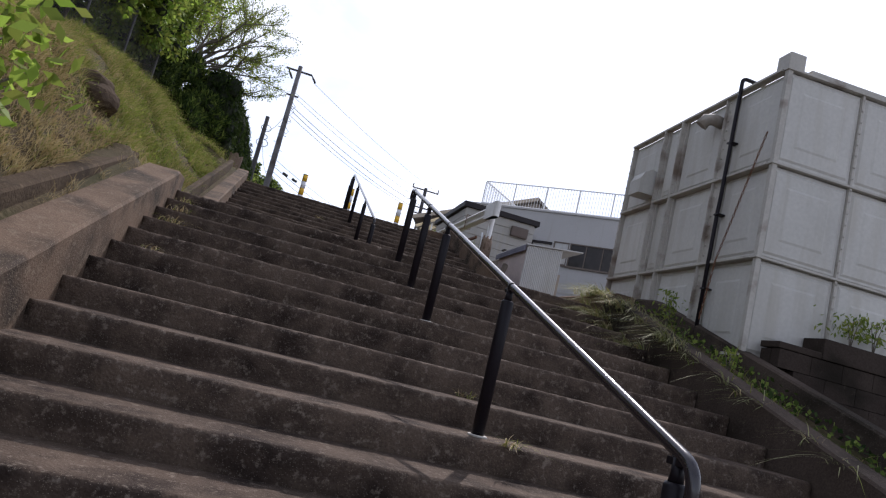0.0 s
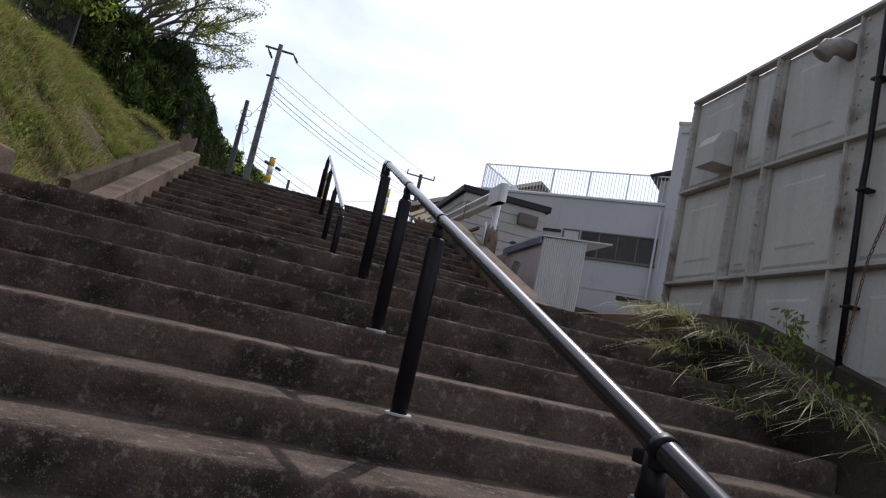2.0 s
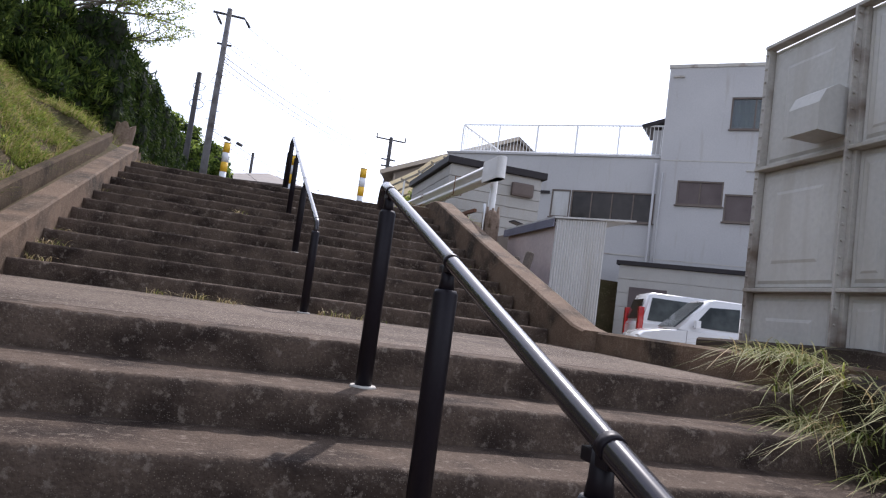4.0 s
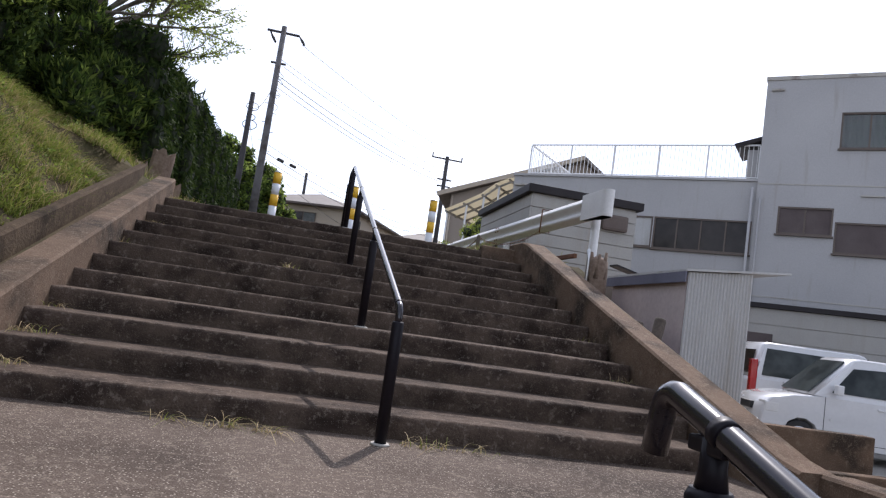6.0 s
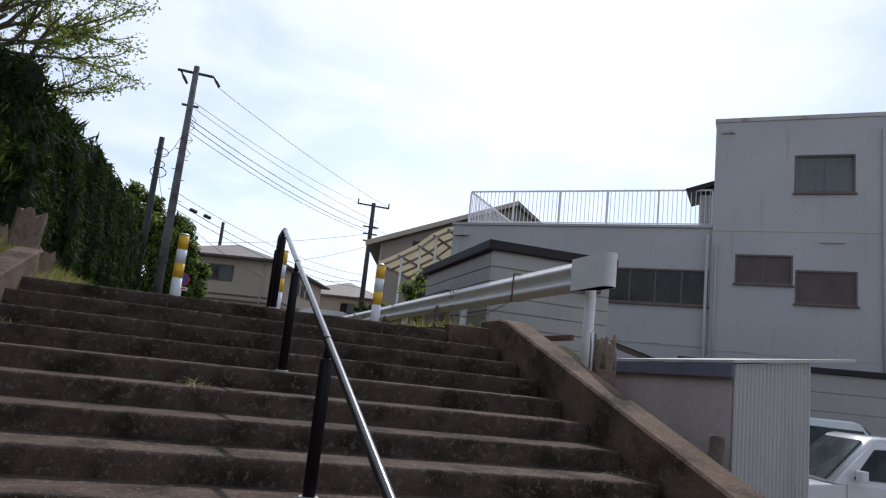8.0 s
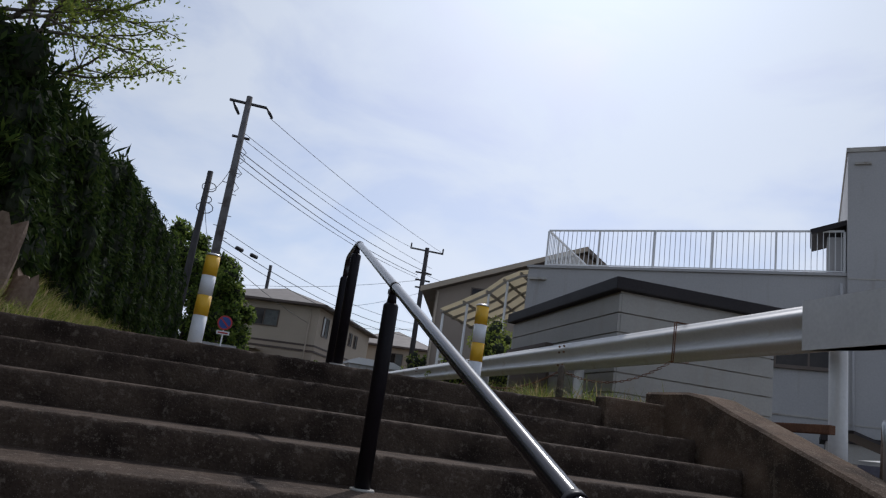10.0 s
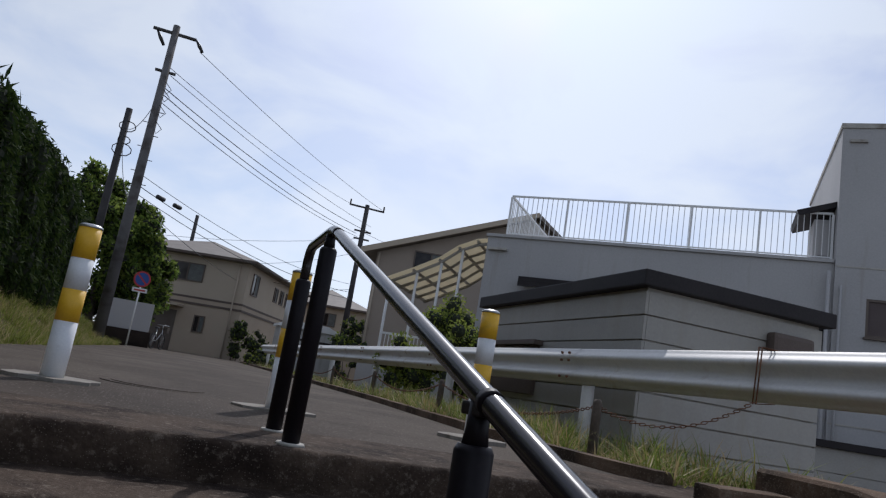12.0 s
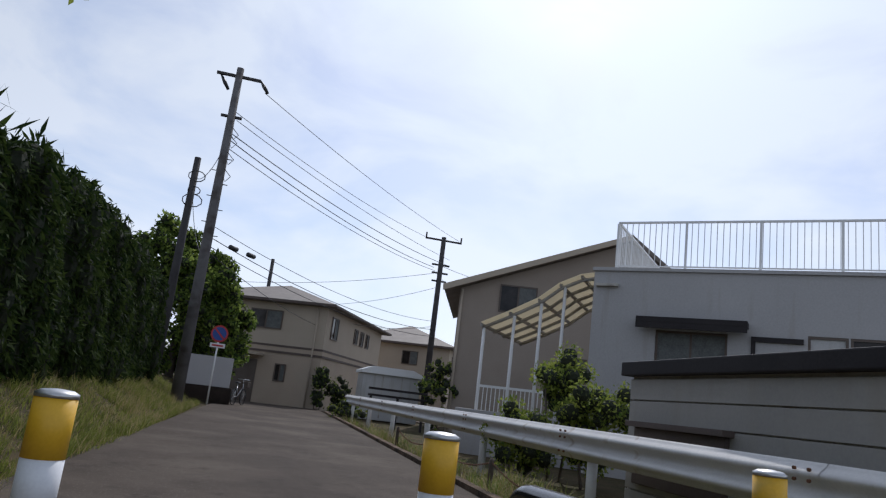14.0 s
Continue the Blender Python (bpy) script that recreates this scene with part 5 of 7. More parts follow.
for p, q, sag in (((-1.15, 41, 9.1), (9.5, 70, 9.4), 0.9), ((10.85, 58, 13.3), (30, 62, 13.2), 0.8), ((10.85, 58, 12.6), (26, 75, 11.5), 0.8), ((10.85, 58, 12.9), (-6, 66, 11.2), 0.6),
                  ((-1.25, 41, 8.9), (-2.35, 43.5, 11.9), 0.5), ((-1.25, 41, 12.9), (-2.35, 43.5, 12.2), 0.5), ((10.85, 58, 12.0), (2.4, 70, 11.0), 0.5), ((10.85, 58, 9.6), (6.0, 57.5, 9.0), 0.2)):
    part("cable", cable(p, q, sag, 0.012), M_WIRE, lines)
for t in (0.06, 0.11):
    bm = bmesh.new()
    c = (A + Vector((0.1, 0, 5.25))).lerp(C + Vector((0, 0, 5.2)), t)
    d = (C - A).normalized() * 0.24
    ring_tube(bm, [c - d, c - d * 0.8, c + d * 0.8, c + d], [0.03, 0.085, 0.085, 0.03], 10)
    part("splice_case", bm, M_PLASTIC, lines, "black cable splice case")

# ---- road sign ----
sign = thing("road_sign", "round no-parking sign, red rim on blue, on a white pole", "road sign", (-0.46, 44.0, 4.12))
bm = bmesh.new()
ring_tube(bm, [(0, 0.03, 0), (0, 0.03, 2.85)], 0.03, 10)
part("pole", bm, M_WHITEPAINT, sign)
bm = bmesh.new()
ring_tube(bm, [(0, 0.0, 2.55), (0, -0.012, 2.55)], 0.31, 32)
disc = part("disc", bm, M_SIGNRED, sign, "red round plate")
bm = bmesh.new()
ring_tube(bm, [(0, -0.013, 2.55), (0, -0.018, 2.55)], 0.245, 32)
part("field", bm, M_SIGNBLUE, disc, "blue field")
bm = bmesh.new()
vs = box(bm, -0.25, 0.25, -0.024, -0.0185, -0.03, 0.03)
for v in vs:
    x, z = v.co.x, v.co.z
    v.co.x, v.co.z = (x + z) * 0.7071, 2.55 + (z - x) * 0.7071
part("slash", bm, M_SIGNRED, disc, "red slash")
bm = bmesh.new()
box(bm, -0.27, 0.27, -0.01, 0.0, 2.04, 2.20, 0.003)
plate = part("sub_plate", bm, M_WHITEPAINT, sign, "small white and red plate")
bm = bmesh.new()
box(bm, -0.20, 0.20, -0.016, -0.011, 2.09, 2.15)
part("arrow_bar", bm, M_SIGNRED, plate)

# ---- manhole and low grey wall with a parked bicycle at the far end ----
bm = bmesh.new()
ring_tube(bm, [(0.91, 19.95, ROAD_Z + 0.0), (0.91, 19.95, ROAD_Z + 0.022)], 0.38, 36)
ring_tube(bm, [(0.91, 19.95, ROAD_Z + 0.022), (0.91, 19.95, ROAD_Z + 0.026)], 0.31, 36)
tagged(part("manhole_cover", bm, M_ASPHALT, None), "round worn iron manhole cover in the asphalt", "manhole cover")
bm = bmesh.new()
box(bm, -1.9, 0.15, 46.2, 46.35, 4.75, 5.9, 0.01)
part("panel", bm, M_WALL, low_wall := thing("trash_enclosure", "low grey-white panel wall on a dark base", "wall"))
bm = bmesh.new()
box(bm, -1.95, 0.25, 46.1, 46.9, 4.0, 4.75, 0.02)
part("base", bm, M_DARKWALL, low_wall)
bike = thing("bicycle", "small bicycle parked by the wall", "bicycle", (0.55, 46.6, ROAD_Z + 0.01), 70.0)
for x in (-0.5, 0.5):
    bm = bmesh.new()
    ring_tube(bm, [(x + 0.31 * math.cos(u), 0, 0.33 + 0.31 * math.sin(u)) for u in [k / 24 * 2 * math.pi for k in range(25)]], 0.02, 6, caps=False)
    w = part("wheel", bm, M_TYRE, bike)
    bm = bmesh.new()
    for k in range(9):
        u = math.pi * k / 9
        ring_tube(bm, [(x - 0.30 * math.cos(u), 0, 0.33 - 0.30 * math.sin(u)), (x + 0.30 * math.cos(u), 0, 0.33 + 0.30 * math.sin(u))], 0.003, 4)
    tagged(part("spokes", bm, M_CHROME, w), kind="stuff")
bm = bmesh.new()
for p, q in (((-0.5, 0, 0.33), (-0.15, 0, 0.35)), ((-0.15, 0, 0.35), (-0.28, 0, 0.85)), ((-0.5, 0, 0.33), (-0.25, 0, 0.72)), ((-0.15, 0, 0.35), (0.35, 0, 0.72)), ((0.33, 0, 0.85), (0.5, 0, 0.33)), ((0.33, 0, 0.85), (0.30, 0, 1.0)), ((0.30, -0.25, 1.02), (0.30, 0.25, 1.02))):
    ring_tube(bm, [p, q], 0.016, 8)
part("bike_frame", bm, M_CHROME, bike)
bm = bmesh.new()
box(bm, -0.40, -0.16, -0.08, 0.08, 0.85, 0.92, 0.03)
part("saddle", bm, M_PLASTIC, bike)
bm = bmesh.new()
box(bm, 0.38, 0.68, -0.17, 0.17, 0.72, 0.95, 0.02)
part("basket", bm, M_LOG, bike)

# ---- houses ----
def hip_house(loc, rz, w, d, wall_h, ridge_h, label, mat_lo, mat_hi, over=0.5):
    """Two-storey house; front along +x at y = 0, depth along +y; hipped roof, brown bands, windows."""
    th = thing("house", label, "house", loc, rz)
    bm = bmesh.new()
    mid = wall_h * 0.55
    box(bm, 0, w, 0, d, -0.3, mid - 0.16)
    lo = part("lower_wall", bm, mat_lo, th)
    bm = bmesh.new()
    box(bm, 0, w, 0, d, mid + 0.10, wall_h)
    hi = part("upper_wall", bm, mat_hi, th)
    bm = bmesh.new()
    box(bm, -0.03, w + 0.03, -0.03, d + 0.03, mid - 0.16, mid + 0.10)
    part("band", bm, M_STUCCO, th)
    for z in (mid - 0.20, mid + 0.12):
        bm = bmesh.new()
        box(bm, -0.05, w + 0.05, -0.05, d + 0.05, z - 0.05, z + 0.06)
        part("trim_band", bm, M_TRIM, th, "dark brown band")
    bm = bmesh.new()
    o = over
    base = [bm.verts.new(p) for p in ((-o, -o, wall_h), (w + o, -o, wall_h), (w + o, d + o, wall_h), (-o, d + o, wall_h))]
    edge = [bm.verts.new(v.co + Vector((0, 0, 0.16))) for v in base]
    if w >= d:
        r0, r1 = bm.verts.new((d / 2, d / 2, ridge_h)), bm.verts.new((w - d / 2, d / 2, ridge_h))
        fs = [(edge[0], edge[1], r1, r0), (edge[1], edge[2], r1), (edge[2], edge[3], r0, r1), (edge[3], edge[0], r0)]
    else:
        r0, r1 = bm.verts.new((w / 2, w / 2, ridge_h)), bm.verts.new((w / 2, d - w / 2, ridge_h))
        fs = [(edge[0], edge[1], r0), (edge[1], edge[2], r1, r0), (edge[2], edge[3], r1), (edge[3], edge[0], r0, r1)]
    for f in fs:
        bm.faces.new(f)
    bm.faces.new(base[::-1])
    for i in range(4):
        bm.faces.new((base[i], base[(i + 1) % 4], edge[(i + 1) % 4], edge[i]))
    part("roof", bm, M_TILE, th, "grey tiled hip roof")
    bm = bmesh.new()
    for p in ((-o - 0.06, w + o + 0.06, -o - 0.08, -o - 0.003), ):
        box(bm, p[0], p[1], p[2], p[3], wall_h + 0.02, wall_h + 0.13)
    box(bm, w + o + 0.003, w + o + 0.08, -o - 0.08, d + o + 0.06, wall_h + 0.02, wall_h + 0.13)
    part("gutter", bm, M_TRIM, th)
    return th, lo, hi


def flat_window(parent, x0, x1, z0, z1, y, facing="front", at=0.0):
    """A window on a house wall: frame and panes, a little proud of the wall."""
    def put(bm, a0, a1, b0, b1, c0, c1):
        if facing == "front":
            box(bm, a0, a1, y - b1, y - b0, c0, c1)
        else:
            box(bm, y + b0, y + b1, a0, a1, c0, c1)
    bm = bmesh.new()
    t = 0.06
    put(bm, x0, x1, 0.0, 0.06, z0, z0 + t)
    put(bm, x0, x1, 0.0, 0.06, z1 - t, z1)
    put(bm, x0, x0 + t, 0.0, 0.06, z0 + t, z1 - t)
    put(bm, x1 - t, x1, 0.0, 0.06, z0 + t, z1 - t)
    xm = (x0 + x1) / 2
    put(bm, xm - 0.03, xm + 0.03, 0.0, 0.05, z0 + t, z1 - t)
    w = part("window", bm, M_BRONZE, parent)
    for a, b, m in ((x0 + t, xm - 0.03, M_DARKGLASS), (xm + 0.03, x1 - t, M_CURTAIN)):
        bm = bmesh.new()
        put(bm, a, b, 0.005, 0.02, z0 + t, z1 - t)
        part("pane", bm, m, w)


h1, h1lo, h1hi = hip_house((-2.6, 56.9, ROAD_Z - 0.05), -23.0, 7.4, 12.5, 5.25, 6.75, "beige two-storey house with a grey hip roof and brown bands", M_STUCCO, M_STUCCO_LIGHT)
flat_window(h1hi, 3.2, 5.0, 3.85, 4.85, 0.0)
flat_window(h1lo, 5.0, 5.6, 1.2, 2.1, 0.0)
flat_window(h1hi, 0.9, 2.1, 3.7, 4.9, 7.4, "side")
flat_window(h1hi, 5.5, 6.3, 3.9, 4.8, 7.4, "side")
flat_window(h1hi, 6.9, 7.7, 3.9, 4.8, 7.4, "side")
flat_window(h1hi, 8.3, 9.1, 3.9, 4.8, 7.4, "side")
bm = bmesh.new()
box(bm, 2.6, 4.0, -0.02, -0.001, 0.0, 2.2)
part("door", bm, M_BRONZE, h1lo, "brown entrance door")
bm = bmesh.new()
box(bm, 2.3, 4.3, -0.9, 0.0, 2.4, 2.52, 0.01)
part("porch_roof", bm, M_STUCCO_LIGHT, h1lo)
for x, z in ((2.35, 0), (6.9, 0)):
    bm = bmesh.new()
    ring_tube(bm, [(x, -0.08, 0), (x, -0.08, 5.2)], 0.045, 8)
    part("downpipe", bm, M_STUCCO_LIGHT, h1)
h3, h3lo, h3hi = hip_house((7.6, 70.0, ROAD_Z - 0.05), -23.0, 7.5, 9.0, 5.0, 6.8, "beige house farther down the street with a grey roof", M_STUCCO, M_STUCCO_LIGHT)
flat_window(h3hi, 4.0, 5.2, 3.6, 4.6, 0.0)
flat_window(h3hi, 1.5, 2.7, 3.6, 4.6, 7.5, "side")
# gabled brown house behind the grey building
h2 = thing("house", "brown-grey house with a long sloping gable roof", "house", (8.95, 45.9, ROAD_Z - 0.05), -18.0)
bm = bmesh.new()
prism(bm, [(0, -0.2), (8.6, -0.2), (8.6, 7.6), (7.1, 8.80), (0, 6.05)], 'y', 0, 9.0)
h2w = part("wall", bm, M_BROWNWALL, h2)
bm = bmesh.new()
prism(bm, [(-0.66, 5.82), (7.1, 8.84), (9.2, 7.2), (9.2, 7.4), (7.1, 9.04), (-0.70, 6.02)], 'y', -0.5, 9.5)
bmesh.ops.triangulate(bm, faces=[f for f in bm.faces if len(f.verts) > 4])
part("roof", bm, M_TILE, h2, "grey sloping roof")
bm = bmesh.new()
prism(bm, [(-0.72, 5.80), (7.1, 8.82), (7.1, 9.06), (-0.74, 6.06)], 'y', -0.56, -0.503)
part("barge_board", bm, M_STUCCO_LIGHT, h2, "pale barge board")
flat_window(h2w, 1.7, 3.3, 5.2, 6.4, 0.0)
flat_window(h2w, 4.4, 5.6, 2.6, 3.6, 0.0)
bm = bmesh.new()
ring_tube(bm, [(0.1, -0.08, 0), (0.1, -0.08, 6.0)], 0.05, 8)
part("downpipe", bm, M_STUCCO_LIGHT, h2)
# carport with a translucent roof beside the grey building
perg = thing("pergola", "white carport frame with a cream translucent curved roof", "pergola", (6.25, 33.6, ROAD_Z - 0.05), -36.0)
curve = [(0.0, 3.05), (0.7, 3.38), (1.4, 3.75), (1.9, 4.15), (2.4, 4.38), (3.1, 4.5)]
for y in (0.0, 0.9, 1.8, 2.7, 3.6):
    bm = bmesh.new()
    ring_tube(bm, [(x, y, z) for x, z in curve], 0.045, 8)
    part("rafter", bm, M_SIDING, perg)
for (x0, z0), (x1, z1) in zip(curve, curve[1:]):
    bm = bmesh.new()
    box(bm, x0 - 0.03, x0 + 0.03, -0.1, 3.7, z0 + 0.03, z0 + 0.10)
    part("purlin", bm, M_SIDING, perg)
    bm = bmesh.new()
    v = [bm.verts.new(p) for p in ((x0, -0.2, z0 + 0.11), (x1, -0.2, z1 + 0.11), (x1, 3.8, z1 + 0.11), (x0, 3.8, z0 + 0.11))]
    u = [bm.verts.new(w.co + Vector((0, 0, 0.01))) for w in v]
    bm.faces.new(v)
    bm.faces.new(u[::-1])
    for i in range(4):
        bm.faces.new((v[i], v[(i + 1) % 4], u[(i + 1) % 4], u[i]))
    part("roof_sheet", bm, M_TRANSLUCENT, perg, "cream translucent roof sheet")
for x, z in ((0.05, 3.05), (0.8, 3.4), (1.45, 3.75), (2.0, 4.2)):
    bm = bmesh.new()
    ring_tube(bm, [(x, 0, -0.1), (x, 0, z)], 0.04, 10)
    part("post", bm, M_WHITEPAINT, perg)
bm = bmesh.new()
box(bm, 0.05, 2.6, -0.03, 0.0, 1.6, 1.66)
box(bm, 0.05, 2.6, -0.03, 0.0, 0.5, 0.56)
for k in range(24):
    box(bm, 0.08 + 0.105 * k, 0.10 + 0.105 * k, -0.02, -0.01, 0.56, 1.6)
part("rail_fence", bm, M_WHITEPAINT, perg)
bm = bmesh.new()
box(bm, -0.4, 3.0, -0.25, -0.1, -0.2, 1.05, 0.02)
part("parapet", bm, M_WALL, perg)
# white storage box and dark rail bench by the verge, far
sb = thing("storage_shed", "white metal storage shed with a rounded roof", "shed", (5.6, 48.0, ROAD_Z))
bm = bmesh.new()
box(bm, 0, 2.6, 0, 1.6, 0, 2.0, 0.02)
part("body", bm, M_CORRUG, sb)
bm = bmesh.new()
prism(bm, [(-0.1, 1.98), (2.7, 1.98), (2.7, 2.1), (2.2, 2.3), (0.4, 2.3), (-0.1, 2.1)], 'y', -0.15, 1.7)
part("roof", bm, M_WHITEPAINT, sb)
for x in (0.9, 1.75):
    bm = bmesh.new()
    box(bm, x - 0.02, x + 0.02, -0.02, -0.002, 0.1, 1.9)
    part("door_seam", bm, M_FLANGE, sb)
db = thing("dark_rack", "dark brown wooden rack standing by the verge", "rack", (5.0, 42.0, ROAD_Z))
for z in (1.02, 1.25):
    bm = bmesh.new()
    box(bm, 0, 2.1, -0.05, 0.3, z, z + 0.08, 0.01)
    part("board", bm, M_FASCIA, db)
for x in (0.08, 1.05, 2.0):
    bm = bmesh.new()
    box(bm, x - 0.04, x + 0.04, 0.0, 0.08, -0.05, 1.02)
    part("post", bm, M_FASCIA, db)

# ---- chain-link fence on the bank ----
fence = thing("wire_fence", "grey chain-link fence on steel posts above the bank", "fence")
fp = [(-3.62, 17.3), (-3.72, 14.9), (-3.82, 12.5), (-3.9, 10.1), (-4.0, 7.7), (-4.0, 5.3)]
for x, y in fp:
    bm = bmesh.new()
    z = ground_z(x, y)
    ring_tube(bm, [(x, y, z - 0.2), (x, y, z + 1.35)], 0.024, 10)
    part("post", bm, M_POLE, fence)
for (x0, y0), (x1, y1) in zip(fp, fp[1:]):
    bm = bmesh.new()
    za, zb = ground_z(x0, y0), ground_z(x1, y1)
    n = 30
    for k in range(-14, n):
        for s in (1, -1):
            t0, t1 = k / n, (k + 14) / n
            if s < 0:
                t0, t1 = t1, t0
            c0, c1 = max(0, min(1, t0)), max(0, min(1, t1))
            u0, u1 = (c0 - t0) / (t1 - t0), (c1 - t0) / (t1 - t0)
            pt = lambda c, u: Vector((x0 + (x1 - x0) * c, y0 + (y1 - y0) * c, za + (zb - za) * c + 0.05 + 1.2 * u))
            if abs(c1 - c0) > 0.01:
                ring_tube(bm, [pt(c0, u0), pt(c1, u1)], 0.0025, 3, caps=False)
    tagged(part("mesh_panel", bm, M_POLE, fence), kind="stuff")

# ---- plants ----
rng = np.random.default_rng(7)


def shell_points(lumps, per, jitter=0.18):
    """Points in the outer shell of ellipsoid lumps (centre, radii) with outward directions."""
    P, D = [], []
    for c, r in lumps:
        n = max(6, int(per * (r[0] * r[1] + r[1] * r[2] + r[0] * r[2])))
        d = rng.normal(size=(n, 3))
        d /= np.linalg.norm(d, axis=1)[:, None]
        k = 1 - np.abs(rng.normal(0, jitter, n))[:, None]
        P.append(np.array(c) + d * np.array(r) * k)
        o = d / np.array(r)
        D.append(o / np.linalg.norm(o, axis=1)[:, None])
    return np.concatenate(P), np.concatenate(D)


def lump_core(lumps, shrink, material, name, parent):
    """Joined dark lumps added inside a crown: painted inner shade that also stops light passing through."""
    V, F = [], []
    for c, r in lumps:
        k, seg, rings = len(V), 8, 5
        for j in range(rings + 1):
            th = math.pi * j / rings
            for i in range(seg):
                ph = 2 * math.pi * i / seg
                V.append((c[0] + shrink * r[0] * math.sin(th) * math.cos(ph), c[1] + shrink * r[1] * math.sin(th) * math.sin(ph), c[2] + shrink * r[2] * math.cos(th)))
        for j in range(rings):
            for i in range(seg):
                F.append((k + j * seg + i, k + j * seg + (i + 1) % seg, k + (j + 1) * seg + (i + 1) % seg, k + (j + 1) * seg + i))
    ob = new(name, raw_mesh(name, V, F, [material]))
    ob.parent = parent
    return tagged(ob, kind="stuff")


def foliage(name, parent, lumps, per, size, mats, share_of=None, aspect=0.5, outward=0.9, up=0.0, droop=0.0, jitter=0.18, label=""):
    P, D = shell_points(lumps, per, jitter)
    aim = D * outward
    aim[:, 2] += up
    idx = None if len(mats) == 1 else rng.choice(len(mats), len(P), p=share_of)
    ob = new(name, leaves_mesh(name, P, size, mats, rng, aim, aspect, droop, idx))
    ob.parent = parent
    return tagged(ob, label, kind="stuff")


def limb_mesh(name, paths, parent, material=None):
    bm = bmesh.new()
    for pts, r0, r1 in paths:
        n = len(pts)
        ring_tube(bm, pts, [r0 + (r1 - r0) * i / (n - 1) for i in range(n)], 7 if r0 > 0.03 else 5)
    return tagged(part(name, bm, material or M_BARK, parent), kind="stuff" if len(paths) > 1 else "")


# clipped conifer hedge along the lane
hedge = thing("conifer_hedge", "dense dark green clipped conifer hedge along the lane", "hedge")
H_LUMPS = []
for i in range(760):
    y = rng.uniform(20.9, 40.2)
    top = np.interp(y, [20.9, 24, 30, 40.2], [6.95, 7.45, 8.05, 7.8])
    base = ground_z(-2.3, y)
    z = rng.uniform(base + 0.15, top - 0.25)
    e = (z - base) / (top - base)
    face = -2.05 - 0.16 * e ** 3 + 0.12 * math.sin(y * 2.1 + z * 1.3) + rng.normal(0, 0.07)
    H_LUMPS.append(((face - 0.12, y, z), (0.20 + 0.1 * rng.random(), 0.17 + 0.12 * rng.random(), 0.34 + 0.22 * rng.random())))
for i in range(240):
    y = rng.uniform(20.9, 40.2)
    top = np.interp(y, [20.9, 24, 30, 40.2], [6.95, 7.45, 8.05, 7.8])
    H_LUMPS.append(((rng.uniform(-3.3, -2.35), y, top - 0.3 + rng.normal(0, 0.06)), (0.3, 0.28, 0.34)))
for i in range(50):
    z = rng.uniform(4.9, 7.3)
    H_LUMPS.append(((rng.uniform(-3.3, -2.2), 40.3 if i % 2 else 20.8, z), (0.28, 0.22, 0.4)))
# added boxes fill the hedge; their dark colour paints its inner shade
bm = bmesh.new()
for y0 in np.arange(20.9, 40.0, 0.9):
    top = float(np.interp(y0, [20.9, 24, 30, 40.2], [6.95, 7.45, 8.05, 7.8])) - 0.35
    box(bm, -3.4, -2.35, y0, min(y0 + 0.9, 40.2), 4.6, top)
# near-black filler colour standing in for shade deep inside the foliage
M_INNER_SHADE = surface("crown_depth_shade", (0.015, 0.022, 0.01), (0.03, 0.035, 0.018), 0.95, fine=20, coarse=4, bump=1.0, depth=0.03)
part("inner_twigs", bm, M_INNER_SHADE, hedge)
lump_core(H_LUMPS, 0.72, M_INNER_SHADE, "inner_mass", hedge)
foliage("sprays", hedge, H_LUMPS, 640, 0.17, [M_HEDGE], None, 0.24, 0.65, -0.75, 0.0, 0.14)
# taller spiky shoots on the hedge
tips = np.stack([rng.uniform(-2.9, -2.0, 420), np.abs(rng.normal(0, 2.2, 420)) + 20.9, np.zeros(420)], 1)
tips[:, 2] = np.interp(tips[:, 1], [20.9, 24, 30], [6.95, 7.45, 8.05]) + np.abs(rng.normal(0, 0.12, 420))
ob = new("shoots", leaves_mesh("shoots", tips, 0.34, [M_HEDGE], rng, np.tile((0.5, -0.25, 0.85), (420, 1)), 0.16))
ob.parent = hedge
tagged(ob, kind="stuff")

# dark conifers behind the crest of the bank
con = thing("conifer_shrubs", "dark spreading juniper shrubs behind the bank", "shrub")
C_LUMPS = []
for cx, cy, cz, rx, ry, rz, n in ((-3.0, 21.3, 5.9, 0.8, 1.3, 0.9, 70), (-4.0, 21.5, 6.6, 1.2, 1.5, 1.3, 80), (-3.3, 19.9, 5.5, 0.6, 0.8, 0.6, 40), (-5.2, 20.5, 6.6, 1.2, 1.6, 1.6, 60)):
    for _ in range(n):
        d = rng.normal(size=3)
        d /= np.linalg.norm(d)
        C_LUMPS.append(((cx + d[0] * rx, cy + d[1] * ry, cz + d[2] * rz), (0.30, 0.30, 0.26)))
lump_core(C_LUMPS, 0.55, M_INNER_SHADE, "inner_mass", con)
foliage("sprays", con, C_LUMPS, 900, 0.20, [M_CONIFER, M_SHRUB], [0.7, 0.3], 0.2, 0.8, 0.7, 0.0, 0.25)
limb_mesh("stems", [([(-3.1, 20.4, 4.9), (-2.6, 20.9, 5.4), (-2.35, 21.6, 6.0), (-2.3, 22.3, 6.6)], 0.07, 0.03), ([(-3.0, 20.6, 4.9), (-2.8, 21.0, 5.25), (-2.45, 21.1, 5.35), (-2.2, 20.9, 5.6)], 0.05, 0.02)], con)
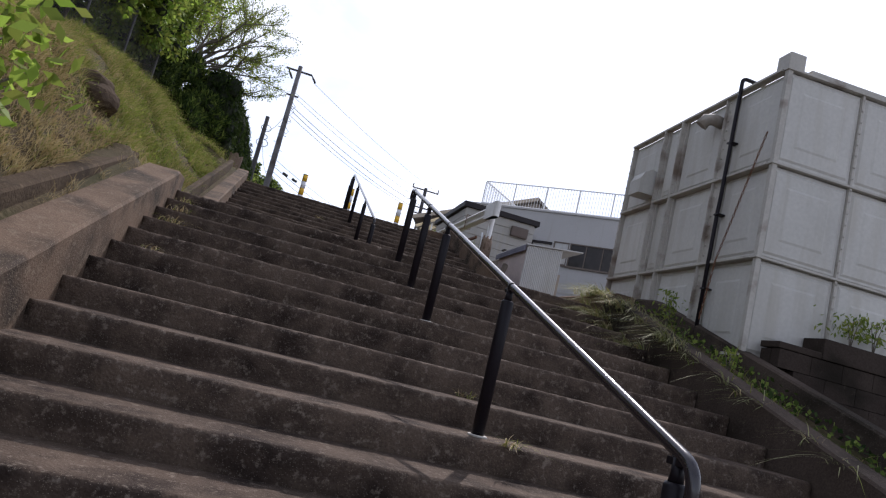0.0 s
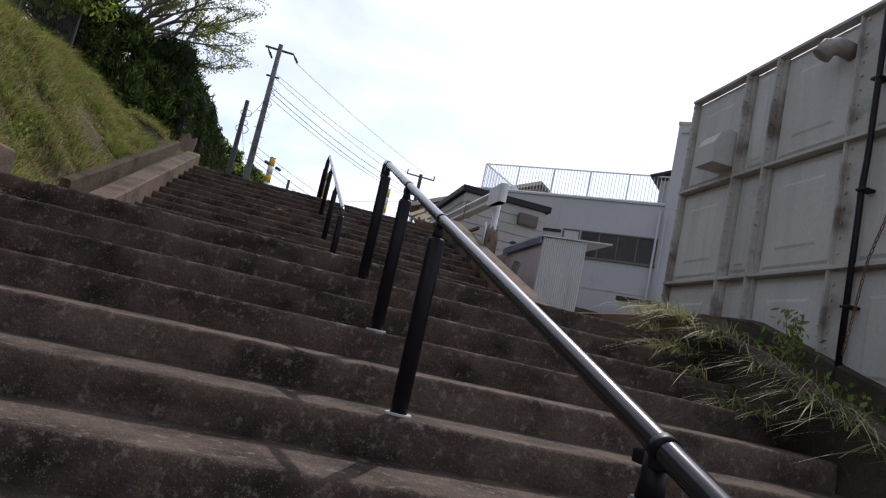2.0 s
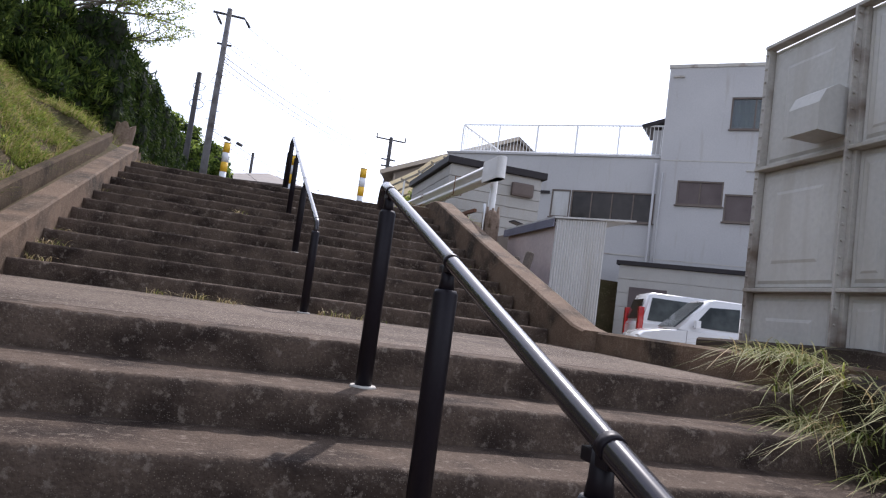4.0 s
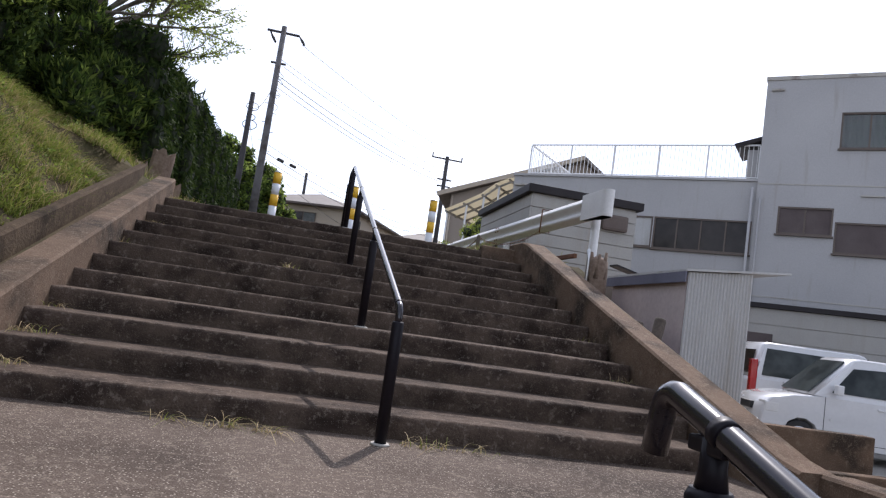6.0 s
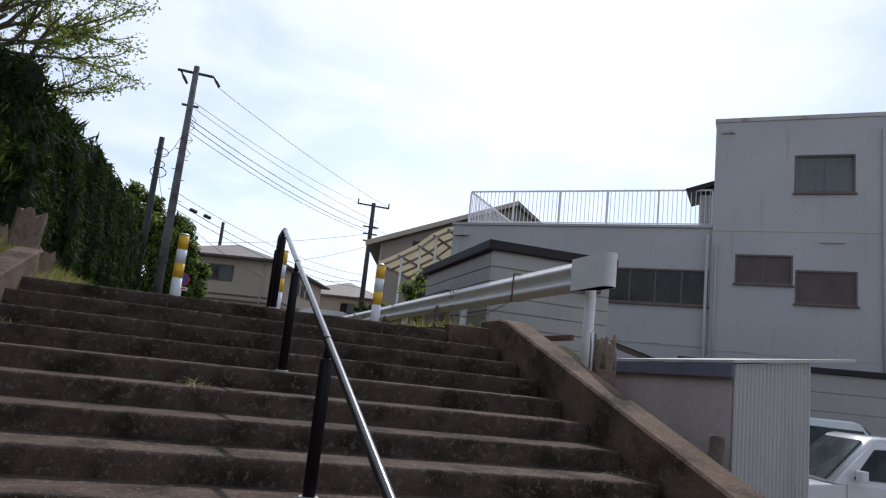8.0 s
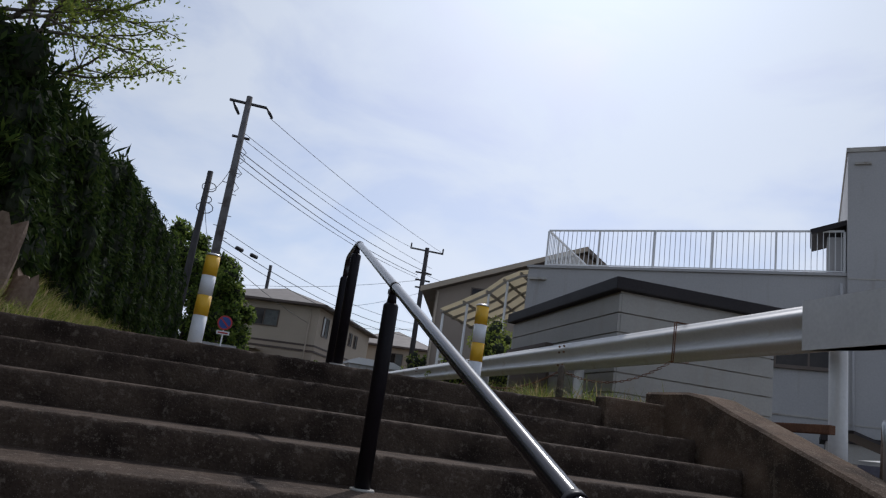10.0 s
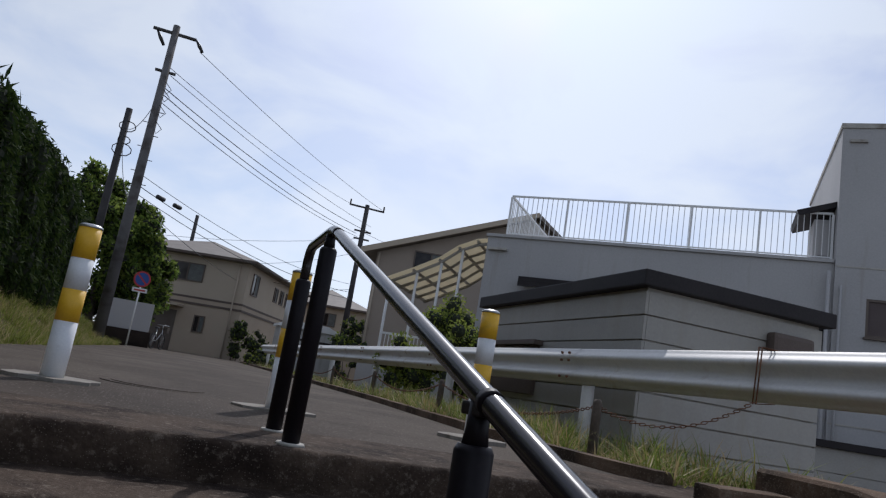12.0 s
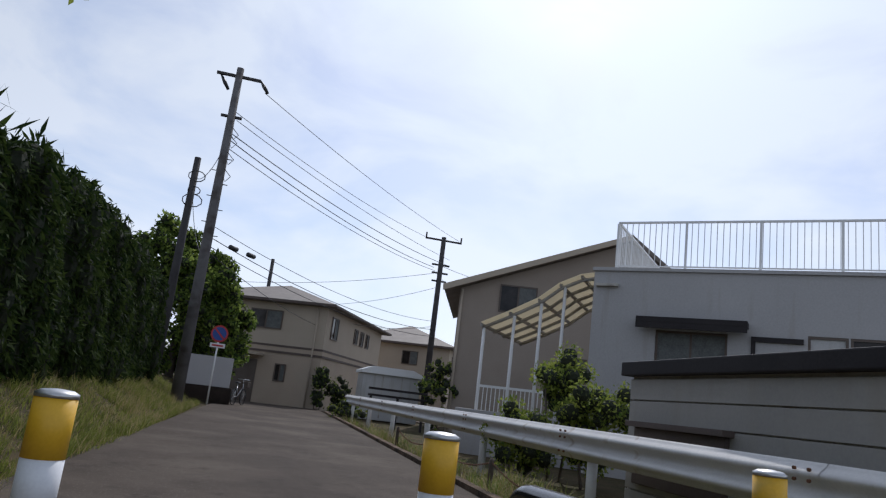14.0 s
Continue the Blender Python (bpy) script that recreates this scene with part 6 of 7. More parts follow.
# rounded conifer by the fence post
dome = thing("round_conifer", "tall rounded dark green conifer beside the fence", "tree")
D_LUMPS = []
for _ in range(150):
    d = rng.normal(size=3)
    d /= np.linalg.norm(d)
    D_LUMPS.append(((-4.05 + 0.5 * d[0], 18.4 + 0.6 * d[1], 7.1 + 1.75 * d[2]), (0.28, 0.28, 0.42)))
lump_core(D_LUMPS + [((-4.05, 18.4, 7.1), (0.6, 0.7, 1.8))], 0.6, M_INNER_SHADE, "inner_mass", dome)
foliage("crown", dome, D_LUMPS, 700, 0.13, [M_CONIFER, M_SHRUB], [0.8, 0.2], 0.32, 0.6, 0.8, 0.0, 0.12)
limb_mesh("trunk", [([(-4.05, 18.4, 4.9), (-4.05, 18.4, 6.2)], 0.12, 0.1)], dome)
# hanging mixed shrubs over the fence
over = thing("fence_shrubs", "mixed green shrubs hanging over the wire fence", "shrub")
O_LUMPS = []
for _ in range(470):
    y = rng.uniform(5.0, 17.6)
    xs = rng.uniform(-5.6, -3.3)
    zc = ground_z(-3.7, y)
    O_LUMPS.append(((xs, y, zc + (rng.uniform(0.3, 3.0) if xs < -4.45 else rng.uniform(1.15, 2.6))), (0.42, 0.45, 0.40)))
lump_core(O_LUMPS, 0.32, M_INNER_SHADE, "inner_mass", over)
foliage("crown", over, O_LUMPS, 220, 0.13, [M_SHRUB, M_BROAD, M_BIGLEAF], [0.3, 0.4, 0.3], 0.5, 0.7, 0.2, 0.3, 0.22)
limb_mesh("stems", [([(-4.6, y, crest(y) - 0.1), (-4.6 + 0.2 * math.sin(y), y + 0.2, crest(y) + 1.5)], 0.05, 0.03) for y in (8.8, 11.2, 13.5, 16.2)], over)


def grow(start, direction, length, radius, depth, paths, tips, spread=0.6, r=None, flat=0.6):
    """Limbs that fork; paths gathers tubes, tips the twig points that carry leaves."""
    p, d = Vector(start), Vector(direction).normalized()
    pts = [tuple(p)]
    n = 5
    for i in range(n):
        d = (d + Vector((r.gauss(0, 0.13), r.gauss(0, 0.13), r.gauss(0.02, 0.09)))).normalized()
        p = p + d * (length / n)
        pts.append(tuple(p))
        if depth <= 1:
            tips.append((tuple(p), tuple(d)))
    paths.append((pts, radius, radius * 0.55))
    if depth == 0:
        return
    for k in range(3 if depth > 1 else 4):
        at = Vector(pts[r.choice((2, 3, 4, 5))])
        e = (d + Vector((r.gauss(0, spread), r.gauss(0, spread), r.gauss(0.05, spread * flat)))).normalized()
        grow(at, e, length * r.uniform(0.55, 0.8), radius * 0.55, depth - 1, paths, tips, spread, r, flat)


def airy_tree(name, label, base, main, leaf, size, per, seed, mats, shares, radius=0.09, depth=3):
    th = thing(name, label, "tree")
    r = random.Random(seed)
    paths, tips = [], []
    trunk = [base]
    for p in main[0][1]:
        trunk.append(p)
    paths.append((trunk, radius * 1.3, radius))
    for direction, length in main[1]:
        grow(trunk[-1], direction, length, radius * 0.75, depth, paths, tips, 0.5, r)
    limb_mesh("trunk", paths[:1], th)
    bm = bmesh.new()
    for pts, r0, r1 in paths[1:]:
        ring_tube(bm, pts, [r0 + (r1 - r0) * i / (len(pts) - 1) for i in range(len(pts))], 5 if r0 > 0.02 else 4)
    tagged(part("branchwork", bm, M_BARK, th), kind="stuff")
    C = np.array([t[0] for t in tips])
    A = np.array([t[1] for t in tips])
    k = rng.integers(0, len(C), per)
    P = C[k] + rng.normal(0, size * 0.9, (per, 3))
    ob = new("crown", leaves_mesh("crown", P, size, mats, rng, A[k] * 0.5 + np.array((0, 0, -0.1)), 0.45, 0.0, rng.choice(len(mats), per, p=shares)))
    ob.parent = th
    return th


airy_tree("broadleaf_tree", "light green airy broadleaf tree with thin spreading branches", (-4.45, 21.3, 4.9),
          ((0, [(-4.35, 21.3, 5.9), (-4.1, 21.2, 7.0)]),
           [((0.75, 0.1, 0.45), 1.9), ((0.6, -0.55, 0.55), 1.9), ((0.55, 0.4, 0.8), 2.0), ((0.2, -0.3, 1.0), 2.1), ((-0.3, 0.3, 0.9), 1.8), ((-0.5, -0.5, 0.6), 1.7), ((0.8, 0.0, 0.15), 1.7), ((0.75, -0.2, 0.75), 2.1), ((0.8, 0.3, 0.3), 1.7)]),
          None, 0.07, 17000, 11, [M_BROAD, M_SHRUB], [0.75, 0.25], 0.085, 3)
# overhanging branch foliage high over the fence
airy_tree("broadleaf_tree", "green broadleaf tree leaning out over the bank", (-5.2, 12.5, 4.4),
          ((0, [(-5.0, 12.6, 5.6), (-4.7, 12.7, 6.6)]), [((0.5, -0.2, 0.5), 1.6), ((0.45, 0.5, 0.5), 1.7), ((0.2, -0.6, 0.7), 1.6), ((-0.2, 0.5, 1.0), 1.6), ((0.5, 0.1, 0.2), 1.5)]),
          None, 0.11, 9000, 5, [M_BROAD, M_BIGLEAF], [0.5, 0.5], 0.08, 2)
airy_tree("broadleaf_tree", "green broadleaf tree high on the bank", (-5.4, 16.6, 4.9),
          ((0, [(-5.2, 16.6, 6.4), (-5.0, 16.7, 7.4)]), [((0.5, -0.2, 0.5), 1.6), ((0.45, 0.5, 0.5), 1.7), ((0.2, -0.6, 0.7), 1.6), ((-0.2, 0.5, 1.0), 1.6), ((0.5, 0.1, 0.2), 1.5)]),
          None, 0.11, 9000, 6, [M_BROAD, M_BIGLEAF], [0.6, 0.4], 0.08, 2)
# large-leaved plant close to the foot of the bank
lp = thing("leafy_shrub", "bright green large-leaved shrub by the steps", "shrub")
r_ = random.Random(3)
stems, lc = [], []
for k in range(13):
    b0 = Vector((-1.75 + r_.uniform(-0.15, 0.15), 3.0 + r_.uniform(-0.35, 0.35), ground_z(-1.75, 3.0) - 0.05))
    e0 = Vector((-1.13 + r_.uniform(-0.22, 0.12), 3.0 + r_.uniform(-0.3, 0.3), 1.74 + r_.uniform(-0.2, 0.34)))
    pts = [tuple(b0.lerp(e0, t) + Vector((0, 0, 0.18 * math.sin(t * math.pi)))) for t in [i / 6 for i in range(7)]]
    stems.append((pts, 0.012, 0.005))
    for t in range(80):
        lc.append(Vector(pts[r_.choice((4, 5, 6, 6))]) + Vector((r_.gauss(0, 0.09), r_.gauss(0, 0.10), r_.gauss(0, 0.10))))
limb_mesh("stems", stems, lp)
ob = new("leaves", leaves_mesh("leaves", np.array([tuple(v) for v in lc]), 0.085, [M_BIGLEAF, M_BROAD], rng, None, 0.5, 0.3, rng.choice(2, len(lc))))
ob.parent = lp
# trees behind the far poles
far_t = thing("broadleaf_tree", "dense green trees behind the utility poles", "tree")
T_LUMPS = []
for cx, cy, cz, rx, ry, rz, n in ((-2.6, 48.5, 7.6, 1.7, 1.8, 2.3, 110), (-0.9, 48.8, 7.0, 1.3, 1.6, 2.1, 90), (-3.4, 49, 9.6, 1.3, 1.3, 2.0, 90), (-1.6, 48.8, 8.9, 1.1, 1.3, 1.4, 70)):
    for _ in range(n):
        d = rng.normal(size=3)
        d /= np.linalg.norm(d)
        k = rng.uniform(0.75, 1.05)
        T_LUMPS.append(((cx + d[0] * rx * k, cy + d[1] * ry * k, cz + d[2] * rz * k), (0.45, 0.45, 0.40)))
lump_core(T_LUMPS, 0.5, M_INNER_SHADE, "inner_mass", far_t)
foliage("crown", far_t, T_LUMPS, 190, 0.22, [M_SHRUB, M_CONIFER], [0.7, 0.3], 0.5, 0.7, 0.1, 0.2, 0.25)
limb_mesh("trunk", [([(-2.4, 48.6, 4.2), (-2.4, 48.6, 7.0)], 0.2, 0.14), ([(-0.9, 48.8, 4.1), (-0.9, 48.8, 6.5)], 0.16, 0.1)], far_t)


def bush(label, spots, per, size, mats, shares):
    th = thing("shrub", label, "shrub")
    L = []
    for cx, cy, cz, rx, ry, rz, n in spots:
        for _ in range(n):
            d = rng.normal(size=3)
            d /= np.linalg.norm(d)
            k = rng.uniform(0.35, 1.05)
            L.append(((cx + d[0] * rx * k, cy + d[1] * ry * k, cz + abs(d[2]) * rz * k if d[2] > -0.4 else cz + d[2] * rz * k), (0.27, 0.27, 0.25)))
    lump_core(L, 0.55, M_INNER_SHADE, "inner_mass", th)
    foliage("leaves", th, L, per, size, mats, shares, 0.5, 0.7, 0.15, 0.1, 0.28)
    limb_mesh("stems", [([(s[0] + dx, s[1], ROAD_Z - 0.1), (s[0] + dx * 3, s[1], s[2])], 0.03, 0.015) for s in spots for dx in (-0.1, 0.1)], th)


bush("green leafy shrub beside the siding hut", [(6.45, 27.7, 5.2, 0.62, 0.7, 0.75, 48), (5.45, 28.2, 4.75, 0.62, 0.6, 0.5, 38), (6.25, 28.6, 5.75, 0.42, 0.5, 0.55, 24)], 520, 0.075, [M_BROAD, M_SHRUB], [0.75, 0.25])
bush("green shrub at the far verge", [(8.6, 46.3, 5.6, 0.8, 0.8, 1.5, 60)], 70, 0.16, [M_BROAD, M_SHRUB], [0.5, 0.5])
bush("low green weeds at the end of the verge", [(4.75, 45.5, 4.3, 0.7, 1.2, 0.6, 40)], 70, 0.14, [M_GRASS, M_SHRUB], [0.6, 0.4])
bush("dark ivy on the house corner", [(4.3, 53.4, 5.3, 0.35, 0.3, 1.1, 40), (5.4, 54.5, 4.9, 0.6, 0.5, 0.9, 40)], 60, 0.17, [M_CONIFER, M_SHRUB], [0.7, 0.3])


# ---- grass ----
def blades(name, label, pts, length, width, mats, shares, lean=0.5, bias=(0, 0, 0), seg=3, tuft=None, dry=None):
    """Curved grass blades rooted at pts."""
    n = len(pts)
    a = rng.uniform(0, 2 * math.pi, n)
    d = np.stack([np.cos(a), np.sin(a), np.zeros(n)], 1) * rng.uniform(0.15, 1.0, n)[:, None] * lean + np.array(bias)
    L = length * rng.uniform(0.45, 1.3, n)
    if tuft:
        L = L * np.array([tuft(x, y) for x, y, _ in pts])
    s = np.stack([-np.sin(a), np.cos(a), np.zeros(n)], 1)
    V = np.zeros((n, 2 * seg + 1, 3))
    for k in range(seg + 1):
        t = k / seg
        up = L * (t - 0.45 * t * t * np.linalg.norm(d, axis=1))
        c = pts + d * (L * t * t * 1.0)[:, None] + d * (0.25 * L * t)[:, None]
        c[:, 2] += up
        w = width * (1 - 0.75 * t)
        if k < seg:
            V[:, 2 * k], V[:, 2 * k + 1] = c - s * w / 2, c + s * w / 2
        else:
            V[:, 2 * seg] = c
    base = np.arange(n)[:, None] * (2 * seg + 1)
    quads = [base + np.array([[2 * k, 2 * k + 1, 2 * k + 3, 2 * k + 2]]) for k in range(seg - 1)]
    tri = base + np.array([[2 * seg - 2, 2 * seg - 1, 2 * seg]])
    faces = [f for q in quads for f in q.tolist()] + tri.tolist()
    pick = rng.choice(len(mats), n, p=shares)
    if dry:
        pick = np.where(rng.random(n) < np.array([dry(x, y) for x, y, _ in pts]), 1, pick)
    idx = np.concatenate([pick] * seg)
    ob = new(name, raw_mesh(name, V.reshape(-1, 3), faces, mats, idx))
    return tagged(ob, label, "grass", kind="stuff")


def scatter(n, x0, x1, y0, y1, keep=None):
    P = np.stack([rng.uniform(x0, x1, n), rng.uniform(y0, y1, n), np.zeros(n)], 1)
    if keep is not None:
        P = P[[keep(x, y) for x, y, _ in P]]
    P[:, 2] = [ground_z(x, y) - 0.01 for x, y, _ in P]
    return P


def patchy(x, y):
    return noise.noise(Vector((x * 0.9, y * 0.9, 2.0))) + 0.5 * noise.noise(Vector((x * 3.1, y * 3.1, 7.0)))


bank_x = lambda x, y: x < (-1.82 if y < 8.6 else -1.42 if y < 9 else -1.50 if 11 < y < 17.8 else -1.05 if y > 17.8 else -1.2)
blades("bank_grass", "uneven green grass on the bank", scatter(190000, -4.6, -1.1, 2.5, 21.5, lambda x, y: bank_x(x, y) and patchy(x, y) > -0.35 and (x < -1.6 or patchy(x * 2, y * 2) > -0.2)), 0.12, 0.010, [M_GRASS, M_GRASS_DRY, M_SHRUB], [0.64, 0.22, 0.14], 1.1, (0.3, 0, -0.08),
       tuft=lambda x, y: 0.4 + 1.7 * smooth01(0.5 + 1.6 * patchy(x * 2.2 + 3, y * 2.2)), dry=lambda x, y: min(0.85, max(0.0, 0.6 * patchy(x * 1.1 + 9, y * 1.1) + 0.9 * smooth01((9.5 - y) / 3.5))))
blades("bank_dry_grass", "dry straw among the grass on the bank", scatter(30000, -4.4, -1.46, 1.0, 12.0, lambda x, y: (bank_x(x, y) or (-1.64 < x < -1.48 and y < 8.6)) and patchy(x + 5, y) > 0.05), 0.22, 0.005, [M_GRASS_DRY, M_DRYLEAF], [0.5, 0.5], 1.2, (0.3, 0, -0.15))
blades("lane_grass", "green grass strip below the hedge", scatter(42000, -2.4, -0.7, 18.0, 44.0, lambda x, y: x < road_x(y)[0] + 0.1 + 0.12 * patchy(x, y)), 0.17, 0.010, [M_GRASS, M_GRASS_DRY], [0.8, 0.2], 0.9, (0.15, 0, 0), tuft=lambda x, y: 0.4 + 1.3 * smooth01(0.5 + 1.3 * patchy(x * 1.5 + 3, y * 1.5)), dry=lambda x, y: max(0.0, 0.9 * patchy(x + 4, y)))
blades("verge_grass", "weeds and grass on the verge under the guard rail", scatter(60000, 3.3, 4.95, 17.9, 44.0, lambda x, y: x > road_x(y)[1] + 0.14 and patchy(x, y) > -0.12 - 0.25 * (y < 27) and rng.random() < (1.0 if y < 27 else 0.3)), 0.24, 0.011, [M_GRASS, M_GRASS_DRY, M_SHRUB], [0.4, 0.38, 0.22], 1.1, tuft=lambda x, y: 0.35 + 1.2 * smooth01(0.4 + 1.4 * patchy(x * 2 + 3, y * 2)))
# arching striped weeds spilling over the right-hand kerb
W = []
for _ in range(50):
    y = rng.uniform(6.5, 8.5) if rng.random() < 0.85 else rng.uniform(8.4, 9.1)
    c = np.array((rng.uniform(3.86, 4.28), y, 0.0))
    c[2] = tread_z(y) if c[0] < 3.95 else stair_line(y) + 0.16
    W += [c + np.array((rng.normal(0, 0.04), rng.normal(0, 0.04), 0)) for _ in range(24)]
for y in (6.3, 6.15, 5.75, 5.5, 5.3, 4.7, 4.4, 3.6, 3.0):
    W += [np.array((4.02 + rng.normal(0, 0.03), y + rng.normal(0, 0.05), stair_line(y) + 0.16)) for _ in range(16)]
blades("arching_weeds", "arching pale striped weeds spilling over the kerb", np.array(W), 0.30, 0.010, [M_WEED, M_GRASS_DRY, M_GRASS], [0.64, 0.18, 0.18], 1.3, (-0.95, -0.55, -0.30), 5)
W = []
for _ in range(34):
    y = rng.uniform(1.0, 8.2)
    W += [np.array((rng.uniform(4.25, 4.78), y, stair_line(y) + 0.09)) + np.array((rng.normal(0, 0.04), rng.normal(0, 0.04), 0)) for _ in range(14)]
blades("strip_weeds", "green weeds in the planted strip", np.array(W), 0.15, 0.012, [M_GRASS, M_SHRUB, M_GRASS_DRY], [0.45, 0.35, 0.2], 1.2, (0, 0, 0), 3)
# broad-leaved weeds in clumps on the bank
B = []
for _ in range(240):
    x, y = rng.uniform(-3.5, -1.65), rng.uniform(7.5, 18.5)
    if patchy(x * 1.2, y * 1.2 + 4) < -0.05:
        continue
    k = int(rng.integers(14, 46))
    q = np.array((x, y, ground_z(x, y) + 0.07)) + rng.normal(0, 1, (k, 3)) * np.array((0.10, 0.12, 0.05))
    B.append(q)
B = np.concatenate(B)
tagged(new("bank_weeds", leaves_mesh("bank_weeds", B, 0.04, [M_BROAD, M_SHRUB], rng, np.tile((0.3, -0.2, 0.35), (len(B), 1)), 0.5, 0.0, rng.choice(2, len(B)))), "small-leaved green weeds among the bank grass", "weeds", kind="stuff")
P = scatter(700, 4.3, 4.78, 1.0, 8.2)
P[:, 2] += rng.uniform(0.03, 0.16, len(P))
tagged(new("ground_ivy", leaves_mesh("ground_ivy", P, 0.05, [M_CONIFER, M_SHRUB], rng, None, 0.75, 0.0, rng.choice(2, len(P)))), "small round-leaved ground cover in the planted strip", "ground cover", kind="stuff")
for x, y, h, n in ((4.55, 7.7, 0.42, 120), (4.45, 8.6, 0.40, 90), (4.5, 6.4, 0.24, 80), (5.95, 6.48, 0.30, 150), (6.25, 6.48, 0.34, 160), (4.6, 9.6, 0.2, 80), (4.55, 10.6, 0.18, 90)):
    z = 2.22 if 6.3 < y < 6.6 and x > 5 else ground_z(x, y)
    th = thing("weed_plant", "leafy green weed growing beside the kerb", "plant", group="weeds by the kerb")
    limb_mesh("stems", [([(x, y, z - 0.03), (x + dx * 0.5, y + dy * 0.5, z + h * 0.6), (x + dx, y + dy, z + h)], 0.006, 0.003) for dx, dy in ((0.05, 0.04), (-0.06, 0.02), (0.02, -0.07), (0, 0))], th)
    c = np.array((x, y, z)) + np.stack([rng.normal(0, 0.07 + 0.1 * (n > 140), n), rng.normal(0, 0.08, n), rng.uniform(0.3, 1.1, n) * h], 1)
    ob = new("leaves", leaves_mesh("leaves", c, 0.07, [M_SHRUB, M_BROAD], rng, np.tile((0, 0, 0.4), (n, 1)), 0.35, 0.0, rng.choice(2, n)))
    ob.parent = th
# dry tufts in the joints of the steps
W = []
for x, y, n, s in ((0.55, 11.62, 30, 0.05), (0.75, 11.6, 30, 0.06), (1.7, 11.62, 35, 0.09), (1.95, 11.63, 20, 0.1), (0.2, 11.64, 18, 0.05), (-0.9, 12.6, 40, 0.08), (-0.85, 12.1, 30, 0.08), (-0.95, 13.2, 16, 0.05), (-0.93, 8.0, 24, 0.06),
                   (-0.9, 7.0, 30, 0.05), (-0.9, 6.4, 26, 0.05), (-0.9, 7.45, 26, 0.05), (1.52, 4.05, 34, 0.03), (1.50, 5.0, 26, 0.03), (0.76, 15.0, 22, 0.04), (-0.95, 15.2, 14, 0.05), (-0.9, 16.2, 20, 0.08), (-0.95, 17.6, 60, 0.16), (3.85, 13.2, 16, 0.1), (3.85, 14.2, 14, 0.1)):
    W += [np.array((x + rng.normal(0, s), y + rng.normal(0, 0.02), tread_z(y + 0.03))) for _ in range(n)]
blades("dry_tufts", "dry grass tufts in the joints of the steps", np.array(W), 0.14, 0.006, [M_DRYLEAF, M_GRASS_DRY, M_GRASS], [0.35, 0.3, 0.35], 1.7, (0.15, -0.25, -0.25), 4)
# stones in the bank
for x, y, s in ((-2.33, 8.95, 0.27), (-2.0, 7.2, 0.08)):
    bm = bmesh.new()
    bmesh.ops.create_icosphere(bm, subdivisions=3, radius=s)
    for v in bm.verts:
        v.co = Vector((v.co.x * 1.0, v.co.y * 1.35, v.co.z * 0.8)) * (1 + 0.5 * noise.noise(v.co * 7 / (s * 6)))
    ob = part("stone", bm, M_STONE, None)
    ob.location = (x, y, ground_z(x, y) + s * 0.05)
    tagged(ob, "brown field stone half sunk in the bank", "stone", "stones in the bank")


def stump(x, y, h, r, tilt):
    bm = bmesh.new()
    n, rings = 18, []
    rr = random.Random(int(h * 1000))
    for j, t in enumerate((0, 0.25, 0.6, 0.9, 1.0)):
        rings.append([bm.verts.new((math.cos(u) * r * (1.15 - 0.2 * t) * (1 + 0.12 * math.sin(3 * u + j)), math.sin(u) * r * (1.15 - 0.2 * t), h * t + (rr.uniform(-0.05, 0.06) if j == 4 else 0))) for u in [2 * math.pi * k / n for k in range(n)]])
    for a_, b_ in zip(rings, rings[1:]):
        for k in range(n):
            bm.faces.new((a_[k], a_[(k + 1) % n], b_[(k + 1) % n], b_[k]))
    c = bm.verts.new((0, 0, h * 0.93))
    for k in range(n):
        bm.faces.new((rings[-1][k], rings[-1][(k + 1) % n], c))
    bm.faces.new(rings[0][::-1])
    ob = part("tree_stump", bm, M_STUMP, None)
    ob.location, ob.rotation_euler = (x, y, ground_z(x, y) - 0.08), (0, radians(tilt), 0.4)
    return tagged(ob, "weathered grey-brown cut tree stump at the head of the bank", "tree stump", "stumps by the hedge")


stump(-1.62, 19.5, 0.76, 0.18, 8)
stump(-1.42, 19.9, 0.42, 0.12, 12)
stump(-1.75, 19.3, 0.35, 0.09, -6)

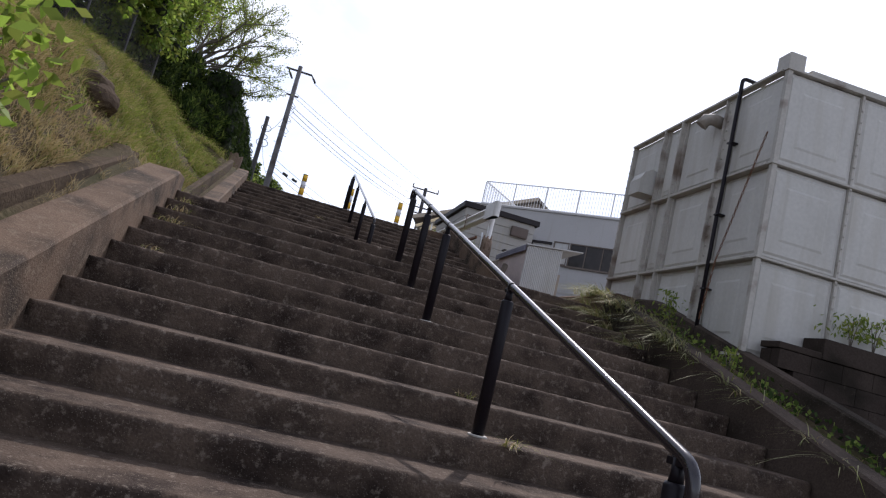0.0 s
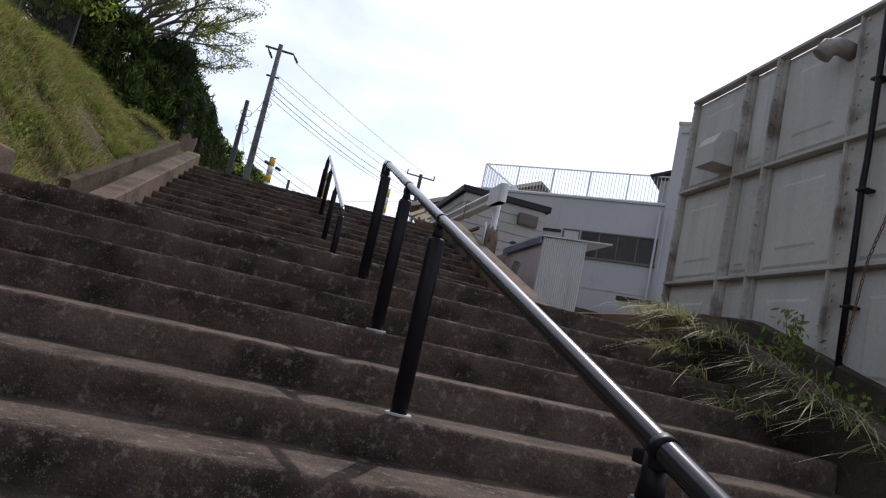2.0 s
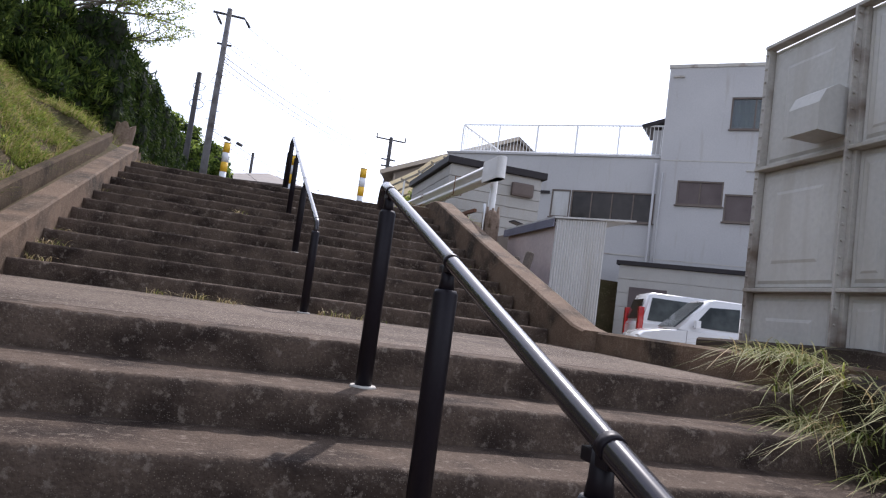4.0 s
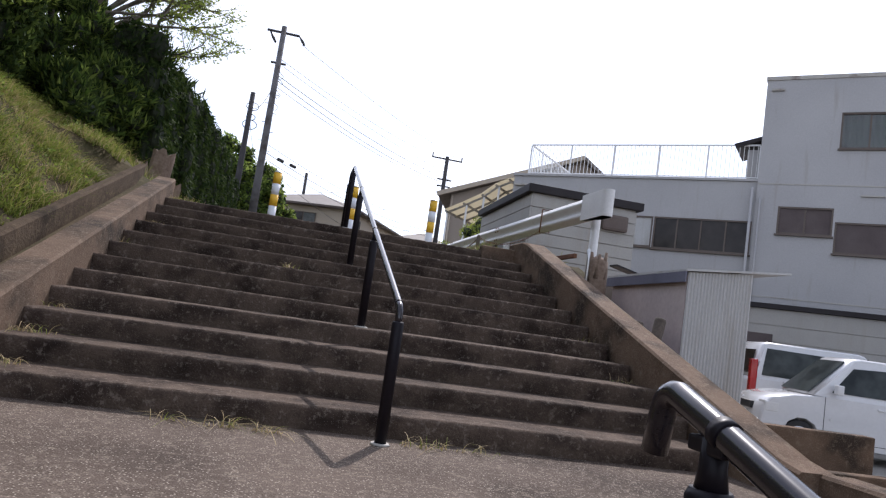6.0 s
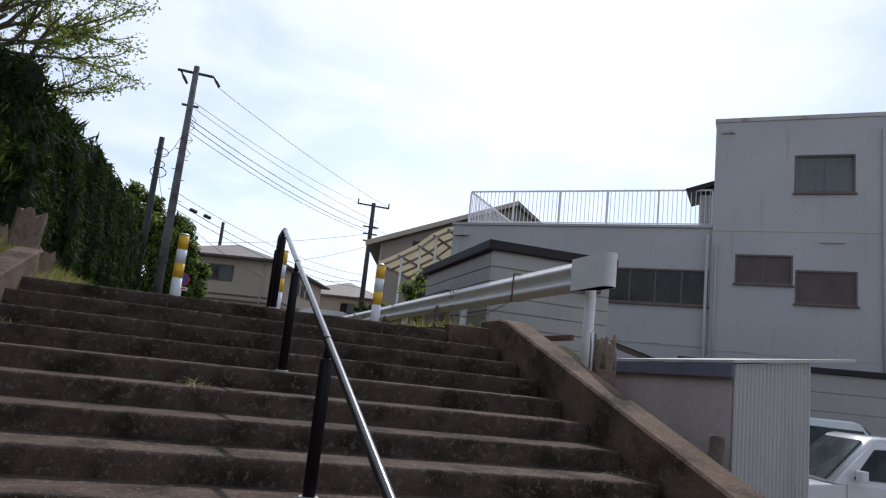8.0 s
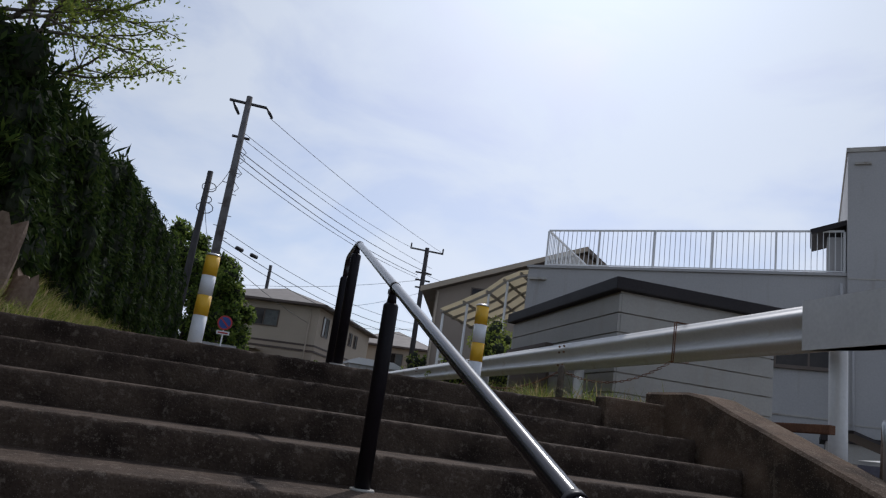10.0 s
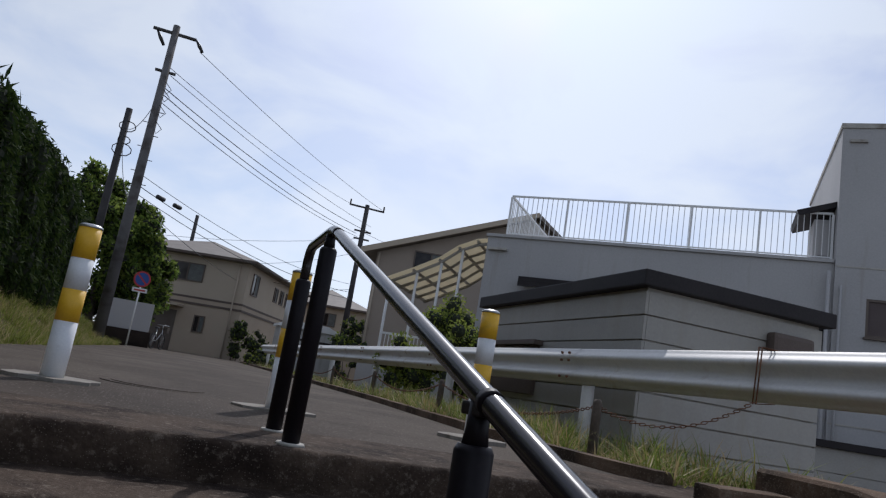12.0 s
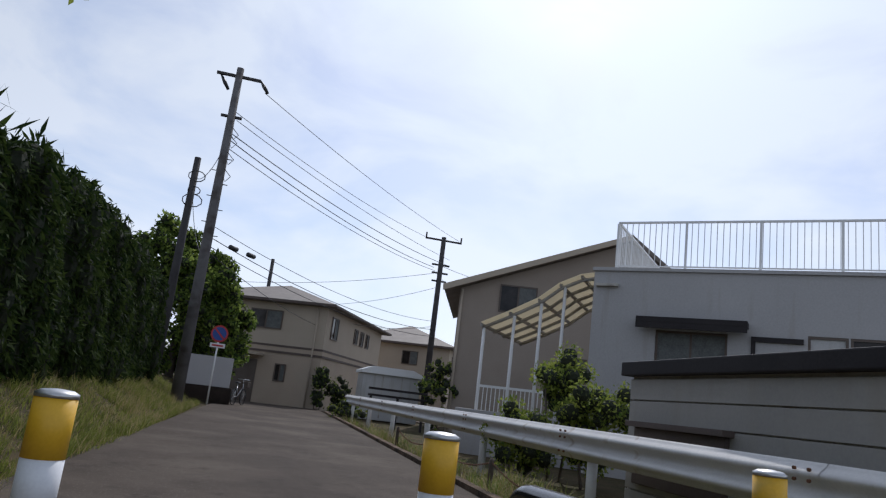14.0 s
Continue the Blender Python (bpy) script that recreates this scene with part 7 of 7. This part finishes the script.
# ---- the steps, one by one ----
def step_mesh(name, width, tread, rise, seed):
    """One concrete step with a worn, slightly ragged nose."""
    rng = random.Random(seed)
    bm = bmesh.new()
    n = 130
    prof = None
    for i in range(n + 1):
        x = width * i / n
        a, b = rng.uniform(-0.005, 0.006) + 0.006 * noise.noise(Vector((x * 2.3, seed, 0))), rng.uniform(-0.004, 0.003)
        chip = 0.018 if rng.random() < 0.05 else 0.0
        r = [bm.verts.new(p) for p in ((x, tread, -rise - 0.1), (x, 0.012 + 0.3 * a, -rise - 0.1), (x, 0.004 + 0.5 * a, -rise * 0.5), (x, a + chip, -0.022 + b - chip), (x, 0.012 + a + chip, b - chip * 0.5),
                                       (x, 0.05, 0.001 + 0.3 * b), (x, tread, 0.004))]
        if prof:
            for k in range(7):
                f = bm.faces.new((prof[k], prof[(k + 1) % 7], r[(k + 1) % 7], r[k]))
                f.smooth = k in (2, 3, 4)
        else:
            bm.faces.new(r)
        prof = r
    bm.faces.new(prof[::-1])
    return mesh_of(name, bm, M_STEP)


stairs = thing("stairs", "weathered brown-grey concrete outdoor steps in two flights", "stairs", kind="structure")
lo_mesh = [step_mesh("step", X_R - X_LOW, RUN_LO + 0.06, RISE_LO, s) for s in (1, 2, 3, 4)]
up_mesh = [step_mesh("step", X_R - X_L, RUN_UP + 0.06, RISE_UP, s) for s in (5, 6, 7, 8)]
for k in range(N_LO):
    share("step", lo_mesh[k % 4], stairs, (X_LOW, LAND_Y0 - RUN_LO * k, LAND_Z - RISE_LO * k - (LO_DROP if k else 0.013)))
top_mesh = step_mesh("step", X_R - X_L, 0.72, RISE_UP, 9)
for k in range(N_UP):
    share("step", top_mesh if k == N_UP - 1 else up_mesh[k % 4], stairs, (X_L - 0.03, LAND_Y1 + RUN_UP * k, LAND_Z + RISE_UP * (k + 1)))

# ---- block retaining wall under the tank ----
block_wall = thing("block_wall", "dark stained concrete block retaining wall below the tank", "wall", kind="structure")
bm = bmesh.new()
box(bm, 4.99, 12.0, 6.46, 6.60, -1.3, 1.99)
part("core", bm, M_DARKWALL, block_wall)
bm = bmesh.new()
box(bm, 0.002, 0.388, 0, 0.12, 0.002, 0.188, 0.004)
block = mesh_of("block", bm, M_DARKWALL)
for r in range(12):
    for c in range(11):
        share("block", block, block_wall, (5.0 + 0.39 * c + (0.195 if r % 2 else 0), 6.345, 2.0 - 0.19 * r - 0.19))
bm = bmesh.new()
box(bm, 4.985, 5.5, 6.34, 6.62, 2.005, 2.07, 0.01)
box(bm, 5.5, 9.6, 6.33, 6.63, 2.005, 2.22, 0.01)
part("cap", bm, M_DARKWALL, block_wall)
